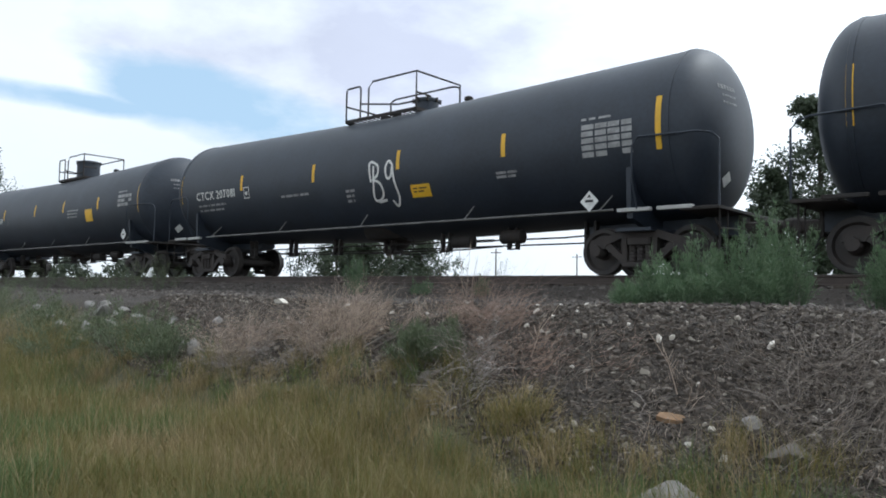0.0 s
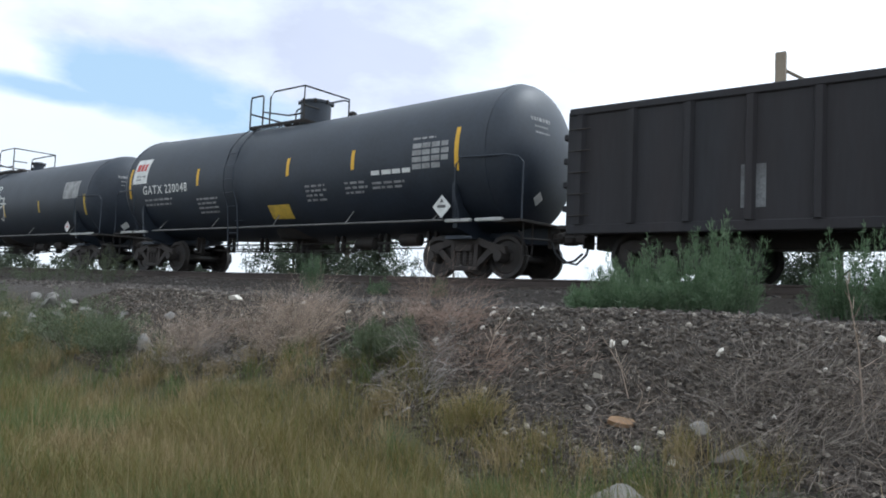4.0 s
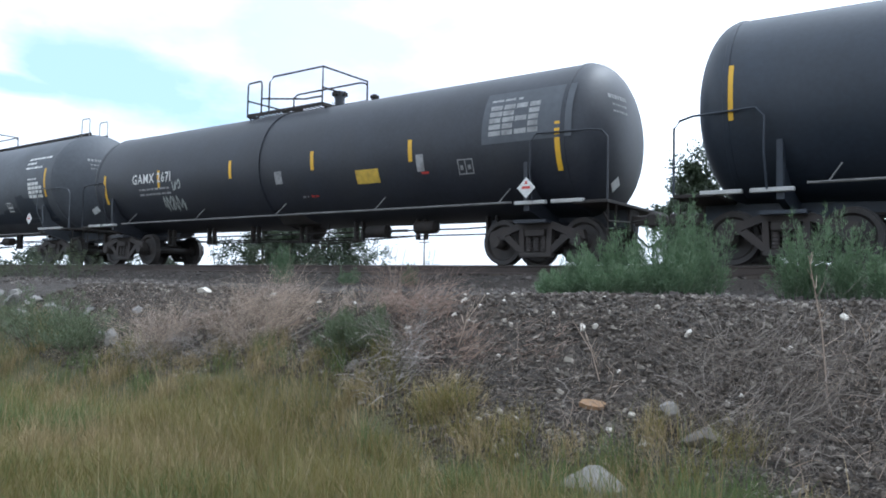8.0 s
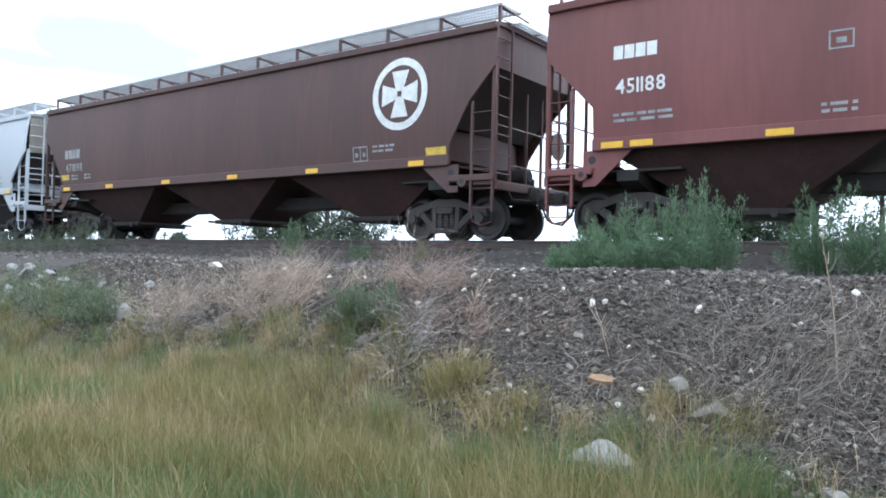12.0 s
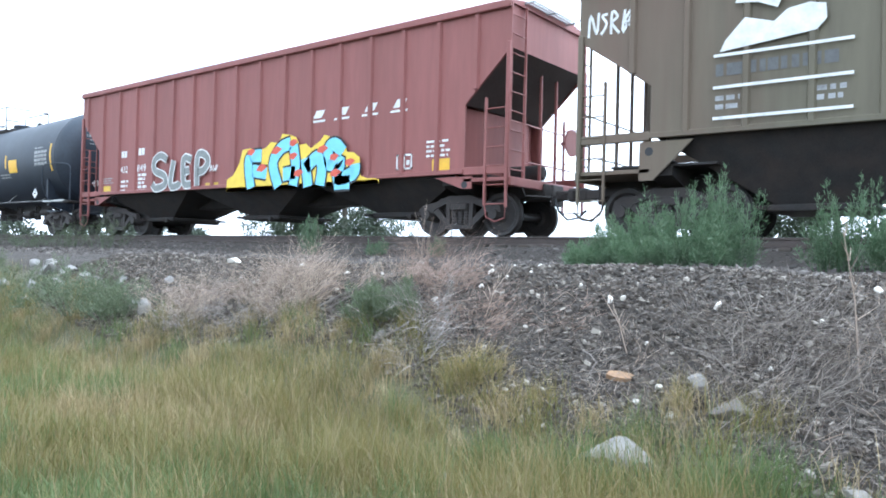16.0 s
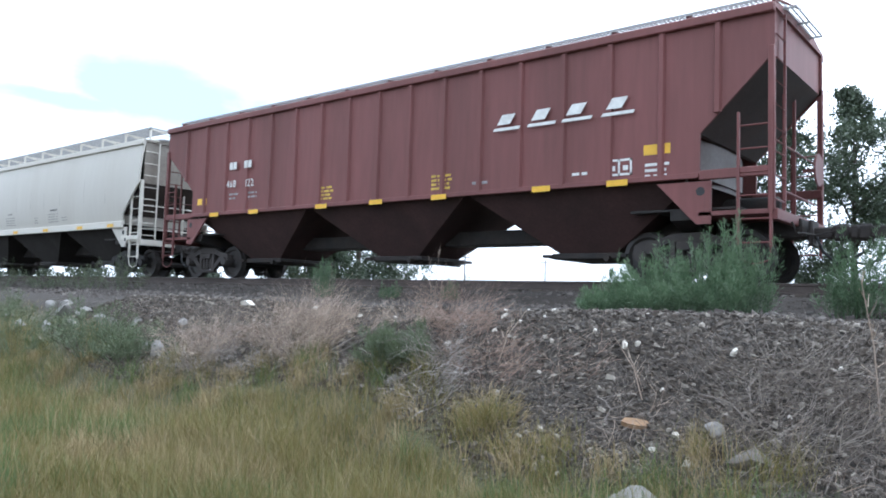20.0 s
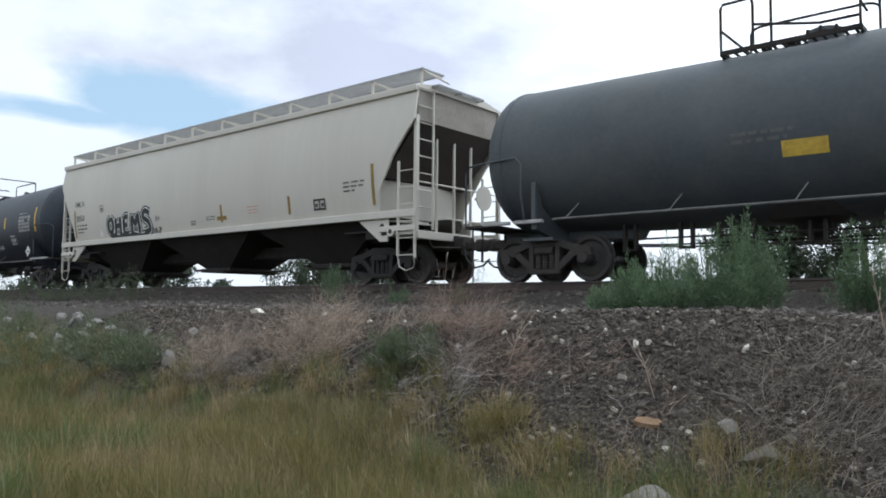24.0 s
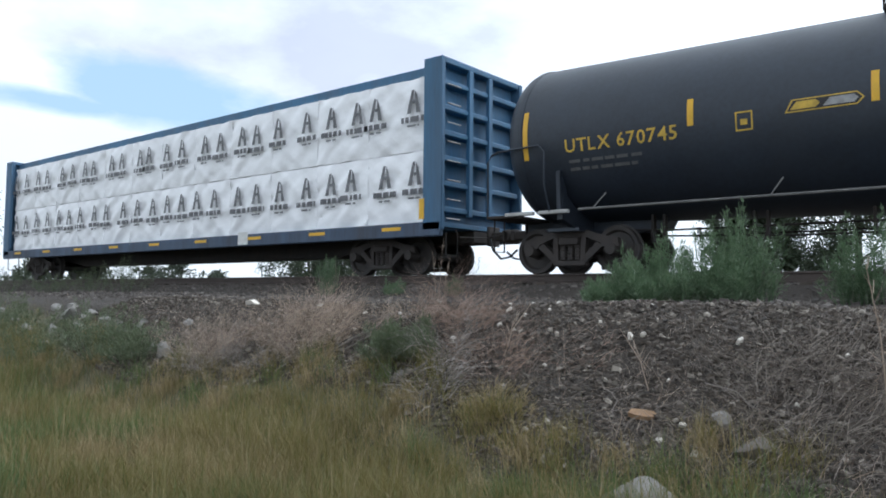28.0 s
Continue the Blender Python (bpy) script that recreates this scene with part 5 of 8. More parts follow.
    part("owner_mark", s, white_paint, car, "large white painted emblem", smooth=False)
    for z in (2.9, 2.38, 1.88):
        Side(car, w=1.612).patch("white_line", white_paint, -6.43, -4.33, z, z + .05)
    sd.bars(dim_stencil, -6.38, 2.6, [1.9], .2), sd.bars(grey_stencil, -6.38, 2.2, [.4, .4], .08, .14), sd.bars(grey_stencil, -4.85, 2.2, [.5, .4], .08, .14)
    sd.strokes("spray_tag", white_paint, [[(.0, .1), (.04, .9), (.18, .2), (.22, .95)], [(.42, .85), (.3, .8), (.4, .5), (.28, .15)], [(.5, .1), (.52, .9), (.64, .7), (.52, .5), (.68, .1)], [(.8, .9), (.76, .1), (1.0, .95), (.8, .5), (1.05, .2)]], -8.75, 3.55, .5, .05, label="white sprayed tag", wide=1.8)
    sd.strokes("spray_tag", grey_stencil, [[(.02, .85), (.1, .95), (.1, .3), (.2, .2), (.24, .95)], [(.0, .5), (.3, .62), (.26, .25)], [(.34, 1.0), (.36, .3), (.46, .35), (.52, .9), (.4, .6), (.6, .55)], [(.56, .95), (.58, .4), (.7, .35)], [(.66, .9), (.88, .86), (.7, .6), (.94, .62), (.8, .42)], [(.18, .12), (.5, .22), (.9, .2)], [(.8, 1.0), (.76, .5), (.98, .46)], [(.3, -.02), (.52, .0)]], 7.55, 3.4, .75, .03, label="white sprayed tag", wide=1.36)
    sd.frame_box(white_paint, 5.15, 5.65, 1.86, 2.18)
    sd.bars(grey_stencil, 6.7, 2.0, [.6, .5], .06, .12)
    # 14
    car, sd = hopper_car("faded red ribbed covered hopper covered with sprayed lettering", -247.20, -230.29, 4.58, light_red, frame_steel, light_red, ribbed=17, first=.35, cut=(1.1, 1.1), z_cut=(3.72, 2.68), board=False, zs=1.3)
    red_car_paint(sd)

    # 15
    car, sd = tank_car("glossy black tank car with bright yellow stripes and notices", -263.35, -248.59, 4.43, 1.64, black_paint, (-1.15, 1.0), .6, .3, .3, stripes=[(6.75, 2.22, 3.16), (3.1, 2.46, 2.95), (.7, 2.46, 2.96), (-1.75, 2.45, 2.95), (-4.0, 2.45, 2.92), (-7.25, 2.22, 3.15)], sag=0.16)
    mark(sd, -6.3, 2.5, "TILX 257152", wide=1.28)
    sd.frame_box(white_paint, -3.8, -3.58, 2.42, 2.72, cells=1)
    sd.patch("notice_plate", yellow_tape, -3.1, -2.4, 2.35, 2.72, label="yellow rectangular notice")
    sd.patch("notice_plate", yellow_tape, 3.35, 4.05, 2.28, 2.75, label="yellow rectangular notice")
    sd.bars(grey_stencil, 1.5, 2.45, [.85, .8, .85, .75, .8], .05, .11), sd.bars(grey_stencil, -2.6, 2.0, [.5, .45], .05, .1), sd.bars(grey_stencil, 2.6, 2.2, [.8, .8], .05, .1)
    data_panel(sd, 5.5, 6.5, 2.45, 3.1)
    sd.diamond(5.1, 1.6, .2)

    # 16
    car, sd = hopper_car("pale grey covered hopper with a teal slanted emblem", -279.46, -264.99, 4.32, cream_grey, dark_underbody, pale_grey, cut=(.9, 1.05), z_cut=(3.7, 2.4), round_side=True, bays=3, zs=1.6, belly=0.16)
    s = Shape()
    for pts in ([(-6.05, 3.04), (-5.74, 3.04), (-5.07, 4.02), (-5.08, 4.22), (-5.2, 4.22)], [(-5.08, 4.22), (-5.07, 4.02), (-4.98, 3.9), (-4.72, 4.1), (-4.76, 4.22)], [(-5.66, 3.04), (-5.46, 3.04), (-5.1, 3.62), (-5.11, 3.86)],
                [(-5.04, 3.3), (-5.0, 3.12), (-4.9, 3.02), (-4.8, 3.12), (-4.72, 4.1), (-4.98, 3.9)]):
        s.add([sd.put(*p, .045) for p in pts], [tuple(range(len(pts)))])
    part("owner_mark", s, teal_decal, car, "slanted teal emblem", smooth=False)
    sd.text("ASHX", dark_stencil, -5.73, 2.68, .24, wide=.82), sd.text("1016", dark_stencil, -5.68, 2.2, .24, wide=.78)
    sd.bars(dim_stencil, -5.62, 1.98, [.35, .35], .05, .13), sd.bars(dim_stencil, -4.97, 1.95, [.45, .42], .05, .12), sd.bars(red_decal, -6.1, 1.9, [.26, .26, .26], .025, .06)
    sd.frame_box(dim_stencil, -3.5, -3.23, 2.5, 2.83, cells=1)
    for xx, z1 in ((-6.3, 2.55), (-4.36, 2.1), (-.27, 2.12), (2.9, 2.15), (5.88, 2.7)):
        sd.patch("reflective_strip", yellow_stencil, xx - .04, xx + .04, 1.7, z1)
    sd.frame_box(dark_stencil, 3.77, 4.28, 1.85, 2.16, t=.05)
    sd.bars(dim_stencil, 4.53, 2.1, [.65, .6, .5], .04, .1)
    sd.strokes("spray_tag", dim_stencil, [[(.0, .5), (.1, .8), (.2, .3), (.3, .9), (.4, .4)], [(.5, .8), (.6, .3), (.8, .7)], [(.3, .2), (.9, .1), (.95, .4)]], -3.05, 1.85, .6, .03, label="thin grey scrawl", wide=2.3)

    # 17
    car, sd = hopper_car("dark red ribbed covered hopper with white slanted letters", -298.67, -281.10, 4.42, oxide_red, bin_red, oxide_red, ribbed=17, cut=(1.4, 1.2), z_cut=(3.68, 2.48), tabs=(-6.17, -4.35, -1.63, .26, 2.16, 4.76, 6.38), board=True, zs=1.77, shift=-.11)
    side2 = Side(car, w=1.614, shift=-.11)
    for k, xx in enumerate((3.65, 4.48, 5.27, 6.12)):
        s = Shape().add([side2.put(xx, 3.1), side2.put(xx + .32, 3.1), side2.put(xx + .45, 3.3), side2.put(xx + .13, 3.3)], [(0, 1, 2, 3)]).add([side2.put(xx - .1, 2.98), side2.put(xx + .55, 2.98), side2.put(xx + .58, 3.04), side2.put(xx - .06, 3.04)], [(0, 1, 2, 3)])
        part("owner_mark", s, white_paint, car, smooth=False)
    block_word(side2, white_paint, -5.55, 2.95, .2, 2), block_word(side2, white_paint, -4.88, 2.95, .2, 2)
    side2.text("468", white_paint, -5.66, 2.46, .19), side2.text("122", white_paint, -4.77, 2.44, .2)
    sd.bars(grey_stencil, -5.6, 2.25, [.4, .3], .05, .11), sd.bars(grey_stencil, -4.75, 2.25, [.4, .4], .05, .11)
    sd.patch("notice_plate", yellow_tape, -7.16, -6.7, 2.06, 2.24), sd.patch("notice_plate", yellow_tape, 6.85, 7.35, 2.2, 2.38)
    for xx in (-1.9, 1.87):
        sd.bars(yellow_stencil, xx, 2.18, [.55, .6, .5, .55], .05, .09)
    sd.frame_box(white_paint, 6.12, 6.63, 1.88, 2.18, t=.04), sd.bars(white_paint, 6.88, 2.0, [.45, .4, .45], .05, .1), sd.bars(white_paint, 5.4, 1.95, [.35], .05), sd.bars(grey_stencil, 3.0, 1.95, [.4], .06)

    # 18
    car, sd = hopper_car("cream-grey covered hopper with black letters and numbers", -315.87, -300.08, 4.28, cream_grey, dark_underbody, pale_grey, cut=(1.02, 1.06), z_cut=(2.95, 2.0), tabs=(-3.98, -1.2, 1.45, 4.15, 6.3), zs=1.68, belly=0.14)
    Side(car, w=1.64).patch("reflective_strip", yellow_stencil, -7.0, -6.1, 1.59, 1.69, label="long faded orange strip")
    sd.text("AOK", dark_stencil, -6.58, 3.09, .32, wide=.78), sd.text("202433", dark_stencil, -6.58, 2.5, .33, wide=1.1)
    sd.bars(faint_stencil, -6.5, 2.12, [.35, .3], .05, .13), sd.bars(faint_stencil, -6.05, 2.14, [.5, .45], .05, .13), sd.frame_box(faint_stencil, -4.25, -3.98, 2.82, 3.1, cells=1), sd.frame_box(faint_stencil, -5.2, -4.85, 1.9, 2.07)
    sd.bars(faint_stencil, -1.95, 2.33, [.4], .06), sd.bars(faint_stencil, -2.2, 2.2, [.85, .9, .8, .9], .03, .09), sd.bars(faint_stencil, .42, 2.12, [.34, .3, .34], .03, .09)
    sd.bars(dark_stencil, 1.8, 2.33, [.55], .06), sd.bars(faint_stencil, 1.6, 2.2, [.8, .85, .75, .85], .03, .09), sd.bars(faint_stencil, 2.68, 2.05, [.4, .45], .03, .09)
    for x, z0, z1 in ((-6.95, 2.7, 3.05), (-4.1, 2.5, 3.0), (-1.2, 2.42, 2.98), (.1, 2.5, 3.1), (1.25, 2.45, 3.0), (2.55, 2.5, 2.95), (4.4, 2.5, 3.3), (5.9, 2.4, 2.9)):
        sd.patch("rust_run", run_stain, x - .025, x + .03, z0, z1, e=.003, lean=.01)

    # 19
    car, sd = tank_car("short clean black tank car with a sulfur notice", -328.67, -317.92, 3.98, 1.50, black_paint, (-1.3, .55), -.1, .28, .2, stripes=[(5.0, 2.1, 3.03), (2.5, 2.37, 2.83), (.15, 2.37, 2.83), (-1.95, 2.37, 2.83), (-5.1, 2.1, 3.02)], sag=0.10)
    mark(sd, -4.28, 2.28, "TILX 135003")
    sd.text("MOLTEN SULFUR", white_paint, 3.75, 2.95, .14, wide=.85)
    sd.patch("decal", orange_decal, 4.15, 4.6, 3.12, 3.24, label="orange decal")
    data_panel(sd, 3.8, 4.85, 2.15, 2.9)
    sd.frame_box(grey_stencil, 3.45, 3.8, 1.68, 2.0), sd.diamond(4.3, 1.55, .2)
    sd.patch("notice_plate", yellow_stencil, -1.9, -1.42, 1.95, 2.3), sd.bars(grey_stencil, -1.9, 1.85, [.5, .5], .05, .1)
    for xx in (0, .9, 2.0):
        sd.bars(dim_stencil, xx, 2.0, [.7, .7], .05, .1)

    # 20
    car, sd = tank_car("dusty grey tank car with a raised top platform", -342.55, -330.43, 4.13, 1.54, grey_tank_paint, (-1.3, .9), .2, .28, .3, stripes=[(5.6, 2.2, 2.9)], tape=yellow_stencil, sag=0.10)
    sd.diamond(3.2, 1.6, .2), sd.bars(dim_stencil, -1.0, 2.3, [1.0, .9], .06, .12), sd.patch("notice_plate", yellow_stencil, -.2, .5, 1.9, 2.15)

    # 21
    car, sd = hopper_car("pale cream covered hopper with black sprayed lettering", -361.57, -344.27, 4.38, pale_grey, dark_underbody, pale_grey, cut=(.95, 1.1), z_cut=(3.65, 2.45), round_side=True, zs=1.56, belly=0.16)
    cream_car_paint(sd)

    # 22
    car, sd = tank_car("black tank car with yellow letters and a white tag", -378.84, -363.08, 4.28, 1.62, black_paint, (-1.3, .85), .4, .3, .12, stripes=[(-7.4, 2.2, 3.15), (-4.16, 2.44, 2.88), (-1.55, 2.42, 2.88), (1.11, 2.42, 2.88), (4.14, 2.44, 2.9), (7.07, 2.2, 3.15)], sag=0.17, rail=1.11)
    mark(sd, -7.02, 2.3, "UTLX 642365", yellow_stencil, h=.22)
    sd.patch("notice_plate", yellow_stencil, 2.2, 2.95, 1.84, 2.16, label="yellow rectangular notice")
    sd.bars(dark_stencil, 2.32, 2.06, [.45, .4], .03, .08)
    data_panel(sd, 5.52, 6.62, 2.25, 3.0), sd.frame_box(white_paint, 4.6, 5.04, 1.8, 2.14), sd.diamond(6.06, 1.6, .22)
    sd.strokes("spray_tag", white_paint, [[(.0, .9), (.05, .1), (.2, .8), (.3, .1)], [(.4, .1), (.42, .6), (.55, .4), (.5, .1)], [(.65, .2), (.7, .6), (.8, .2)], [(.85, .0), (.9, .7), (1.05, .55), (.92, .35)]], 3.0, 1.6, .28, .03, label="small white tag", wide=1.9)
    sd.bars(grey_stencil, -3.6, 2.35, [.25, .3, .25, .4, .25], .05, .12), sd.bars(grey_stencil, 1.0, 3.15, [.25], .05)

    # 23
    car, sd = tank_car("black tank car with yellow letters and white numbers", -397.39, -380.87, 4.31, 1.62, black_paint, (-1.6, 1.2), .75, .3, .42, stripes=[(-7.9, 2.2, 3.15), (-4.52, 2.44, 2.9), (-1.7, 2.44, 2.9), (1.25, 2.44, 2.9), (4.35, 2.44, 2.9), (7.65, 2.2, 3.15)], sag=0.17)
    mark(sd, -7.0, 2.26, "UTLX 670745", yellow_stencil, h=.24, wide=1.04)
    sd.frame_box(yellow_stencil, -3.76, -3.48, 2.25, 2.56, cells=1)
    for name, mat, e, x0, x1, zc, hh in (("decal", yellow_stencil, .006, -2.98, -1.84, 2.53, .1), ("decal_field", black_spray, .01, -2.95, -1.87, 2.53, .08), ("decal_print", grey_stencil, .014, -2.42, -1.92, 2.53, .06), ("decal_print", yellow_stencil, .014, -2.9, -2.46, 2.53, .06)):
        pts = [(x0, zc - hh), (x1 - hh, zc - hh), (x1, zc), (x1 - hh, zc + hh), (x0 + .1, zc + hh)]
        part(name, Shape().add([sd.put(x, z, e) for x, z in pts], [(0, 1, 2, 3, 4)]), mat, car, "oblong yellow-edged decal" if name == "decal" else "", smooth=False)
    sd.patch("notice_plate", yellow_tape, 4.45, 5.1, 1.92, 2.24, label="yellow notice"), sd.frame_box(white_paint, 5.32, 5.68, 1.83, 2.14)
    data_panel(sd, 6.19, 7.25, 2.2, 2.9, dim_stencil), sd.diamond(6.61, 1.7, .2), sd.bars(grey_stencil, 1.35, 3.0, [.35] * 4, .05, .13)
    sd.strokes("spray_tag", white_paint, [[(.0, .1), (.1, .9), (.2, .1), (.3, .9)], [(.35, .5), (.5, .9), (.45, .1), (.6, .5)], [(.6, .1), (.75, .9), (.8, .1)], [(.9, .9), (.85, .1), (1.05, .5), (.9, .6)]], 7.0, 1.42, .32, .06, label="white sprayed tag", wide=1.9)

    # 24
    lumber_flat_car(-421.92, -399.00)


def red_car_paint(sd):
    block_word(sd, white_paint, -6.1, 2.38, .2, 2), block_word(sd, white_paint, -5.1, 2.4, .21, 2)
    sd.text("432", white_paint, -6.13, 1.91, .2), sd.text("849", white_paint, -5.16, 1.9, .22)
    sd.bars(white_paint, -6.1, 1.6, [.45, .4, .25], .07, .14), sd.bars(white_paint, -5.1, 1.76, [.5, .4, .35, .5, .5], .08, .12)
    sd.patch("notice_plate", yellow_stencil, -7.16, -6.72, 1.36, 1.53), sd.bars(grey_stencil, -7.2, 1.75, [.6, .5, .6], .03, .07)
    sd.patch("notice_plate", yellow_tape, -4.25, -3.85, 1.3, 1.4), sd.patch("notice_plate", yellow_stencil, -1.55, -.95, 1.3, 1.42)
    for k, xx in enumerate((2.85, 3.68, 4.6, 5.5)):
        s = Shape().add([sd.put(xx, 2.8), sd.put(xx + .3, 2.8), sd.put(xx + .42, 2.98), sd.put(xx + .12, 2.98)], [(0, 1, 2, 3)]).add([sd.put(xx - .1, 2.7), sd.put(xx + .42, 2.7), sd.put(xx + .44, 2.75), sd.put(xx - .06, 2.75)], [(0, 1, 2, 3)])
        part("owner_mark", s, white_paint, sd.car, smooth=False)
    sd.frame_box(white_paint, 5.64, 6.1, 1.42, 1.76, t=.04), sd.bars(white_paint, 6.5, 1.95, [.6, .5, .65, .6], .05, .1), sd.patch("notice_plate", yellow_tape, 6.67, 7.15, 1.36, 1.6)
    side = Side(sd.car, w=1.615)
    letters = [[(.95, 2.75), (.55, 2.95), (.15, 2.75), (.2, 2.35), (.8, 2.1), (.85, 1.75), (.3, 1.6), (.05, 1.8)], [(1.35, 2.7), (1.2, 1.7), (1.65, 1.68), (1.75, 1.8)],
               [(2.4, 2.65), (1.95, 2.72), (2.0, 1.75), (2.4, 1.68)], [(2.0, 2.2), (2.3, 2.25)], [(2.75, 1.6), (2.75, 2.75), (3.15, 2.8), (3.35, 2.5), (3.1, 2.2), (2.78, 2.15)]]
    lines = [[(p[0] / 3.4, (p[1] - 1.5) / 4.1) for p in l] for l in letters]
    side.strokes("spray_letters_edge", white_paint, lines, -4.22, 1.28, 2.9, .25, .004, "white-edged sprayed letters", 1.0)
    side.strokes("spray_letters", dark_silver, lines, -4.22, 1.28, 2.9, .18, .009, "silver-grey sprayed letters", 1.0)
    # large coloured piece: yellow cloud, blue letters, red and black in between
    rnd = random.Random(8)

    def blob(mat, name, pts, e):
        s = Shape().add([side.put(p[0], p[1], e) for p in pts], [tuple(range(len(pts)))])
        part(name, s, mat, sd.car, smooth=False)
    edge = [(-0.49, 1.13), (-0.47, 1.46), (-0.21, 1.56), (0.07, 1.89), (0.18, 2.21), (0.51, 2.24), (0.78, 2.16), (1.14, 2.2), (1.35, 2.34), (1.65, 2.29), (1.79, 2.51), (2.05, 2.47), (2.32, 2.39), (2.46, 2.19), (2.69, 2.21), (2.87, 2.08), (3.21, 2.24), (3.34, 2.37), (3.55, 2.31), (3.88, 2.27), (4.08, 2.08), (4.14, 1.91), (4.36, 1.89), (4.55, 1.76), (4.61, 1.34), (4.82, 1.27), (5.1, 1.27), (5.18, 1.15)]
    blob(yellow_spray, "spray_cloud", [(-0.49, 1.24), (5.18, 1.24)] + edge[::-1], .006)
    lines = [[(0.58, 1.2), (0.47, 1.68), (0.51, 1.99), (0.99, 2.02)],
             [(0.63, 1.65), (1.21, 1.56)],
             [(1.69, 1.2), (1.46, 1.78), (1.75, 2.15), (2.13, 2.25)],
             [(2.23, 2.19), (2.33, 1.71), (2.25, 1.2)],
             [(1.86, 1.49), (2.33, 1.53)],
             [(2.81, 1.16), (2.68, 1.85)],
             [(2.72, 1.6), (3.09, 1.85), (3.29, 1.64), (3.23, 1.17)],
             [(4.0, 1.91), (3.74, 2.11), (3.51, 2.02), (3.56, 1.65), (3.93, 1.7), (3.81, 1.32), (4.36, 1.41), (4.4, 1.62)],
             [(4.25, 1.21), (3.73, 1.21)]]
    side.strokes("spray_outline", black_spray, lines, 0, 0, 1.0, .42, .010, "black outline of sprayed letters")
    side.strokes("spray_letters", cyan_spray, lines, 0, 0, 1.0, .32, .014, "pale blue sprayed letters")
    for a, z in [(0.56, 2.13), (1.57, 2.1), (2.23, 2.26), (3.29, 2.02), (3.71, 1.82), (4.24, 1.67), (1.0, 1.69), (2.23, 1.93), (3.75, 1.44), (2.44, 1.5)]:
        q = rnd.uniform(.8, 1.2)
        blob(red_spray, "spray_shade", [(a - .17 * q, z - .05), (a + .02, z - .09), (a + .2 * q, z + .03), (a + .05, z + .1 * q), (a - .12, z + .06)], .018)
    side.strokes("spray_tag", white_paint, [[(.0, .1), (.1, .9), (.25, .1)], [(.4, .9), (.4, .1), (.6, .5)], [(.8, .9), (.7, .1), (1.0, .8)]], -1.25, 1.7, .22, .03, label="small white tag", wide=1.6)


def cream_car_paint(sd):
    sd.text("FMLX", dark_stencil, -7.62, 2.83, .19), sd.text("2050", dark_stencil, -7.56, 2.33, .2)
    sd.bars(dim_stencil, -7.5, 2.15, [.8, .7, .4], .05, .12), sd.frame_box(dim_stencil, -5.8, -5.55, 2.55, 2.78, cells=1)
    for x, z0, z1 in ((-7.68, 1.76, 2.72), (1.37, 1.78, 2.27), (4.42, 1.8, 2.26), (7.54, 1.8, 2.76)):
        sd.patch("rust_strip", ochre_tape, x - .05, x + .05, z0, z1)
    sd.patch("rust_strip", ochre_tape, 1.15, 1.62, 1.84, 1.95, e=.012)
    sd.frame_box(dark_stencil, 5.39, 5.84, 1.82, 2.1, t=.05), sd.frame_box(dim_stencil, -.22, .03, 1.78, 1.91, cells=1)
    sd.bars(dim_stencil, .6, 1.95, [.45, .45], .03, .07), sd.bars(dim_stencil, 6.52, 2.38, [.75, .7, .4], .04, .1), sd.bars(red_decal, 2.6, 2.1, [.5, .5, .5], .015, .08)
    letters = [[(.3, .95), (.12, .8), (.1, .45), (.3, .3), (.45, .5), (.44, .85), (.3, .95)], [(.72, .95), (.68, .2)], [(1.08, .98), (1.05, .2)], [(.7, .58), (1.05, .6)], [(1.7, .95), (1.4, .9), (1.36, .25), (1.68, .2)], [(1.38, .56), (1.62, .6)],
               [(1.95, .15), (2.02, .95), (2.25, .55), (2.46, 1.0), (2.55, .15)], [(3.35, 1.0), (3.0, 1.12), (2.85, .85), (3.25, .6), (3.3, .25), (2.9, .16)], [(.2, .05), (.5, .14), (.8, .02), (1.2, .13), (1.6, .02), (2.1, .1), (2.6, .0), (3.2, .08)]]
    lines = [[(p[0] / 3.4, p[1] / 3.4) for p in l] for l in letters]
    sd.strokes("spray_letters_shade", black_spray, lines, -5.32, 1.62, 2.35, .33, .003, "black sprayed shading", 1.2)
    sd.strokes("spray_letters_edge", white_paint, lines, -5.32, 1.62, 2.35, .235, .006, "white sprayed outline", 1.2)
    sd.strokes("spray_letters", black_spray, lines, -5.32, 1.62, 2.35, .165, .009, "black sprayed letters", 1.2)
    sd.strokes("spray_tag", black_spray, [[(.0, .1), (.1, .8), (.2, .1)], [(.3, .1), (.35, .7), (.5, .2)], [(.6, .7), (.8, .6), (.6, .3), (.8, .1)]], -2.46, 1.58, .35, .05, label="black sprayed tag", wide=2.0)
    sd.strokes("spray_tag", dim_stencil, [[(.0, .1), (.1, .8), (.2, .1)], [(.3, .1), (.35, .7), (.5, .2)]], -2.2, 2.0, .25, .03, label="grey tag", wide=2.0)
    sd.strokes("spray_tag", white_paint, [[(.0, .1), (.1, .8), (.2, .1)], [(.3, .1), (.35, .7), (.5, .2)]], -5.85, 1.7, .3, .05, label="white tag", wide=1.2)


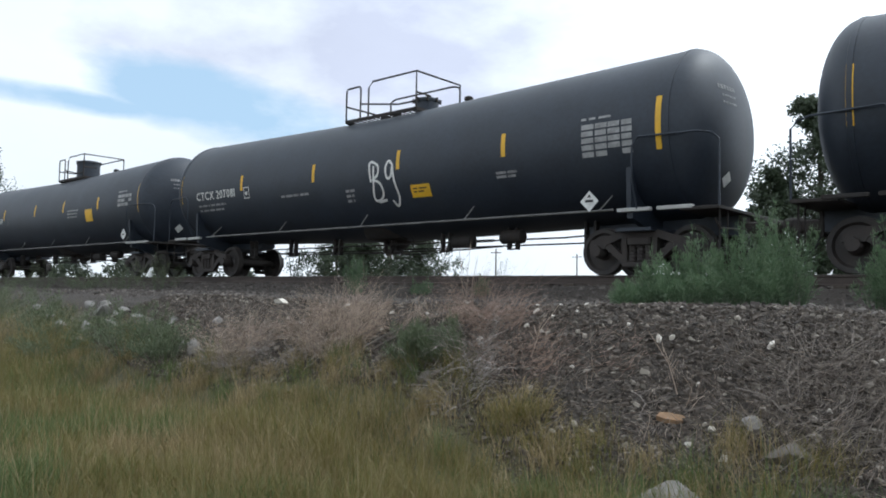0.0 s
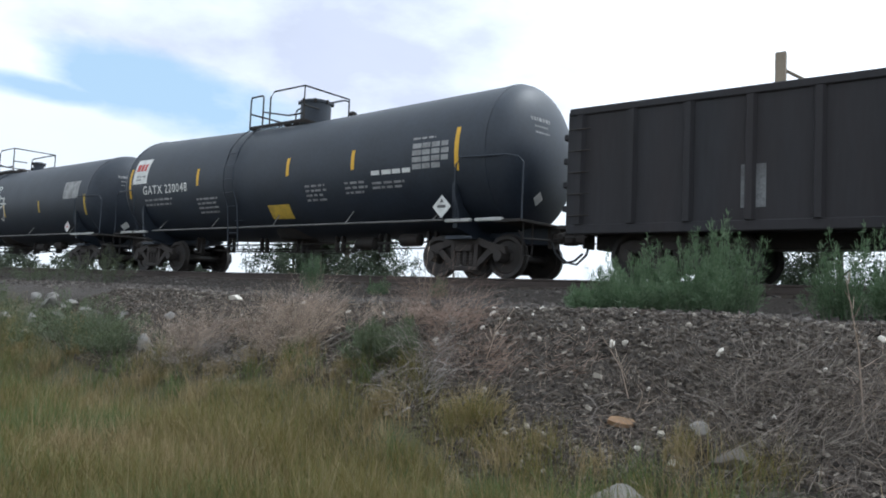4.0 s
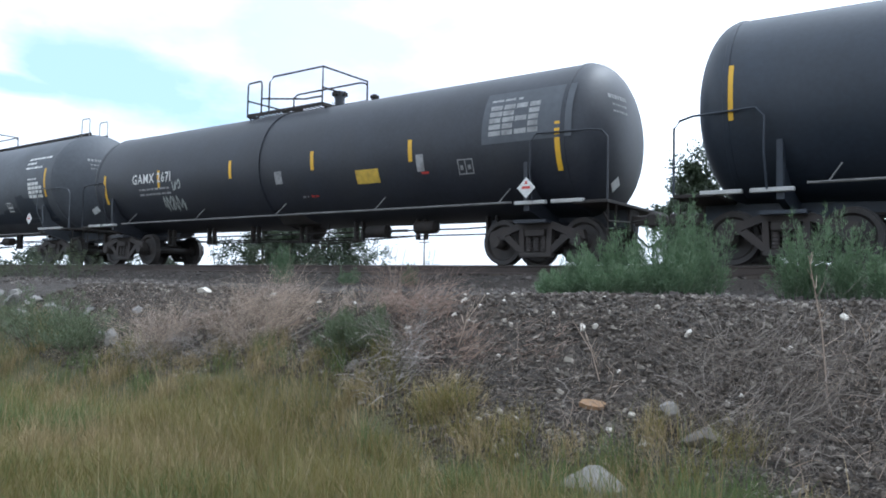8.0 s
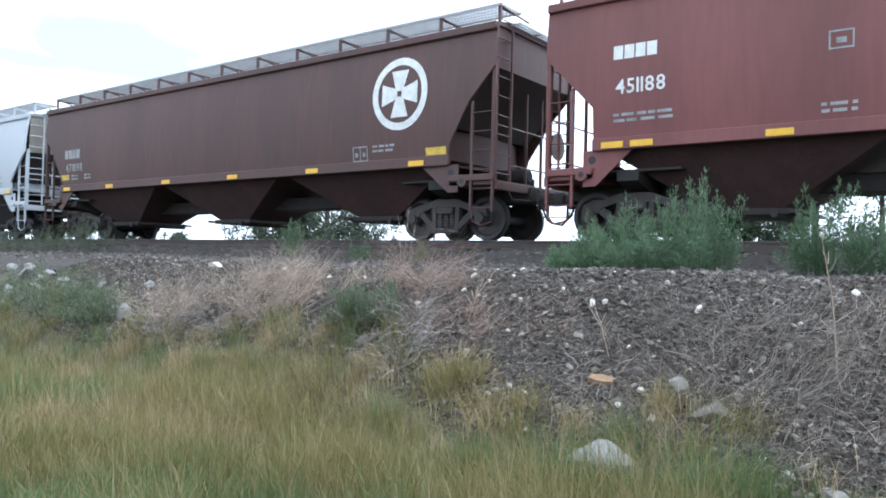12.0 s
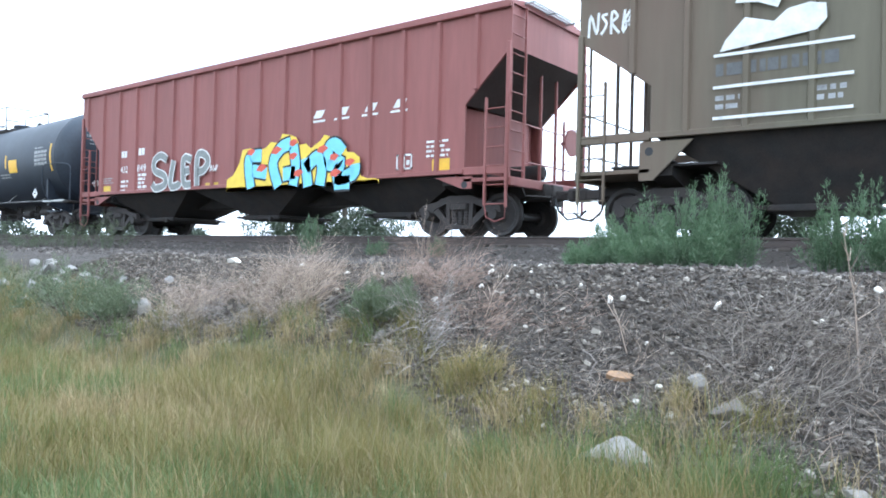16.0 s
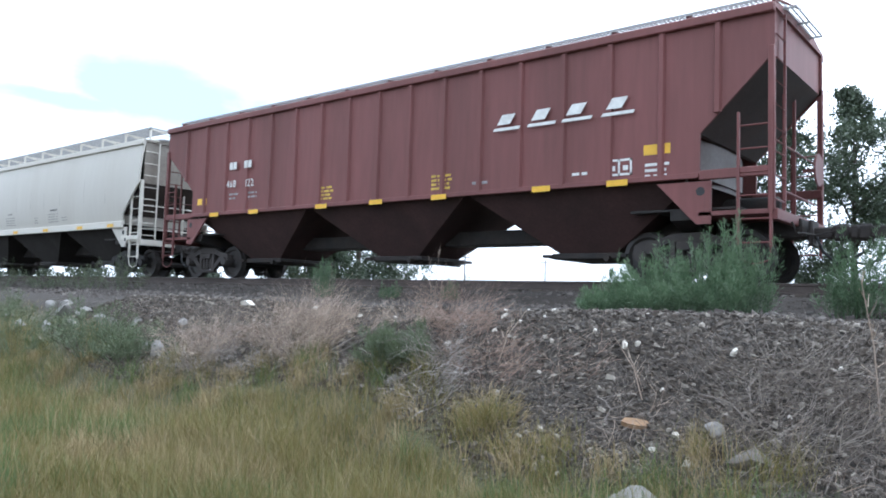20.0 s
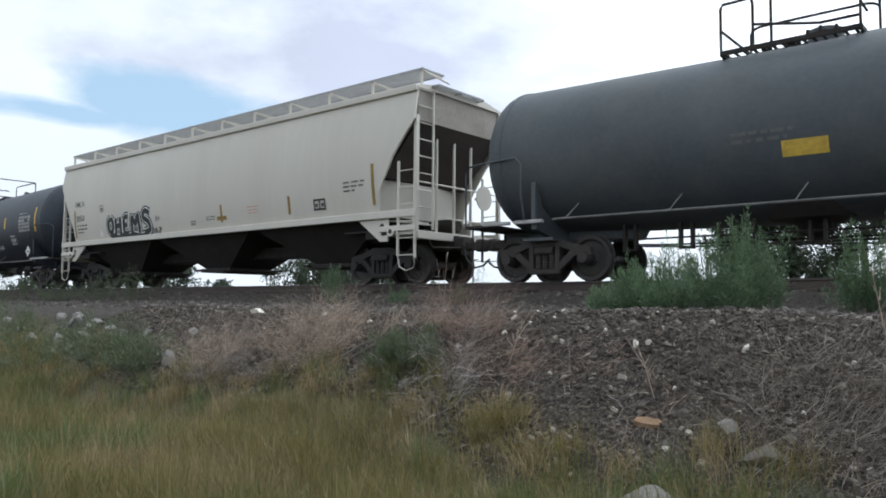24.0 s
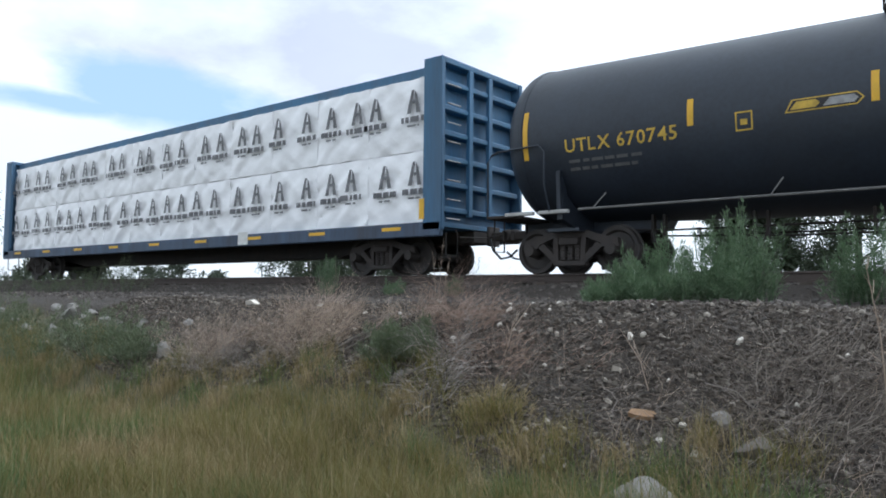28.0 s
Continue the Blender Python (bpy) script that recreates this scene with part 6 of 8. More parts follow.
def gondola_car(left, right):
    mid, h = (left + right) / 2, (right - left) / 2
    car = thing("gondola_car", "rusty black ribbed gondola car with pale graffiti", "railway car", pose(mid, 0, 0), "cars of the passing freight train")
    CARS.append((car, mid))
    w, z0, z1 = 1.5, 0.92, 3.08
    for y in (-1, 1):
        sh = part("side_wall", Shape().box(-h, h, y * w - .03, y * w + .03, z0, z1), gondola_paint, car, smooth=False)
        part("top_chord", Shape().box(-h, h, y * w - .07, y * w + .07, z1 - .04, z1 + .1, .02), gondola_paint, car)
        part("side_sill", Shape().box(-h, h, y * w - .08, y * w + .08, z0 - .1, z0 + .08, .02), gondola_paint, car)
        for k in range(20):
            x = -h + .25 + k * (2 * h - .5) / 19
            part("rib", Shape().prism([(x - .09, y * (w + .03)), (x - .05, y * (w + .13)), (x + .05, y * (w + .13)), (x + .09, y * (w + .03))], z0 + .08, z1 - .05, "z"), gondola_paint, sh, smooth=False)
    for m in (-1, 1):
        part("end_wall", Shape().box(m * h - .05, m * h + .05, -w, w, z0, z1 + .05, .01), gondola_paint, car)
        for k in range(4):
            part("end_rib", Shape().box(m * h - .02 if m < 0 else m * h + .03, m * h - .14 if m < 0 else m * h + .14, -w, w, 1.25 + k * .45, 1.37 + k * .45, .02) if m > 0 else Shape().box(m * h - .14, m * h - .03, -w, w, 1.25 + k * .45, 1.37 + k * .45, .02), gondola_paint, car)
        lad = Shape()
        for k in range(6):
            lad.tube([(m * (h - .05), -w - .16, .75 + k * .4), (m * (h - .5), -w - .16, .75 + k * .4)], .015, 4)
        part("side_ladder", lad, frame_steel, car)
        part("end_platform", Shape().box(m * (h + .15) - .2, m * (h + .15) + .2, -1.3, 1.3, .95, 1.02), frame_steel, car)
        coupler(car, m * (h + .25), m)
        bogie(car, m * (h - 1.9))
    part("floor", Shape().box(-h, h, -w, w, z0 - .02, z0 + .05), gondola_paint, car)
    part("center_sill", Shape().box(-h, h, -.33, .33, .62, .9, .02).prism([(-5.2, .9), (5.2, .9), (4.2, .62), (-4.2, .62)], -1.35, -1.25), frame_steel, car)
    for x, lean in ((-6.3, .0), (-4.3, .08), (.6, -.35), (3.5, .02)):
        part("load_stake", Shape().prism([(x, 3.0), (x + .16, 3.0), (x + .16 + lean, 3.72), (x + lean, 3.72)], -1.36, -1.28), raw_wood, car, "pale timber stake")
        part("load_rail", Shape().tube([(x + .1, -1.3, 3.45), (x + .7, .6, 3.3)], .03, 5), raw_wood, car)
    sd = Side(car, w=w + .13)
    flat = Side(car, w=w + .03)
    rnd = random.Random(3)
    for k in range(5):  # five faded rounded shapes, one to a panel
        x = -4.62 + k * 1.04
        for name, mat, g, e in (("spray_edge", lime_spray, 0, .005), ("spray_shape", tint_spray, .06, .008)):
            pts = [(.1, .98), (.8, .98), (.9, 1.15), (.86, 1.9), (.66, 2.12), (.3, 2.1), (.12, 1.85), (.06, 1.2)]
            mx, mz = .48, 1.55
            s = Shape().add([flat.put(x + mx + (a - mx) * (1 - g * 2), mz + (z - mz) * (1 - g), e) for a, z in pts], [tuple(range(8))])
            part(name, s, mat, car, "faded pale sprayed shape", smooth=False)
        flat.strokes("spray_line", gondola_paint, [[(.3, .1), (.25 + .1 * (k % 2), .6), (.5, .75 - .1 * (k % 3)), (.62, .3)]], x + .1, 1.05, .9, .07, .011, wide=.8)
    for k in range(4):
        x = 2.7 + k * .92
        s = Shape().add([flat.put(x + a, z, .006) for a, z in ((0, .97), (.84, .97), (.84, 1.3 + rnd.uniform(0, .4)), (.6, 1.72), (.3, 1.75 - rnd.uniform(0, .3)), (.0, 1.2 + rnd.uniform(0, .3)))], [tuple(range(6))])
        part("faded_spray", s, tint_spray, car, "faded pale sprayed patch", smooth=False)
    flat.strokes("spray_figure", tint_spray, [[(.2, 1.0), (.4, .9), (.45, .55), (.15, .5), (.2, .95)], [(.3, .5), (.2, .1), (.45, .2)]], 1.65, 1.2, 1.1, .1, .006)
    flat.patch("notice_plate", orange_decal, 9.0, 9.6, 1.3, 1.55, label="orange panel"), flat.frame_box(white_paint, 7.2, 7.85, 1.45, 1.85, t=.04)
    flat.patch("faded_spray", yellow_stencil, 7.1, 7.6, 1.1, 1.35), flat.patch("reflective_strip", yellow_stencil, 6.2, 6.3, 1.1, 1.55), flat.bars(grey_stencil, 6.4, 1.55, [.5, .5], .06, .12), flat.bars(grey_stencil, 8.3, 1.2, [.3, .5, .4], .06, .12)
    flat.patch("faded_spray", tint_spray, -6.9, -6.5, 1.2, 1.9)


def lumber_flat_car(left, right):
    mid, h = (left + right) / 2, (right - left) / 2
    car = thing("bulkhead_flat_car", "blue center-beam flat car loaded with wrapped lumber", "railway car", pose(mid, 0, 0), "cars of the passing freight train")
    CARS.append((car, mid))
    w = 1.5
    part("deck", Shape().box(-h, h, -w, w, 1.02, 1.12, .01), blue_paint, car)
    for y in (-1, 1):
        part("side_sill", Shape().box(-h, h, y * w - .06, y * w + .06, .82, 1.14, .02), blue_sill, car)
    part("center_sill", Shape().prism([(-h, 1.0), (h, 1.0), (h, .75), (h - 3, .72), (h - 4.5, .5), (-h + 4.5, .5), (-h + 3, .72), (-h, .75)], -.35, .35), frame_steel, car)
    part("center_beam_web", Shape().box(-h + .5, h - .5, -.06, .06, 1.12, 4.5), blue_paint, car)
    part("top_chord", Shape().box(-h + .3, h - .3, -.4, .4, 4.48, 4.72, .03).box(-h + .3, h - .3, -1.25, -1.12, 4.46, 4.68, .02).box(-h + .3, h - .3, 1.12, 1.25, 4.46, 4.68, .02), blue_paint, car)
    s = Shape()
    for k in range(14):
        x = -h + 1.2 + k * (2 * h - 2.4) / 13
        s.box(x - .06, x + .06, -1.2, 1.2, 4.52, 4.6)
    part("top_cross_arms", s, blue_paint, car)
    for m in (-1, 1):
        bh = part("bulkhead", Shape().box(m * (h - .28) - .04, m * (h - .28) + .04, -w, w, 1.0, 4.7), blue_paint, car, "ribbed blue steel bulkhead", smooth=False)
        for y in (-1, 1):
            part("bulkhead_post", Shape().box(m * (h - .24) - .27, m * (h - .24) + .27, y * w - .06, y * w + .06, .95, 4.75, .02), blue_paint, bh)
        part("bulkhead_cap", Shape().box(m * (h - .2) - .2, m * (h - .2) + .2, -w + .07, w - .07, 4.62, 4.76, .02), blue_paint, bh)
        for k in range(6):
            z = 1.35 + k * .56
            part("bulkhead_rib", Shape().box(m * (h - .12) - .14, m * (h - .12) + .1, -w + .07, w - .07, z, z + .12, .02), blue_paint, bh)
        for y in (-.5, .25):
            part("bulkhead_stiffener", Shape().box(m * (h - .03) - .05, m * (h - .03) + .05, y - .07, y + .07, 1.3, 4.62, .01), blue_paint, bh)
        lad = Shape()
        for k in range(8):
            lad.tube([(m * (h + .06), -w + .1, 1.2 + k * .42), (m * (h + .06), -w + .55, 1.2 + k * .42)], .015, 4)
        part("end_ladder", lad, pale_steel, bh)
        part("end_step", Shape().tube([(m * h, -1.35, .9), (m * h, -1.35, .4), (m * h, -.95, .4), (m * h, -.95, .9)], .02, 5), frame_steel, car)
        coupler(car, m * (h + .2), m)
        bogie(car, m * (h - 2.2))
    sd = Side(car, w=w + .06)
    for k in range(9):
        x = -h + 1.2 + k * (2 * h - 2.4) / 8
        sd.patch("reflective_strip", yellow_tape, x - .3, x + .3, .98, 1.06)
    sd.patch("placard_board", white_paint, 4.4, 4.85, .86, 1.2, label="white routing card board")
    Side(car, w=w + .065).patch("reflective_strip", yellow_tape, h - .35, h - .2, 1.2, 1.65)
    # wrapped packs in two tiers on each side of the beam; they ride on the car
    n = 12
    step = (2 * h - 1.1) / n
    rnd = random.Random(12)
    for tier, (za, zb) in enumerate(((1.13, 2.745), (2.765, 4.42))):
        for k in range(n):
            for y in (-1, 1):
                x0 = -h + .55 + k * step
                xm, hx = x0 + step / 2, step / 2 - .006
                pk = thing("lumber_pack", "lumber pack in white printed plastic wrap", "lumber", pose(mid + xm, 0, 0), "wrapped lumber packs on the flat car")
                CARS.append((pk, mid + xm))
                s = Shape()  # wrap with sagging, puckered face
                nx, nz = (22, 15) if y < 0 else (8, 6)
                ph = rnd.uniform(0, 6.28)
                ya, yb = y * .12, y * 1.40
                v = []
                for j in range(nz + 1):
                    for i in range(nx + 1):
                        u, q = i / nx, j / nz
                        edge = min(u, 1 - u, q, 1 - q) * 6
                        d = -.03 * max(0, 1 - edge) + .012 * math.sin(9 * u + 4 * q + k * 2 + tier) * min(edge, 1) + .011 * math.sin(17 * u - 11 * q + ph) + .035 * max(0.0, math.sin(11 * u * (1 if k % 2 else -1) + 13 * q + ph)) ** 5 - .03 * max(0.0, math.sin(6 * u - 15 * q + 2 * ph)) ** 7 + rnd.uniform(-.008, .008)
                        v.append((-hx + 2 * hx * u, yb + y * d, za + (zb - za) * q))
                base = len(v)
                v += [(-hx, ya, za), (hx, ya, za), (hx, ya, zb), (-hx, ya, zb)]
                f = [(j * (nx + 1) + i, j * (nx + 1) + i + 1, (j + 1) * (nx + 1) + i + 1, (j + 1) * (nx + 1) + i) for j in range(nz) for i in range(nx)]
                f += [tuple(range(nx + 1)) + (base + 1, base), tuple((nz) * (nx + 1) + i for i in range(nx + 1)) + (base + 2, base + 3),
                      tuple(j * (nx + 1) for j in range(nz + 1)) + (base + 3, base), tuple(j * (nx + 1) + nx for j in range(nz + 1)) + (base + 2, base + 1), (base, base + 1, base + 2, base + 3)]
                part("wrap", s.add(v, f), wrap_white, pk)
                if y < 0:
                    face = Side(pk, w=1.47)
                    for c in range(2):
                        cx = -hx * .5 + c * hx + rnd.uniform(-.2, .2)
                        zz = za + .56 + rnd.uniform(-.03, .03)
                        q = Shape()
                        for pts in (((-.16, .28), (-.06, .28), (.02, .72), (-.04, .72)), ((.03, .72), (.09, .62), (.17, .28), (.07, .28)), ((-.02, .46), (.05, .46), (.05, .52), (-.02, .52))):
                            q.add([face.put(cx + 1.25 * a, zz - .06 + 1.2 * b) for a, b in pts], [(0, 1, 2, 3)])
                        part("wrap_emblem", q, wrap_ink, pk, smooth=False)
                        face.bars(wrap_ink, cx - .37, zz + .07, [.74], .13, name="wrap_print")
                        face.bars(wrap_ink, cx - .18, zz - .03, [.36], .04, name="wrap_print")


brand_free_cars()


# ---- ground: one sheet, flat field, bank, track bed, field beyond ----
PROFILE_D = (-3000, 3.9, 4.6, 6.6, 7.2, 11.2, 12.3, 15.8, 17.2, 30, 3000)
PROFILE_Z = (-1.95, -1.95, -1.8, -0.72, -0.57, -0.5, -0.24, -0.24, -0.75, -0.9, -0.9)


def lumps(x, y, scale, seed):
    """Smooth value noise in -1..1 for arrays."""
    x, y = np.asarray(x) / scale, np.asarray(y) / scale
    xi, yi = np.floor(x), np.floor(y)
    u, v = x - xi, y - yi
    u, v = u * u * (3 - 2 * u), v * v * (3 - 2 * v)

    def h(a, b):
        q = np.sin(a * 127.1 + b * 311.7 + seed * 74.7) * 43758.5453
        return (q - np.floor(q)) * 2 - 1
    return (h(xi, yi) * (1 - u) + h(xi + 1, yi) * u) * (1 - v) + (h(xi, yi + 1) * (1 - u) + h(xi + 1, yi + 1) * u) * v


def ground_z(x, y):
    d = np.asarray(y) + 14.05
    z = np.interp(d, PROFILE_D, PROFILE_Z)
    near = np.clip(1 - np.abs(d - 6) / 40, 0, 1)
    soft = np.where((d > 10.5) & (d < 17), 0.25, 1.0) * near
    return z + soft * (0.05 * lumps(x, y, 1.7, 1) + 0.025 * lumps(x, y, 0.5, 2))


def grass_edge(x):
    """The line (in y) up to which the grass grows from the field side."""
    return np.interp(x, (-30, -15.5, -9.6, -8.0, -6.6, -5.2, -4.1, -3.3, -2.6, -2.0, -1.4, -1.1, -0.7, 4), (-6.6, -7.6, -8.7, -8.7, -8.3, -8.4, -8.75, -9.05, -9.0, -8.95, -8.95, -9.2, -9.5, -9.6))


def ground_material():
    m = bpy.data.materials.new("gravel_and_soil")
    m.use_nodes = True
    nt = m.node_tree
    N, L = nt.nodes.new, nt.links.new
    b = nt.nodes["Principled BSDF"]
    b.inputs["Roughness"].default_value = 0.95
    tc, att = N("ShaderNodeTexCoord"), N("ShaderNodeAttribute")
    att.attribute_name = "turf"
    vor, no, fine = N("ShaderNodeTexVoronoi"), N("ShaderNodeTexNoise"), N("ShaderNodeTexNoise")
    vor.inputs["Scale"].default_value = 42.0
    no.inputs["Scale"].default_value, no.inputs["Detail"].default_value = 1.1, 8.0
    fine.inputs["Scale"].default_value, fine.inputs["Detail"].default_value = 30.0, 6.0
    for n in (vor, no, fine):
        L(tc.outputs["Object"], n.inputs["Vector"])
    stone, soil, m1, m2 = N("ShaderNodeValToRGB"), N("ShaderNodeValToRGB"), N("ShaderNodeMix"), N("ShaderNodeMix")
    for rp, a, c in ((stone, (0.019, 0.0155, 0.0128, 1), (0.069, 0.056, 0.0455, 1)), (soil, (0.0235, 0.0185, 0.0145, 1), (0.058, 0.045, 0.0355, 1))):
        rp.color_ramp.elements[0].color, rp.color_ramp.elements[1].color = a, c
    sep = N("ShaderNodeSeparateColor")
    L(vor.outputs["Color"], sep.inputs[0]), L(sep.outputs[0], stone.inputs["Fac"]), L(fine.outputs["Fac"], soil.inputs["Fac"])
    m1.data_type = m2.data_type = "RGBA"
    mr = N("ShaderNodeMapRange")
    mr.inputs["From Min"].default_value, mr.inputs["From Max"].default_value = 0.4, 0.65
    L(no.outputs["Fac"], mr.inputs["Value"]), L(mr.outputs["Result"], m1.inputs["Factor"])
    L(stone.outputs[0], m1.inputs["A"]), L(soil.outputs[0], m1.inputs["B"])
    L(att.outputs["Fac"], m2.inputs["Factor"]), L(m1.outputs["Result"], m2.inputs["A"])
    turf = N("ShaderNodeValToRGB")
    turf.color_ramp.elements[0].color, turf.color_ramp.elements[1].color = (0.04, 0.04, 0.02, 1), (0.11, 0.10, 0.05, 1)
    L(fine.outputs["Fac"], turf.inputs["Fac"]), L(turf.outputs[0], m2.inputs["B"])
    L(m2.outputs["Result"], b.inputs["Base Color"])
    bump = N("ShaderNodeBump")
    bump.inputs["Strength"].default_value, bump.inputs["Distance"].default_value = 0.8, 0.03
    L(vor.outputs["Distance"], bump.inputs["Height"]), L(bump.outputs[0], b.inputs["Normal"])
    return m


def build_ground():
    gx = np.concatenate([-np.geomspace(3000, 46, 24), np.arange(-45, 6, 0.14), np.geomspace(6.1, 3000, 26)])
    gy = np.concatenate([-np.geomspace(3000, 22.5, 20), np.arange(-22, -1.6, 0.13), np.arange(-1.5, 4, 0.5), np.geomspace(4.2, 3000, 30)])
    X, Y = np.meshgrid(gx, gy, indexing="ij")
    Z = ground_z(X, Y)
    v = np.stack([X, Y, Z], -1).reshape(-1, 3)
    nx, ny = len(gx), len(gy)
    i, j = np.meshgrid(np.arange(nx - 1), np.arange(ny - 1), indexing="ij")
    a = (i * ny + j).ravel()
    f = np.stack([a, a + ny, a + ny + 1, a + 1], -1)
    me = bpy.data.meshes.new("ground")
    me.from_pydata(v.tolist(), [], f.tolist())
    edge = grass_edge(v[:, 0]) + 0.25 * lumps(v[:, 0], v[:, 1], 0.9, 7)
    turf = np.clip((edge - v[:, 1]) / 0.5 + 0.3, 0, 1) + ((v[:, 1] > 6) * 0.9)
    at = me.attributes.new("turf", "FLOAT", "POINT")
    at.data.foreach_set("value", np.clip(turf, 0, 1).astype(np.float32))
    me.polygons.foreach_set("use_smooth", [True] * len(me.polygons))
    me.materials.append(ground_material())
    tagged(new("ground", me), "gravel bank rising from a grassy field to the track", "ground", kind="structure")


build_ground()


def scatter(name, label, category, mats, base_v, base_f, at, size, seed, squash=(0.6, 1.0), kind="stuff", bury=0.25):
    """Many loose copies of small solids in one mesh. at: (n, 3) places; size: (n,)."""
    rng = np.random.default_rng(seed)
    n, k = len(at), len(base_v[0])
    pick = rng.integers(0, len(base_v), n)
    bv = np.array(base_v)[pick]  # n, k, 3
    a = rng.uniform(0, 2 * np.pi, n)
    c, s = np.cos(a), np.sin(a)
    rot = np.zeros((n, 3, 3))
    rot[:, 0, 0], rot[:, 0, 1], rot[:, 1, 0], rot[:, 1, 1], rot[:, 2, 2] = c, -s, s, c, rng.uniform(*squash, n)
    v = np.einsum("nij,nkj->nki", rot, bv) * size[:, None, None] + at[:, None, :] + np.array([0, 0, 1.0]) * (size[:, None, None] * (0.5 - bury))
    f = (np.array(base_f)[None] + (np.arange(n) * k)[:, None, None]).reshape(-1, len(base_f[0]))
    me = bpy.data.meshes.new(name)
    me.from_pydata(v.reshape(-1, 3).tolist(), [], f.tolist())
    me.materials.append(mats)
    return tagged(new(name, me), label, category, kind=kind)


def chip_bases(count=14, seed=4):
    """Sharp-edged chips of crushed stone: skewed boxes."""
    rng = np.random.default_rng(seed)
    cube = np.array([(x, y, z) for z in (-.5, .5) for y in (-.5, .5) for x in (-.5, .5)])
    faces = [(0, 2, 3, 1), (4, 5, 7, 6), (0, 1, 5, 4), (2, 6, 7, 3), (0, 4, 6, 2), (1, 3, 7, 5)]
    out = []
    for _ in range(count):
        v = cube * rng.uniform((.8, .5, .3), (1.5, 1.0, .8)) + rng.uniform(-.2, .2, (8, 3))
        v[4:, :2] *= rng.uniform(.45, .95)
        a, c = rng.uniform(-.5, .5), rng.uniform(-.4, .4)
        v[:, 2] += a * v[:, 0] + c * v[:, 1]
        out.append(v)
    return out, faces


PEB, PEB_F = chip_bases()
gravel_mat = leaf_material("mixed_gravel", [(0.02544, 0.021, 0.0171), (0.06572, 0.053, 0.0414), (0.03816, 0.03, 0.0243), (0.1113, 0.093, 0.0756), (0.04982, 0.039, 0.0306), (0.0848, 0.067, 0.0522), (0.0318, 0.026, 0.0216), (0.1378, 0.115, 0.0936), (0.05512, 0.044, 0.0351), (0.318, 0.285, 0.2385)], 0.9, 0.0)
ballast_mat = leaf_material("dusty_ballast", [(0.05, 0.044, 0.040), (0.11, 0.096, 0.085), (0.075, 0.064, 0.056), (0.16, 0.142, 0.128)], 0.9, 0.0)


def build_gravel():
    rng = np.random.default_rng(21)
    n = 80000
    x, y = 1.2 - 14.2 * rng.random(n) ** 1.35, rng.uniform(-9.7, -6.2, n)
    keep = y > grass_edge(x) - 0.35
    x, y = x[keep], y[keep]
    size = 0.012 + 0.04 * rng.random(len(x)) ** 5
    scatter("bank_gravel", "loose brown-grey gravel on the bank", "gravel", gravel_mat, PEB, PEB_F, np.stack([x, y, ground_z(x, y)], -1), size, 5)
    n = 9000
    x, y = -36 + 38 * rng.random(n), rng.uniform(-6.8, -1.9, n)
    size = 0.025 + 0.05 * rng.random(n) ** 2
    scatter("track_ballast", "dusty crushed stone along the track", "ballast", ballast_mat, PEB, PEB_F, np.stack([x, y, ground_z(x, y)], -1), size, 6)
    n = 2600
    x, y = -34 + 36 * rng.random(n), rng.uniform(-1.7, -0.2, n)
    scatter("track_ballast", "dusty crushed stone between the rails", "ballast", ballast_mat, PEB, PEB_F, np.stack([x, y, ground_z(x, y)], -1), 0.03 + 0.04 * rng.random(n), 7)


build_gravel()


# ---- track ----
def build_track():
    track = thing("railway_track", "rusty steel rails on dark wooden ties", "railway track", pose(0, 0, 0), kind="structure")
    prof = [(-.075, -.18), (.075, -.18), (.075, -.165), (.012, -.145), (.012, -.045), (.036, -.035), (.036, -.006), (.028, 0.0), (-.028, 0.0), (-.036, -.006), (-.036, -.035), (-.012, -.045), (-.012, -.145), (-.075, -.165)]
    for y in (-.755, .755):
        r = part("rail", Shape().prism([(a + y, b) for a, b in prof], -470, 470, "x"), rail_rust, track, smooth=False)
        part("rail_head_shine", Shape().box(-470, 470, y - .026, y + .026, .0005, .002), tread_steel, r, smooth=False)
    tie = Shape().box(-.115, .115, -1.3, 1.3, -.36, -.18, .012).mesh("tie", tie_wood, False)
    rnd = random.Random(9)
    for k in range(150):
        part("tie", tie, tie_wood, track, at=pose(-70 + k * .53, rnd.uniform(-.04, .04), 0, 0, 0, rnd.uniform(-1, 1)))


build_track()


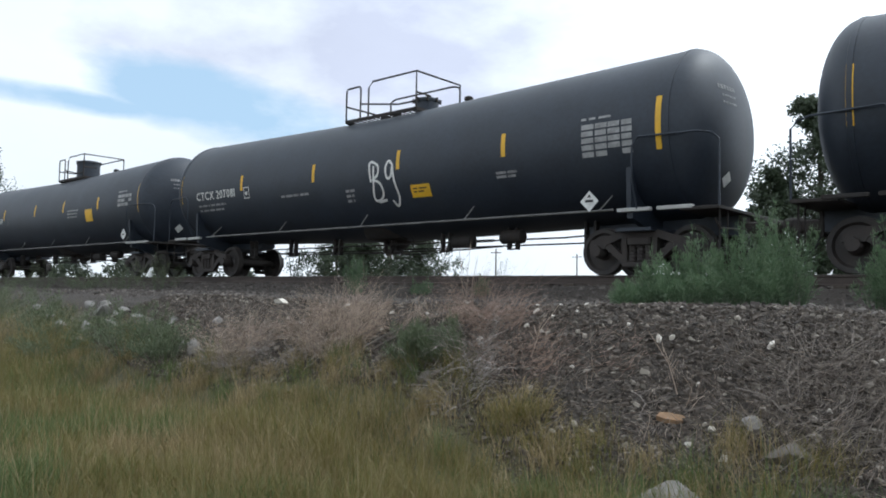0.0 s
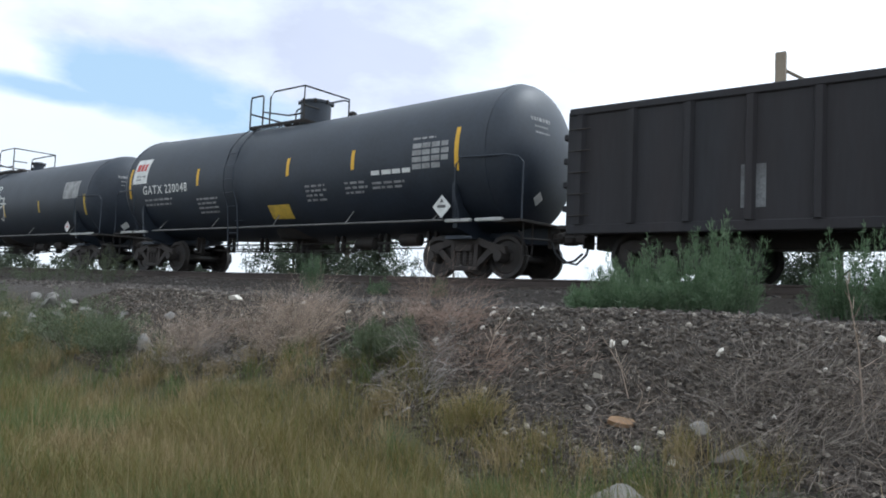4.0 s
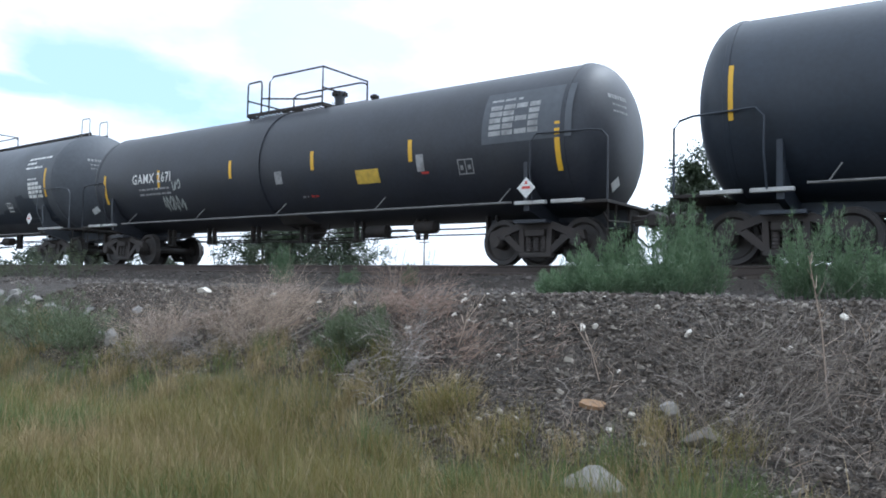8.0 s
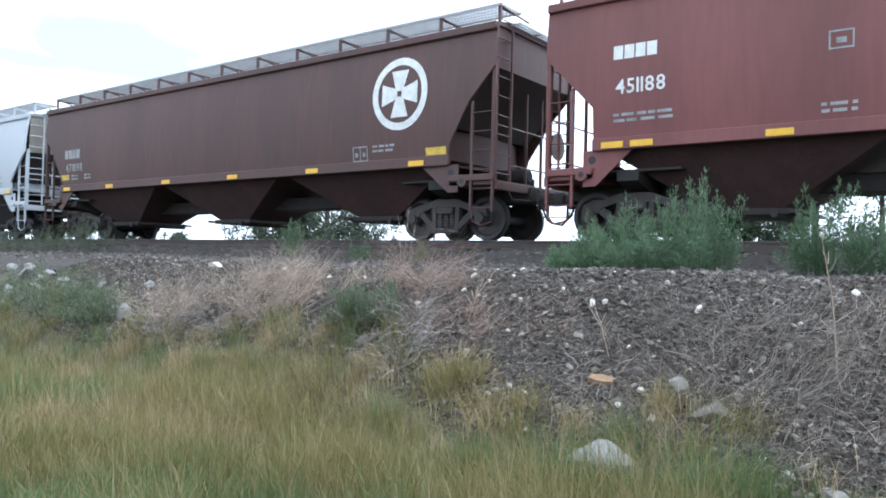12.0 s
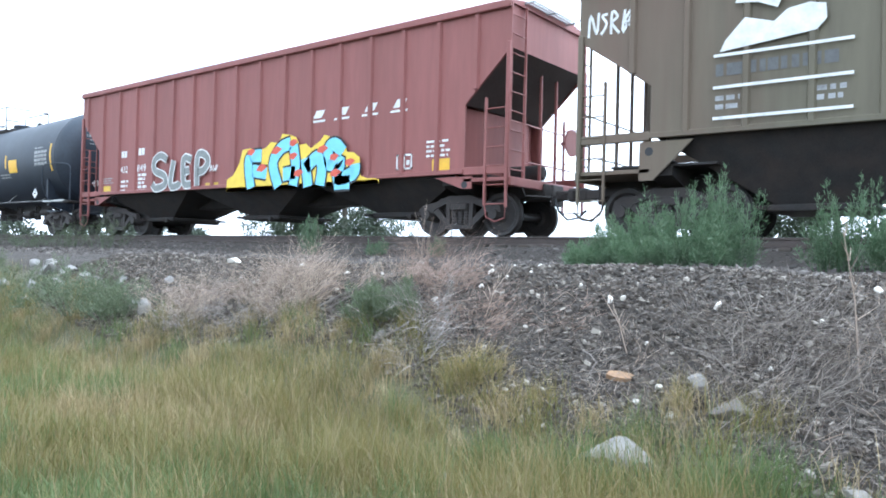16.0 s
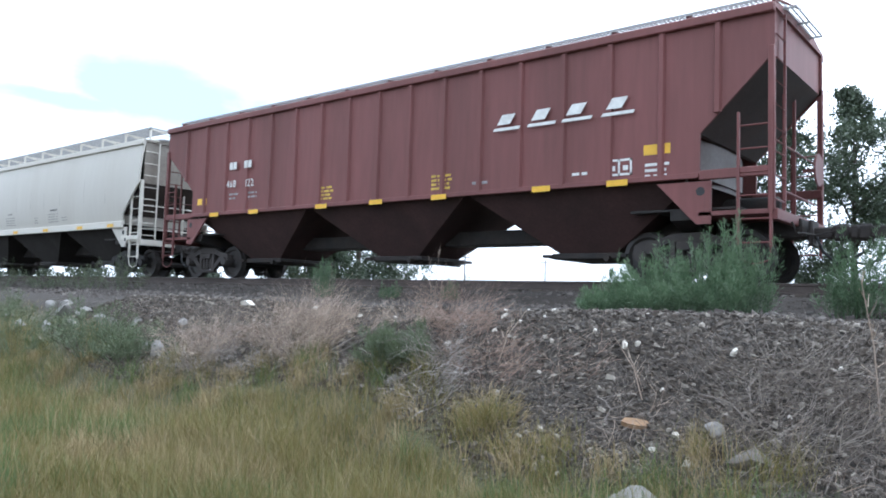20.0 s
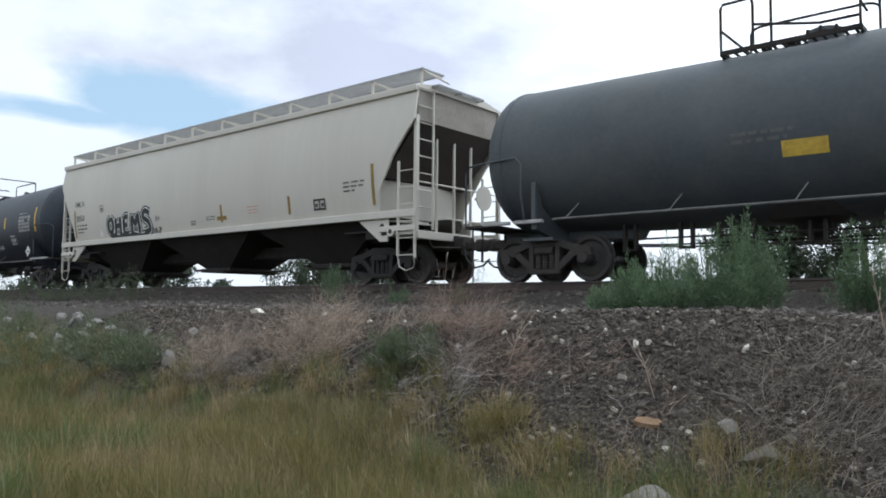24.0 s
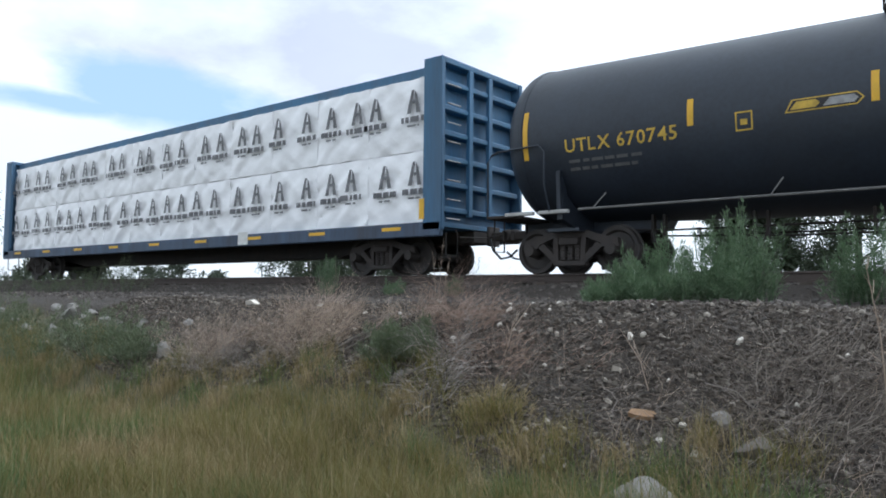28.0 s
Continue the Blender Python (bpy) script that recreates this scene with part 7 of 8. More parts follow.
# ---- stones, rubble, boards ----
def rock(name, label, x, y, size, mat, seed, flat=0.6, group="", broken=False):
    bm = bmesh.new()
    bmesh.ops.create_icosphere(bm, subdivisions=3, radius=0.5)
    rnd = random.Random(seed)
    cuts = [(Vector((rnd.uniform(-1, 1), rnd.uniform(-1, 1), rnd.uniform(-.4, 1))).normalized(), rnd.uniform(.12, .3) if broken else rnd.uniform(.16, .34)) for _ in range(16 if broken else 13)]
    off = Vector((rnd.uniform(0, 50), rnd.uniform(0, 50), rnd.uniform(0, 50)))
    sc = Vector((rnd.uniform(.9, 1.3), rnd.uniform(.75, 1.1), flat))
    for q in bm.verts:
        p = q.co.copy()
        for n, d in cuts:
            over = p.dot(n) - d
            if over > 0:
                p -= n * over
        p *= 1 + (.04 if broken else .12) * noise.noise(p * 3 + off) + .05 * noise.noise(p * 9 + off)
        q.co = Vector((p.x * sc.x, p.y * sc.y, p.z * sc.z)) * size
    me = bpy.data.meshes.new(name)
    bm.to_mesh(me)
    bm.free()
    me.materials.append(mat)
    me.polygons.foreach_set("use_smooth", [True] * len(me.polygons))
    me.set_sharp_from_angle(angle=radians(30))
    ob = new(name, me)
    ob.matrix_basis = pose(x, y, float(ground_z(x, y)) + size * flat * .22, 0, 0, rnd.uniform(0, 360))
    return tagged(ob, label, "rock", group)


brown_field_stone = material("brown_field_stone", (.13, .112, .098), .9, vary=.3, scale=7.0, grime=(.08, .07, .06), grime_amount=.5, bump=.5)
pale_field_stone = material("pale_field_stone", (.21, .195, .178), .85, vary=.2, scale=7.0, grime=(.2, .18, .16), grime_amount=.5, bump=.4)


def build_rocks():
    rock("boulder", "large grey boulder half sunk in the grass", -2.12, -9.4, .62, pale_field_stone, 17, .62)
    rock("boulder", "buff stone among dry stems", -1.97, -8.52, .22, pale_field_stone, 2, .7)
    rock("boulder", "large buff stone among dry stems", -1.6, -8.8, .38, brown_field_stone, 3, .45)
    rock("boulder", "pale stone at the grass edge", -.76, -9.3, .24, limestone, 4, .45)
    rock("boulder", "pale stone at the grass edge", -1.03, -9.22, .15, limestone, 5, .6)
    rock("boulder", "pale stone low in the grass", -3.1, -10.0, .24, limestone, 6, .5)
    rock("boulder", "tan stone beside dead twigs", -5.08, -8.5, .2, limestone, 7, .9)
    rock("boulder", "tan stone in the grass", -5.75, -8.5, .18, limestone, 8, .7)
    for k, (x, y, s) in enumerate([(-4.78, -7.07, .1), (-5.1, -5.5, .12), (-5.5, -6.0, .13), (-4.75, -5.9, .1), (-2.95, -7.62, .1), (-3.06, -7.66, .12), (-2.11, -7.64, .13), (-9.35, -7.1, .22), (-4.45, -7.25, .08), (-4.25, -7.1, .07), (-4.6, -7.5, .08),
                                   (-3.2, -6.9, .09), (-6.2, -7.3, .1), (-6.0, -7.35, .08), (-2.3, -8.8, .08), (-2.0, -8.9, .1), (-1.5, -8.3, .07), (-1.0, -7.2, .1), (-.6, -7.4, .08), (-3.7, -8.1, .07), (-5.8, -9.25, .09), (-2.5, -8.15, .06), (-1.3, -7.7, .06), (-3.5, -7.4, .07), (-6.9, -7.2, .1), (-2.2, -8.62, .1), (-5.34, -5.7, .12), (-4.36, -7.6, .07), (-8.0, -6.95, .12), (-6.6, -7.66, .09), (-4.98, -7.8, .09), (-4.56, -4.9, .14), (-4.2, -5.4, .1)]):
        rock("white_stone", "small white stone lying on the gravel bank", x, y, s, white_stone, 40 + k, .8, "white stones on the bank")
    rnd = random.Random(77)
    for k, (x, y, s) in enumerate([(-9.38, -8.5, .5), (-9.75, -8.4, .3), (-11.47, -8.08, .5), (-12.0, -7.95, .4), (-12.9, -7.8, .45), (-14.0, -7.6, .45), (-14.8, -7.5, .35), (-16.6, -7.8, .4), (-12.7, -8.6, .3), (-11.0, -7.9, .3), (-12.4, -8.2, .45), (-13.4, -7.9, .5), (-11.8, -8.3, .3), (-13.1, -8.3, .35), (-15.4, -8.0, .4), (-14.2, -8.3, .35), (-9.9, -7.8, .3)]):
        rock("rubble_block", "broken pale concrete rubble on the bank", x, y, s * 1.0, concrete, 90 + k, rnd.uniform(.5, .85), "rubble blocks", True)
    x, y = -2.53, -8.58
    b = Shape().prism([(-.12, -.03), (-.06, -.055), (.05, -.06), (.11, -.035), (.13, .0), (.09, .04), (-.02, .05), (-.1, .035)], -.022, .022, "z").mesh("wood_chunk", material("rotten_orange_wood", (.23, .14, .075), .85, vary=.4, scale=9.0, bump=.4, bump_scale=30.0), False)
    ob = new("wood_chunk", b)
    ob.matrix_basis = pose(x, y, float(ground_z(x, y)) + .03, 25, 5, 20) @ Matrix.Scale(.85, 4)
    tagged(ob, "orange-brown piece of broken wood on gravel", "wood")


build_rocks()


# ---- plants ----
def blades(name, label, category, mat, roots, height, width, lean, seed, bend=0.5, kind="stuff", parent=None, segs=3, down=0.0):
    """Grass or stems: bent tapering strips standing at the roots. lean: how far the tips go sideways, as a part of the height."""
    rng = np.random.default_rng(seed)
    n = len(roots)
    a = rng.uniform(0, 2 * np.pi, n)
    face = a + rng.normal(0, .6, n)
    ln = np.abs(rng.normal(lean, lean * .5, n))
    h = np.broadcast_to(height, (n,)) * rng.uniform(.6, 1.15, n)
    w = np.broadcast_to(width, (n,)) * rng.uniform(.7, 1.3, n)
    vs = []
    for k in range(segs + 1):
        t = k / segs
        out = ln * h * t ** (1 + bend)
        z = h * (t - .35 * ln * t * t - down * t ** 3)
        p = roots + np.stack([np.cos(a) * out, np.sin(a) * out, z], -1)
        side = np.stack([-np.sin(face), np.cos(face), np.zeros(n)], -1) * (w * (1 - t ** 1.5) / 2)[:, None]
        vs += [p - side, p + side] if k < segs else [p]
    v = np.stack(vs, 1)
    m = v.shape[1]
    faces = []
    off = (np.arange(n) * m)[:, None]
    me = bpy.data.meshes.new(name)
    quads = np.concatenate([np.array([[2 * k, 2 * k + 1, 2 * k + 3, 2 * k + 2]]) + off for k in range(segs - 1)])
    tris = np.array([[2 * segs - 2, 2 * segs - 1, 2 * segs]]) + off
    me.from_pydata(v.reshape(-1, 3).tolist(), [], quads.tolist() + tris.tolist())
    me.materials.append(mat)
    ob = new(name, me)
    ob.parent = parent
    return tagged(ob, label, category, kind=kind)


def leaf_cloud(name, mat, pts, ways, length, width, parent, label="", seed=0):
    """Small folded leaves at points, each along its own way."""
    rng = np.random.default_rng(seed)
    n = len(pts)
    L = length * rng.uniform(.6, 1.3, n)[:, None]
    Wd = width * rng.uniform(.7, 1.3, n)[:, None]
    d = ways / np.linalg.norm(ways, axis=1, keepdims=True)
    r = rng.normal(size=(n, 3))
    s = np.cross(d, r)
    s /= np.linalg.norm(s, axis=1, keepdims=True)
    v = np.stack([pts, pts + d * L * .5 + s * Wd * .5, pts + d * L, pts + d * L * .5 - s * Wd * .5], 1)
    f = (np.array([[0, 1, 2, 3]]) + (np.arange(n) * 4)[:, None])
    me = bpy.data.meshes.new(name)
    me.from_pydata(v.reshape(-1, 3).tolist(), [], f.tolist())
    me.materials.append(mat)
    ob = new(name, me)
    ob.parent = parent
    return tagged(ob, label)


grass_mat = leaf_material("field_grass", [(0.1379, 0.1264, 0.0323), (0.1811, 0.1496, 0.0463), (0.1046, 0.1158, 0.0290), (0.2317, 0.1769, 0.0699), (0.1487, 0.1369, 0.0376), (0.2856, 0.2243, 0.1075)], .7, .3)
green_grass = leaf_material("fresh_grass", [(0.0597, 0.1049, 0.0290), (0.0936, 0.1363, 0.0430), (0.1294, 0.1542, 0.0516), (0.0737, 0.1175, 0.0344)], .7, .3)
straw_mat = leaf_material("dry_straw", [(0.462, 0.3672, 0.2888), (0.297, 0.2268, 0.1733), (0.572, 0.4698, 0.378), (0.198, 0.1458, 0.1155)], .8, .2)
rust_straw = leaf_material("reddish_dry_stalks", [(0.33, 0.235, 0.185), (0.25, 0.17, 0.135), (0.4, 0.3, 0.24)], .8, .15)
ash_twig = leaf_material("bleached_dead_twigs", [(0.31, 0.28, 0.255), (0.22, 0.195, 0.175), (0.42, 0.385, 0.35)], .9, 0.0)
pale_straw = leaf_material("bleached_straw", [(0.3121, 0.2384, 0.1236), (0.2341, 0.1801, 0.0806), (0.4012, 0.3177, 0.1882)], .8, .2)
twig_mat = leaf_material("dead_twigs", [(0.19, 0.16, 0.138), (0.31, 0.27, 0.235), (0.13, 0.108, 0.092), (0.21, 0.175, 0.15)], .9, 0.0)
weed_mat = leaf_material("green_weed_leaves", [(0.075, 0.13, 0.062), (0.105, 0.17, 0.085), (0.17, 0.225, 0.13), (0.085, 0.145, 0.07)], .5, .35)
dull_weed = leaf_material("dusty_weed_leaves", [(0.075, 0.105, 0.05), (0.105, 0.13, 0.07), (0.14, 0.155, 0.09)], .6, .25)
silver_leaf = leaf_material("silvery_leaves", [(0.16, 0.19, 0.15), (0.24, 0.26, 0.22), (0.12, 0.15, 0.11)], .6, .3)
tree_leaf = leaf_material("dark_tree_leaves", [(0.04, 0.058, 0.034), (0.06, 0.08, 0.045), (0.085, 0.11, 0.065), (0.048, 0.065, 0.04)], .45, .3)
far_leaf = leaf_material("far_tree_leaves", [(0.045, 0.06, 0.04), (0.07, 0.085, 0.055)], .6, .15)


def tangle(name, label, category, mat, roots, length, width, seed, rise=.7, wander=.2, drop=.06, segs=5, kind="", group=""):
    """Dead stems that wander, cross and droop: thin three-sided strips along random walks, kept above the ground."""
    rng = np.random.default_rng(seed)
    n = len(roots)
    a = rng.uniform(0, 2 * np.pi, n)
    up = rise * rng.uniform(.1, 1.4, n)
    d = np.stack([np.cos(a), np.sin(a), up], -1)
    d /= np.linalg.norm(d, axis=1, keepdims=True)
    step = (np.broadcast_to(length, (n,)) * rng.uniform(.4, 1.3, n) / segs)[:, None]
    w = (width * rng.uniform(.6, 1.4, n))[:, None]
    p, rows = roots.copy(), []
    for k in range(segs + 1):
        s = np.cross(d, rng.normal(size=(n, 3)) * .3 + np.array([0.5, 0.8, 0.2]))
        s /= np.linalg.norm(s, axis=1, keepdims=True) + 1e-6
        q = w * (1 - .75 * k / segs) / 2
        rows += [p - s * q, p + s * q]
        d = d + rng.normal(0, wander, (n, 3)) * np.array([1, 1, .7]) - np.array([0, 0, drop])
        d /= np.linalg.norm(d, axis=1, keepdims=True)
        p = p + d * step
        p[:, 2] = np.maximum(p[:, 2], ground_z(p[:, 0], p[:, 1]) + .01)
    v = np.stack(rows, 1)
    m = v.shape[1]
    off = (np.arange(n) * m)[:, None]
    f = np.concatenate([np.array([[2 * k, 2 * k + 1, 2 * k + 3, 2 * k + 2]]) + off for k in range(segs)])
    me = bpy.data.meshes.new(name)
    me.from_pydata(v.reshape(-1, 3).tolist(), [], f.tolist())
    me.materials.append(mat)
    return tagged(new(name, me), label, category, group, kind=kind)


def heap(name, label, category, mat, x, y, r, n, length, width, seed, group="", **way):
    """One tangled clump of dead stems."""
    rng = np.random.default_rng(seed)
    a, q = rng.uniform(0, 2 * np.pi, n), r * rng.random(n) ** .6
    px, py = x + q * np.cos(a) * 1.2, y + q * np.sin(a) * .8
    z = ground_z(px, py) + rng.random(n) ** 2 * length * .35
    return tangle(name, label, category, mat, np.stack([px, py, z], -1), length, width, seed, group=group, **way)


def build_grass():
    rng = np.random.default_rng(31)
    n = 620000
    x, y = rng.uniform(-30, .6, n), rng.uniform(-13.2, -6.4, n)
    ang = np.degrees(np.arctan2(-x, y + 14.05))
    rr = np.hypot(x, y + 14.05)

    def mix(scale, seed):  # patches that follow no grid line
        u, v = x * .8 + y * .6, y * .8 - x * .6
        return lumps(u, v, scale, seed) + .5 * lumps(v + 3.1, u, scale * .43, seed + 1)

    edge = grass_edge(x) + .34 * mix(.8, 7) + rng.normal(0, .16, n)
    dens = np.clip((edge - y) / .7, 0, 1) * np.clip(6.5 / rr, .2, 1) * np.clip(.95 + .5 * mix(.5, 60), .35, 1)
    keep = (ang > 4) & (ang < 80) & (rr > 3.6) & (rng.random(n) < dens)
    x, y, edge = x[keep], y[keep], edge[keep]
    m = len(x)
    roots = np.stack([x, y, ground_z(x, y) - .01], -1)
    tall = np.clip((edge - y) / 1.1, .35, 1) * (.29 + .11 * mix(1.0, 3) + .10 * mix(.3, 40)) * np.clip(1 + rng.normal(0, .22, m), .4, 1.7)
    tall = tall * 1.12
    lush = np.exp(-((x + 1.8) / .9) ** 2 - ((y + 9.45) / .5) ** 2)
    tall = tall * (1 + .55 * lush)
    patch = mix(1.0, 11) + 1.8 * lush + rng.normal(0, .32, m)
    fresh = patch > .35
    pale = ~fresh & (mix(.9, 21) - lush + rng.normal(0, .4, m) > .45)
    rest = ~fresh & ~pale
    blades("field_grass", "tall olive and tan grass of the field", "grass", grass_mat, roots[rest], tall[rest], .0046, .48, 1)
    blades("fresh_grass", "greener tufts in the field grass", "grass", green_grass, roots[fresh], tall[fresh] * .92, .005, .48, 2)
    blades("pale_dry_grass", "bleached dry patches in the field grass", "grass", pale_straw, roots[pale], tall[pale] * .95, .0042, .52, 9)
    k = rng.random(m) < .03
    blades("grass_seed_stalks", "dry seed stalks above the grass", "grass", pale_straw, roots[k], tall[k] * 1.35, .0045, .25, 3)
    n = 60000
    x, y = rng.uniform(-26, 9, n), rng.uniform(-24, -8.6, n)
    ang, rr = np.degrees(np.arctan2(-x, y + 14.05)), np.hypot(x, y + 14.05)
    keep = ~((ang > 3) & (ang < 80) & (rr > 3.5)) & (rr > .5) & (y < grass_edge(x) - .2)
    x, y = x[keep], y[keep]
    blades("field_grass", "olive and tan grass of the field", "grass", grass_mat, np.stack([x, y, ground_z(x, y) - .01], -1), .26, .012, .6, 61)
    # ragged tufts along the edge of the field
    c = 170
    cx = .4 - 13 * rng.random(c) ** 1.2
    cy = grass_edge(cx) + rng.uniform(-.8, .14, c)
    cn = rng.integers(25, 110, c)
    x, y = np.repeat(cx, cn) + rng.normal(0, .085, cn.sum()), np.repeat(cy, cn) + rng.normal(0, .07, cn.sum())
    tuft_h = np.repeat(rng.uniform(.16, .42, c), cn)
    kind_of = np.repeat(rng.random(c), cn)
    at = np.stack([x, y, ground_z(x, y) - .01], -1)
    for lo, hi, mat, label, sd in ((0, .4, grass_mat, "olive grass tufts at the field's edge", 51), (.4, .62, green_grass, "green grass tufts at the field's edge", 52), (.62, 1, pale_straw, "straw-coloured grass tufts at the field's edge", 53)):
        k = (kind_of >= lo) & (kind_of < hi)
        blades("edge_tufts", label, "grass", mat, at[k], tuft_h[k], .005, .5, sd)
    # dead stems crossing each other on the lower slope
    n = 11000
    x, y = .8 - 13 * rng.random(n) ** 1.2, rng.uniform(-9.4, -7.2, n)
    thick = 1.1 * mix(.5, 15) + np.interp(x, (-9, -6, -3.6, -2.2, -1.5, 0), (.2, .2, -.25, -.2, .15, .1)) + np.interp(y, (-9, -8.6, -8, -7.4), (.5, .4, .0, -.7))
    keep = (thick + rng.normal(0, .15, n) > .25) & (y > grass_edge(x) - .25)
    x, y = x[keep], y[keep]
    at = np.stack([x, y, ground_z(x, y)], -1)
    half = rng.random(len(x)) < .33
    tangle("dry_stems", "sparse pale dry stems on the gravel bank", "dry weeds", straw_mat, at[half], .22, .005, 4, rise=2.2, kind="stuff")
    tangle("dead_stems", "grey-brown dead stems tangled on the gravel bank", "dry weeds", twig_mat, at[~half], .26, .005, 43, rise=1.2, kind="stuff")
    # broken straw and twigs lying on the slope
    n = 9000
    x, y = .9 - 13 * rng.random(n) ** 1.2, rng.uniform(-9.5, -6.9, n)
    keep = (y > grass_edge(x) - .3) & (mix(.5, 25) + np.interp(y, (-9, -8, -7), (.35, .1, -.6)) + rng.normal(0, .2, n) > -.05)
    x, y = x[keep], y[keep]
    at = np.stack([x, y, ground_z(x, y) + .012], -1)
    half = rng.random(len(x)) < .5
    tangle("straw_litter", "broken straw lying on the bank", "plant litter", straw_mat, at[half], .12, .0035, 41, rise=.05, segs=3, kind="stuff")
    tangle("twig_litter", "broken grey twigs lying on the bank", "plant litter", twig_mat, at[~half], .13, .0045, 42, rise=.05, segs=3, kind="stuff")
    n = 1200
    x, y = rng.uniform(-34, 1, n), rng.uniform(-6.9, -2.0, n)
    keep = lumps(x, y, 1.4, 18) > .0
    x, y = x[keep], y[keep]
    blades("shoulder_grass", "short dusty grass beside the ballast", "grass", straw_mat, np.stack([x, y, ground_z(x, y)], -1), .1, .006, .6, 5)


build_grass()


def clump(name, label, category, mat, x, y, r, n, height, width, lean, seed, group=""):
    """One bushy clump of stems or blades."""
    rng = np.random.default_rng(seed)
    a, q = rng.uniform(0, 2 * np.pi, n), r * np.sqrt(rng.random(n))
    px, py = x + q * np.cos(a), y + q * np.sin(a)
    ob = blades(name, label, category, mat, np.stack([px, py, ground_z(px, py) - .01], -1), height * (1 - .5 * q / max(r, .01)), width, lean, seed, kind="")
    return tagged(ob, group=group)


def weed_bush(label, x, y, w, h, seed, mat=weed_mat, n_stem=26, leaves=85, group="green weeds beside the track"):
    """An upright feathery weed: stems of uneven height, each set with narrow rising leaves that thin out to a spike."""
    rng = np.random.default_rng(seed)
    z0 = float(ground_z(x, y))
    bush = thing("weed_bush", label, "weed", pose(x, y, z0), group)
    stems, pts, ways = Shape(), [], []
    for k in range(n_stem):
        a, q = rng.uniform(0, 2 * np.pi), math.sqrt(rng.random())
        hh = h * (.38 + .7 * rng.random() ** 1.3) * (1 - .3 * q * q)
        b = np.array([q * w * .3 * math.cos(a), q * w * .3 * math.sin(a), 0])
        t = np.array([q * w * .55 * math.cos(a) + rng.normal(0, .05) * h, q * w * .55 * math.sin(a), hh])
        m = (b + t) / 2 + np.array([0, 0, hh * .06])
        stems.tube([b, m, t], [.006, .004, .0015], 4)
        for _ in range(leaves):
            u = .1 + .9 * rng.random() ** .75
            p = (1 - u) ** 2 * b + 2 * u * (1 - u) * m + u * u * t
            spread = (.13 * (1 - u) ** .8 + .012) * (.4 + .6 * w)
            off = rng.normal(0, 1, 3) * np.array([spread * .6, spread * .6, .015])
            pts.append(p + off)
            ways.append(np.array([off[0] * 2.2, off[1] * 2.2, .05 + .09 * rng.random()]) + rng.normal(0, .02, 3))
    part("woody_core", stems, mat, bush)
    leaf_cloud("foliage", mat, np.array(pts), np.array(ways), .065, .0085, bush, seed=seed)
    return bush


branch_bark = material("weathered_grey_branch", (0.17, 0.145, 0.128), .85, vary=.3, scale=12.0)


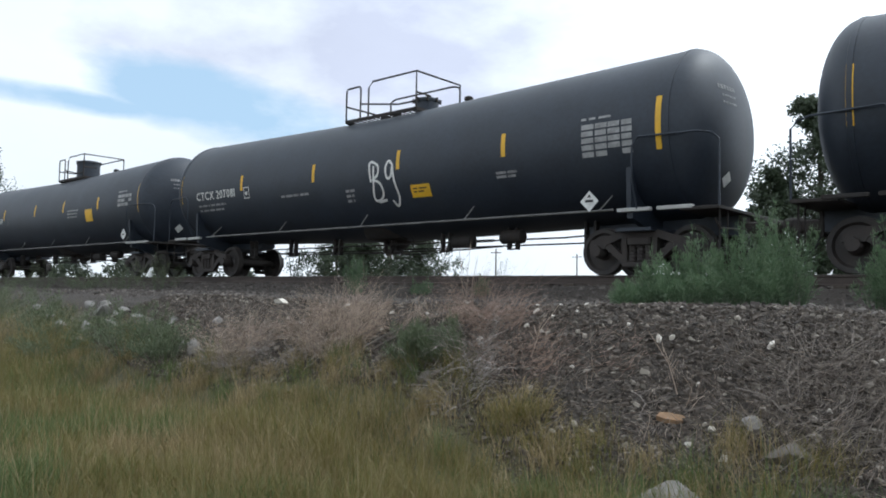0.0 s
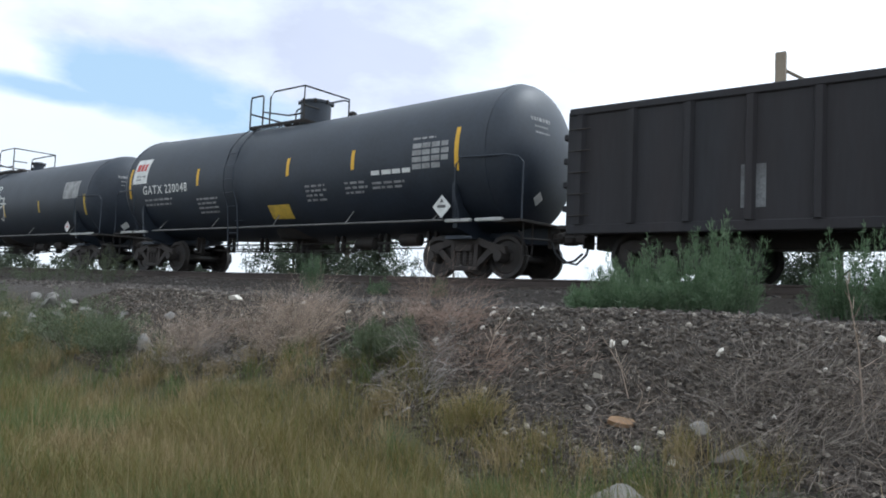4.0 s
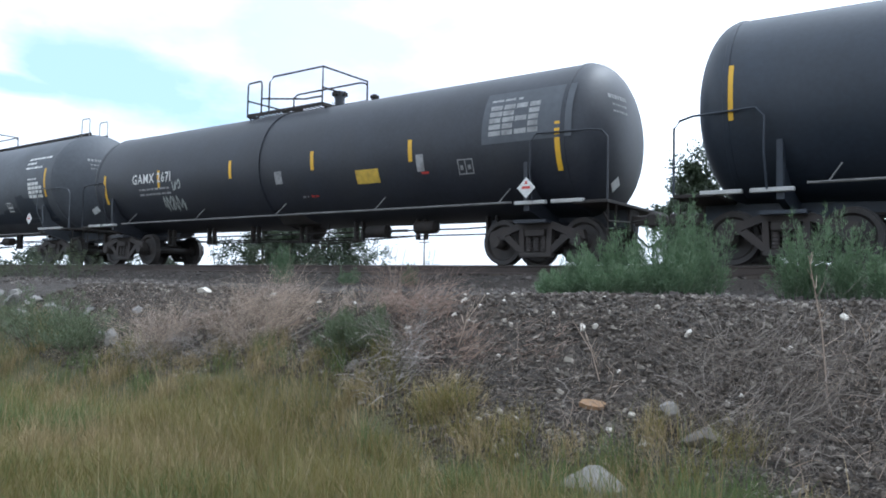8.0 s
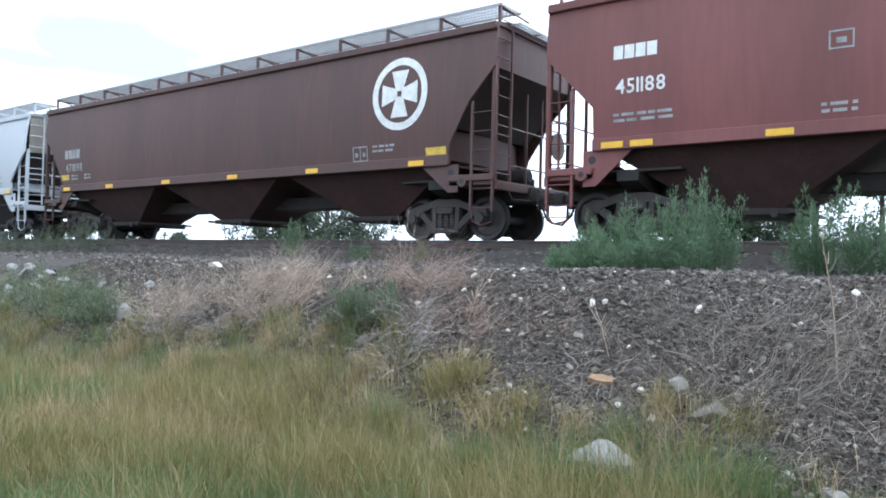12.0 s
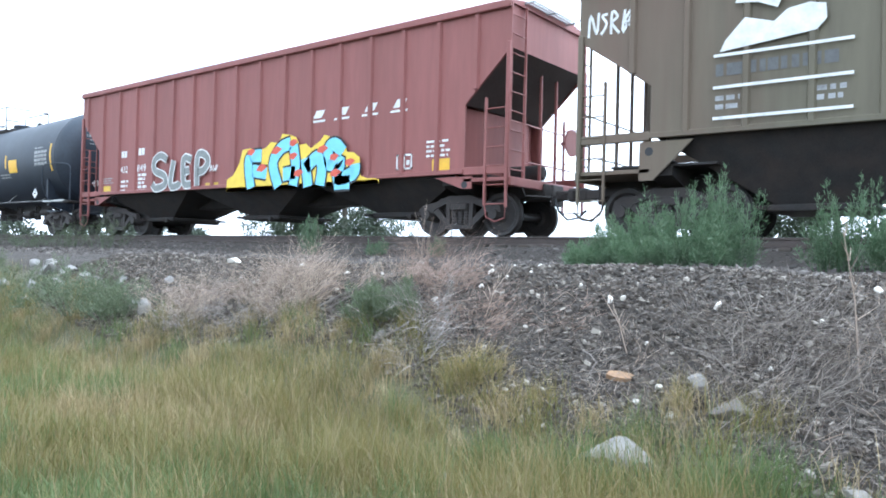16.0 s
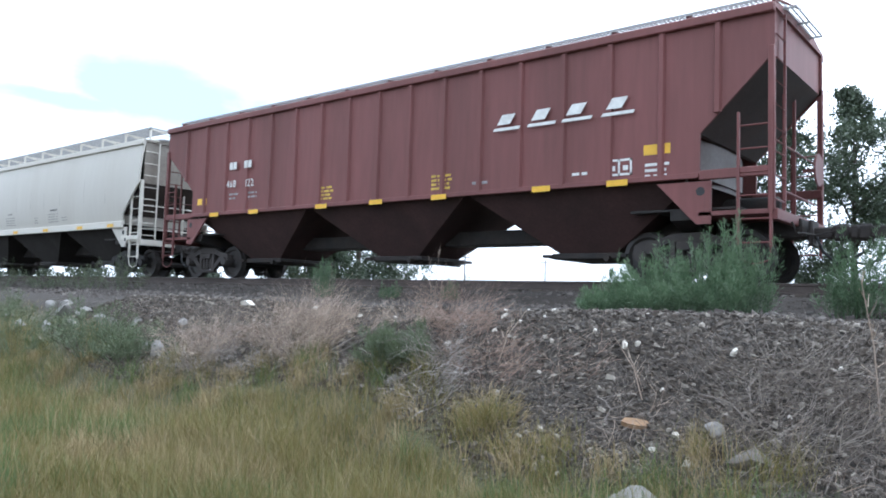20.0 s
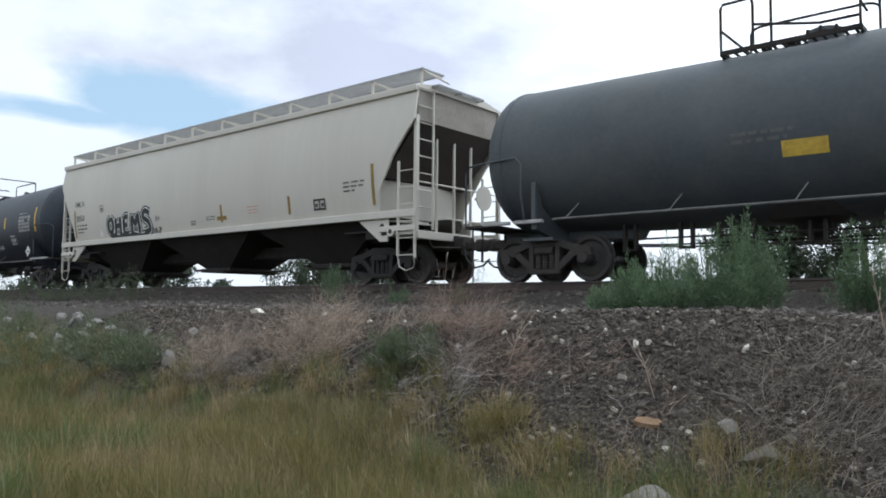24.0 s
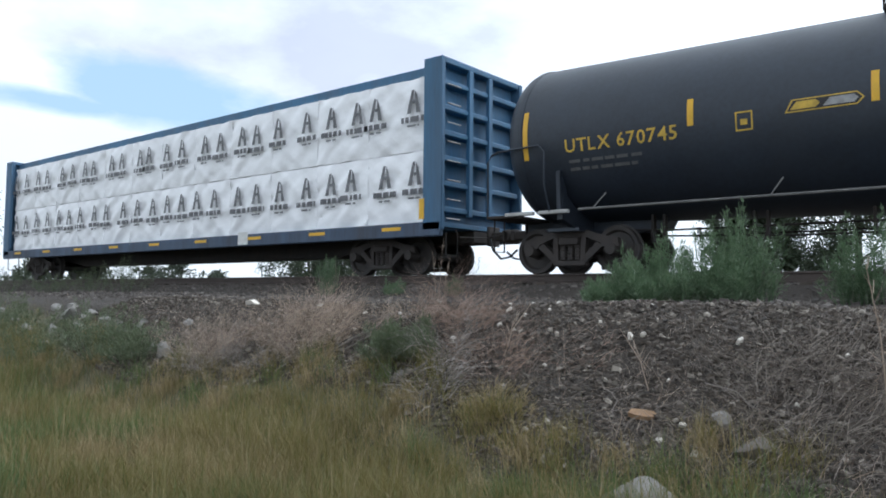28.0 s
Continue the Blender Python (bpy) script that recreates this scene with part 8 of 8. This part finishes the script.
def build_weeds():
    k = 0
    for x, y, w, h in ((-4.72, -4.9, .6, .42), (-4.5, -5.0, .6, .62), (-4.3, -4.85, .6, .8), (-4.1, -5.0, .6, .7), (-3.9, -4.8, .6, .95), (-3.7, -4.6, .6, .85), (-3.5, -4.5, .6, 1.1), (-3.28, -4.45, .7, 1.2), (-3.08, -4.4, .7, 1.3), (-2.92, -4.4, .6, 1.05), (-4.55, -5.25, .6, .36), (-4.0, -5.2, .6, .45), (-3.6, -4.95, .7, .6), (-3.2, -4.8, .7, .7)):
        k += 1
        weed_bush("feathery green weed growing at the top of the bank", x, y, w, h, 100 + k, n_stem=24, leaves=100)
    for x, y, w, h in ((-2.02, -4.1, .6, .75), (-1.78, -4.1, .7, 1.15), (-1.5, -4.2, .7, 1.0), (-1.25, -4.25, .6, .7), (-.85, -4.3, .8, .8)):
        k += 1
        weed_bush("green weed growing at the top of the bank", x, y, w, h, 100 + k, n_stem=24, leaves=100)
    weed_bush("small upright green weed beside the track", -12.6, -2.7, .55, 1.0, 140, n_stem=26, leaves=80)
    weed_bush("small green weed beside the track", -10.6, -2.7, .45, .36, 141, n_stem=14)
    weed_bush("small green weed beside the track", -9.1, -2.7, .45, .4, 142, dull_weed, n_stem=12)
    for q, (x, y, w, h) in enumerate(((-23.2, -2.9, 1.6, 1.0), (-21.3, -2.7, 1.5, 1.1), (-25.5, -3.0, 1.4, .8), (-29.0, -3.0, 2.0, 1.1), (-33, -3, 2, 1.2))):
        weed_bush("dusty green weed beside the track", x, y, w, h, 150 + q, dull_weed, n_stem=26)
    for q, (x, y, w, h) in enumerate(((-10.4, -8.7, 1.3, .75), (-11.2, -8.6, 1.2, .75), (-9.7, -8.7, 1.0, .6), (-5.45, -8.25, .7, .45), (-5.2, -8.2, .5, .5), (-12.5, -9.0, 1.5, .6), (-13.8, -8.6, 1.6, .6), (-15.5, -8.2, 1.6, .7), (-18, -8, 2, .8), (-21, -7.6, 2, .8))):
        weed_bush("low green weed on the bank foot", x, y, w, h, 170 + q, dull_weed, n_stem=34, group="low weeds on the bank")
    # beyond the track: silvery shrubs seen under the cars
    for q, (x, y, w, h) in enumerate(((-7.6, 3.2, 1.6, 1.5), (-6.6, 3.4, 1.6, 1.7), (-8.6, 3.3, 1.4, 1.3), (-5.6, 3.2, 1.3, 1.5), (-9.4, 3.4, 1.0, 1.0), (-13.2, 3.2, 1.0, 1.5))):
        weed_bush("silvery shrub beyond the track", x, y, w, h, 190 + q, silver_leaf, n_stem=22, group="silvery shrubs beyond the track")
    # dry fluffy brush and dead stalks on the slope
    for q, (x, y, r, n, h) in enumerate(((-7.7, -8.0, .24, 520, .5), (-7.35, -7.7, .26, 620, .55), (-6.95, -8.2, .28, 620, .55), (-6.7, -7.95, .2, 420, .5), (-7.15, -7.35, .25, 420, .42), (-8.25, -8.6, .2, 460, .62), (-8.45, -8.3, .18, 300, .5), (-8.15, -8.25, .16, 240, .5), (-6.3, -7.7, .25, 260, .36), (-5.8, -7.5, .25, 240, .34), (-9.3, -8.3, .3, 240, .4), (-7.9, -7.5, .2, 180, .36))):
        heap("dry_brush", "fluffy pinkish-tan dry brush on the bank", "dry weeds", straw_mat, x, y, r, int(n * .62), h, .005, 200 + q, "dry brush clumps", rise=2.4, wander=.26, drop=.05)
    for q, (x, y, r, n, h) in enumerate(((-5.0, -7.55, .3, 420, .55), (-5.25, -7.5, .25, 260, .5), (-4.5, -7.9, .4, 380, .34), (-4.2, -8.2, .35, 320, .3), (-9.0, -3.2, .35, 260, .75), (-5.6, -7.2, .35, 220, .34), (-3.6, -8.0, .45, 240, .22))):
        heap("reddish_brush", "reddish-brown dry stalks on the bank", "dry weeds", rust_straw, x, y, r, int(n * .6), h, .0045, 260 + q, "reddish brush clumps", rise=1.5, wander=.28)
    for q, (x, y, r, n, h) in enumerate(((-4.8, -8.15, .2, 80, .55), (-4.6, -8.45, .22, 90, .5), (-4.5, -8.75, .25, 70, .42), (-4.95, -8.6, .2, 40, .36), (-8.3, -8.55, .4, 190, .42), (-7.6, -8.4, .35, 130, .4), (-7.2, -8.35, .3, 60, .35))):
        heap("bleached_twig_clump", "pale grey tangle of dead twigs", "dry weeds", ash_twig, x, y, r, n, h, .008, 280 + q, "", rise=1.5, wander=.4, kind="stuff")
    for q, (x, y, r, n, h) in enumerate(((-3.82, -8.72, .3, 230, .33), (-3.55, -8.85, .25, 110, .27), (-4.05, -8.6, .25, 90, .24))):
        clump("pale_grass_tuft", "bleached arching grass tuft at the foot of the bank", "grass", pale_straw, x, y, r, n, h, .006, .8, 220 + q, "pale grass tufts")
    for q, (x, y, r, n, h) in enumerate(((-4.85, -8.35, .35, 200, .4), (-1.85, -7.9, .45, 800, .36), (-1.4, -8.05, .45, 1000, .4), (-1.0, -7.8, .45, 700, .36), (-1.35, -8.55, .4, 900, .38), (-1.75, -8.5, .35, 500, .3), (-.6, -8.2, .5, 800, .38), (-5.1, -7.9, .3, 250, .3), (-4.1, -8.3, .4, 300, .26), (-1.7, -8.85, .4, 420, .26), (-.7, -8.7, .45, 600, .36), (-2.1, -8.25, .35, 260, .28), (-8.0, -8.6, .5, 260, .3), (-2.6, -8.85, .5, 300, .22))):
        heap("dead_twig_clump", "grey-brown dead weed stems on gravel", "dry weeds", twig_mat, x, y, r, int(n * .2), h * 1.1, .0048, 240 + q, "", rise=1.3, kind="stuff")
    rnd = random.Random(6)
    for x, y, h, lx in ((-9.0, -3.2, 1.1, .1), (-9.25, -3.0, .9, -.1), (-8.8, -3.3, .8, .15), (-.96, -8.2, 1.0, -.12), (-4.2, -8.0, .5, .3), (-2.6, -8.3, .5, -.25)):
        z = float(ground_z(x, y))
        st = thing("dry_stalk", "tall thin dry stalk with side shoots", "dry weeds", pose(x, y, z), "dry stalks")
        part("stem", Shape().tube([(0, 0, 0), (lx * .3, 0, h * .5), (lx, 0, h)], [.006, .005, .002], 4), straw_mat, st)
        s = Shape()
        for k in range(12):
            t = rnd.uniform(.25, .95)
            a = rnd.uniform(0, 6.28)
            q = h * .16 * (1.1 - t)
            s.tube([(lx * t * t, 0, h * t), (lx * t * t + q * math.cos(a), q * math.sin(a), h * t + .09)], [.003, .0015], 3)
        tagged(part("side_twig_spray", s, straw_mat, st), kind="stuff")
    # fallen branches, bent and forked
    rnd = random.Random(15)
    for (xa, ya), (xb, yb), r in (((-6.6, -8.5), (-5.7, -7.4), .019), ((-6.8, -8.0), (-5.85, -7.5), .012), ((-6.3, -8.1), (-5.4, -7.75), .01), ((-5.0, -8.5), (-4.6, -8.2), .012), ((-2.15, -8.2), (-1.45, -8.72), .006), ((-2.95, -8.35), (-2.62, -8.8), .006)):
        za, zb = float(ground_z(xa, ya)), float(ground_z(xb, yb))
        pts = []
        for k in range(6):
            u = k / 5
            pts.append(((xb - xa) * u + rnd.uniform(-.03, .03), (yb - ya) * u + rnd.uniform(-.05, .05), (zb - za) * u + .04 + .1 * math.sin(u * 2.6) + rnd.uniform(-.015, .015)))
        s = Shape().tube(pts, [r * (1 - .75 * k / 5) for k in range(6)], 6)
        for k in (1, 2, 3, 4):
            p = pts[k]
            d = (rnd.uniform(.05, .2), rnd.uniform(.0, .22), rnd.uniform(.04, .16))
            s.tube([p, (p[0] + d[0] * .5, p[1] + d[1] * .6, p[2] + d[2] * .4), (p[0] + d[0], p[1] + d[1], p[2] + d[2])], [r * .5, r * .35, r * .15], 4)
        ob = new("fallen_branch", s.mesh("fallen_branch", branch_bark))
        ob.matrix_basis = pose(xa, ya, za)
        tagged(ob, "bare dead forked branch lying on the bank", "branch", "fallen branches")


build_weeds()


# ---- trees, shrubs and poles beyond the track ----
def tree(label, x, y, height, spread, trunk_r, seed, leaves=9000, low=0.15, mat=tree_leaf, leaf=.16, lobes=14, group=""):
    rng = np.random.default_rng(seed)
    z0 = float(ground_z(x, y))
    tr = thing("tree", label, "tree", pose(x, y, z0), group)
    wood = Shape()
    hh = height
    lean = rng.normal(0, .02, 2) * hh
    wood.tube([(0, 0, 0), (lean[0] * .3, lean[1] * .3, hh * .35), (lean[0], lean[1], hh * .85)], [trunk_r, trunk_r * .7, trunk_r * .15], 9)
    centers = []
    for k in range(lobes):
        u = low + (1 - low) * (k + .5) / lobes
        prof = math.sin(min(1.0, (u - low) / (1 - low) * 1.05 + .12) * math.pi) ** .6
        a = k * 2.4 + rng.uniform(-.5, .5)
        rad = spread * .5 * prof * rng.uniform(.45, .9)
        c = np.array([rad * math.cos(a) + lean[0] * u, rad * math.sin(a) + lean[1] * u, hh * u * .96])
        centers.append((c, spread * rng.uniform(.13, .22) * (.6 + .6 * prof)))
        s = np.array([lean[0] * u * .6, lean[1] * u * .6, hh * max(.06, u * .7)])
        wood.tube([s, (s + c) / 2 + np.array([0, 0, .1 * hh * .3]), c], [trunk_r * .35, trunk_r * .2, trunk_r * .05], 5)
    part("trunk", wood, bark, tr)
    pts, ways = [], []
    for c, r in centers:
        subs = [c + rng.normal(0, r * .75, 3) * np.array([1, 1, .8]) for _ in range(11)]
        per = leaves // (lobes * 11)
        for s in subs:
            q = s + rng.normal(0, r * .24, (per, 3))
            pts.append(q)
            ways.append(rng.normal(0, 1, (per, 3)) + np.array([0, 0, -.2]))
    leaf_cloud("crown", mat, np.concatenate(pts), np.concatenate(ways), leaf, leaf * .55, tr, "uneven dark green crown", seed)
    return tr


def at_bearing(deg, far):
    """A place at a bearing to the left of the track's normal, seen from the camera, and a distance."""
    return EYE[0] - far * math.sin(radians(deg)), EYE[1] + far * math.cos(radians(deg))


def build_trees():
    for k, (deg, far, h, s) in enumerate(((15.0, 36, 9.6, 5.0), (10.8, 37, 10.5, 5.4), (17.8, 35, 6.2, 3.0))):
        x, y = at_bearing(deg, far)
        tree("dark leafy tree beyond the track", x, y, h, s, .17, 300 + k, leaves=26000, low=.04, group="trees beyond the track")
    x, y = at_bearing(6.8, 37)
    tree("tree with an open base beyond the track", x, y, 8.6, 3.6, .14, 304, leaves=16000, low=.45, group="trees beyond the track")
    x, y = at_bearing(45.6, 46)
    tree("dark leafy tree beyond the track", x, y, 11.0, 5.0, .2, 320, leaves=22000, low=.05)
    for k, (deg, far, h, s) in enumerate(((49.5, 44, 4.2, 4.0), (43.2, 47, 4.4, 4.0), (47.3, 42, 4.0, 3.4))):
        x, y = at_bearing(deg, far)
        tree("low bushy tree beyond the track", x, y, h, s, .1, 330 + k, leaves=12000, low=.03)
    x, y = at_bearing(72.6, 60)
    tree("tree with loose branches far along the track", x, y, 9.5, 4.5, .16, 340, leaves=5000, low=.2)
    for k, (deg, far, h, s) in enumerate(((58.5, 90, 4.2, 6.0), (60.5, 95, 3.4, 5.0), (55.8, 95, 2.8, 3.5), (64.0, 90, 3.5, 6.0), (34.0, 150, 3.0, 5.0), (67.5, 80, 3.4, 5.0))):
        x, y = at_bearing(deg, far)
        tree("round distant shrub on the far field", x, y, h, s, .1, 350 + k, leaves=2600, low=.08, mat=far_leaf, leaf=.35, lobes=8, group="distant shrubs")
    for deg, far, h in ((6.0, 110, 9.0), (37.5, 130, 8.5), (44.0, 170, 9.0), (31.5, 150, 9.0)):
        x, y = at_bearing(deg, far)
        p = thing("utility_pole", "grey wooden utility pole far behind the track", "utility pole", pose(x, y, float(ground_z(x, y))), "distant utility poles")
        part("pole", Shape().tube([(0, 0, 0), (0, 0, h)], [.16, .11], 8), pole_wood, p)
        part("crossarm", Shape().box(-1.1, 1.1, -.06, .06, h - .7, h - .55), pole_wood, p)


build_trees()
motions()
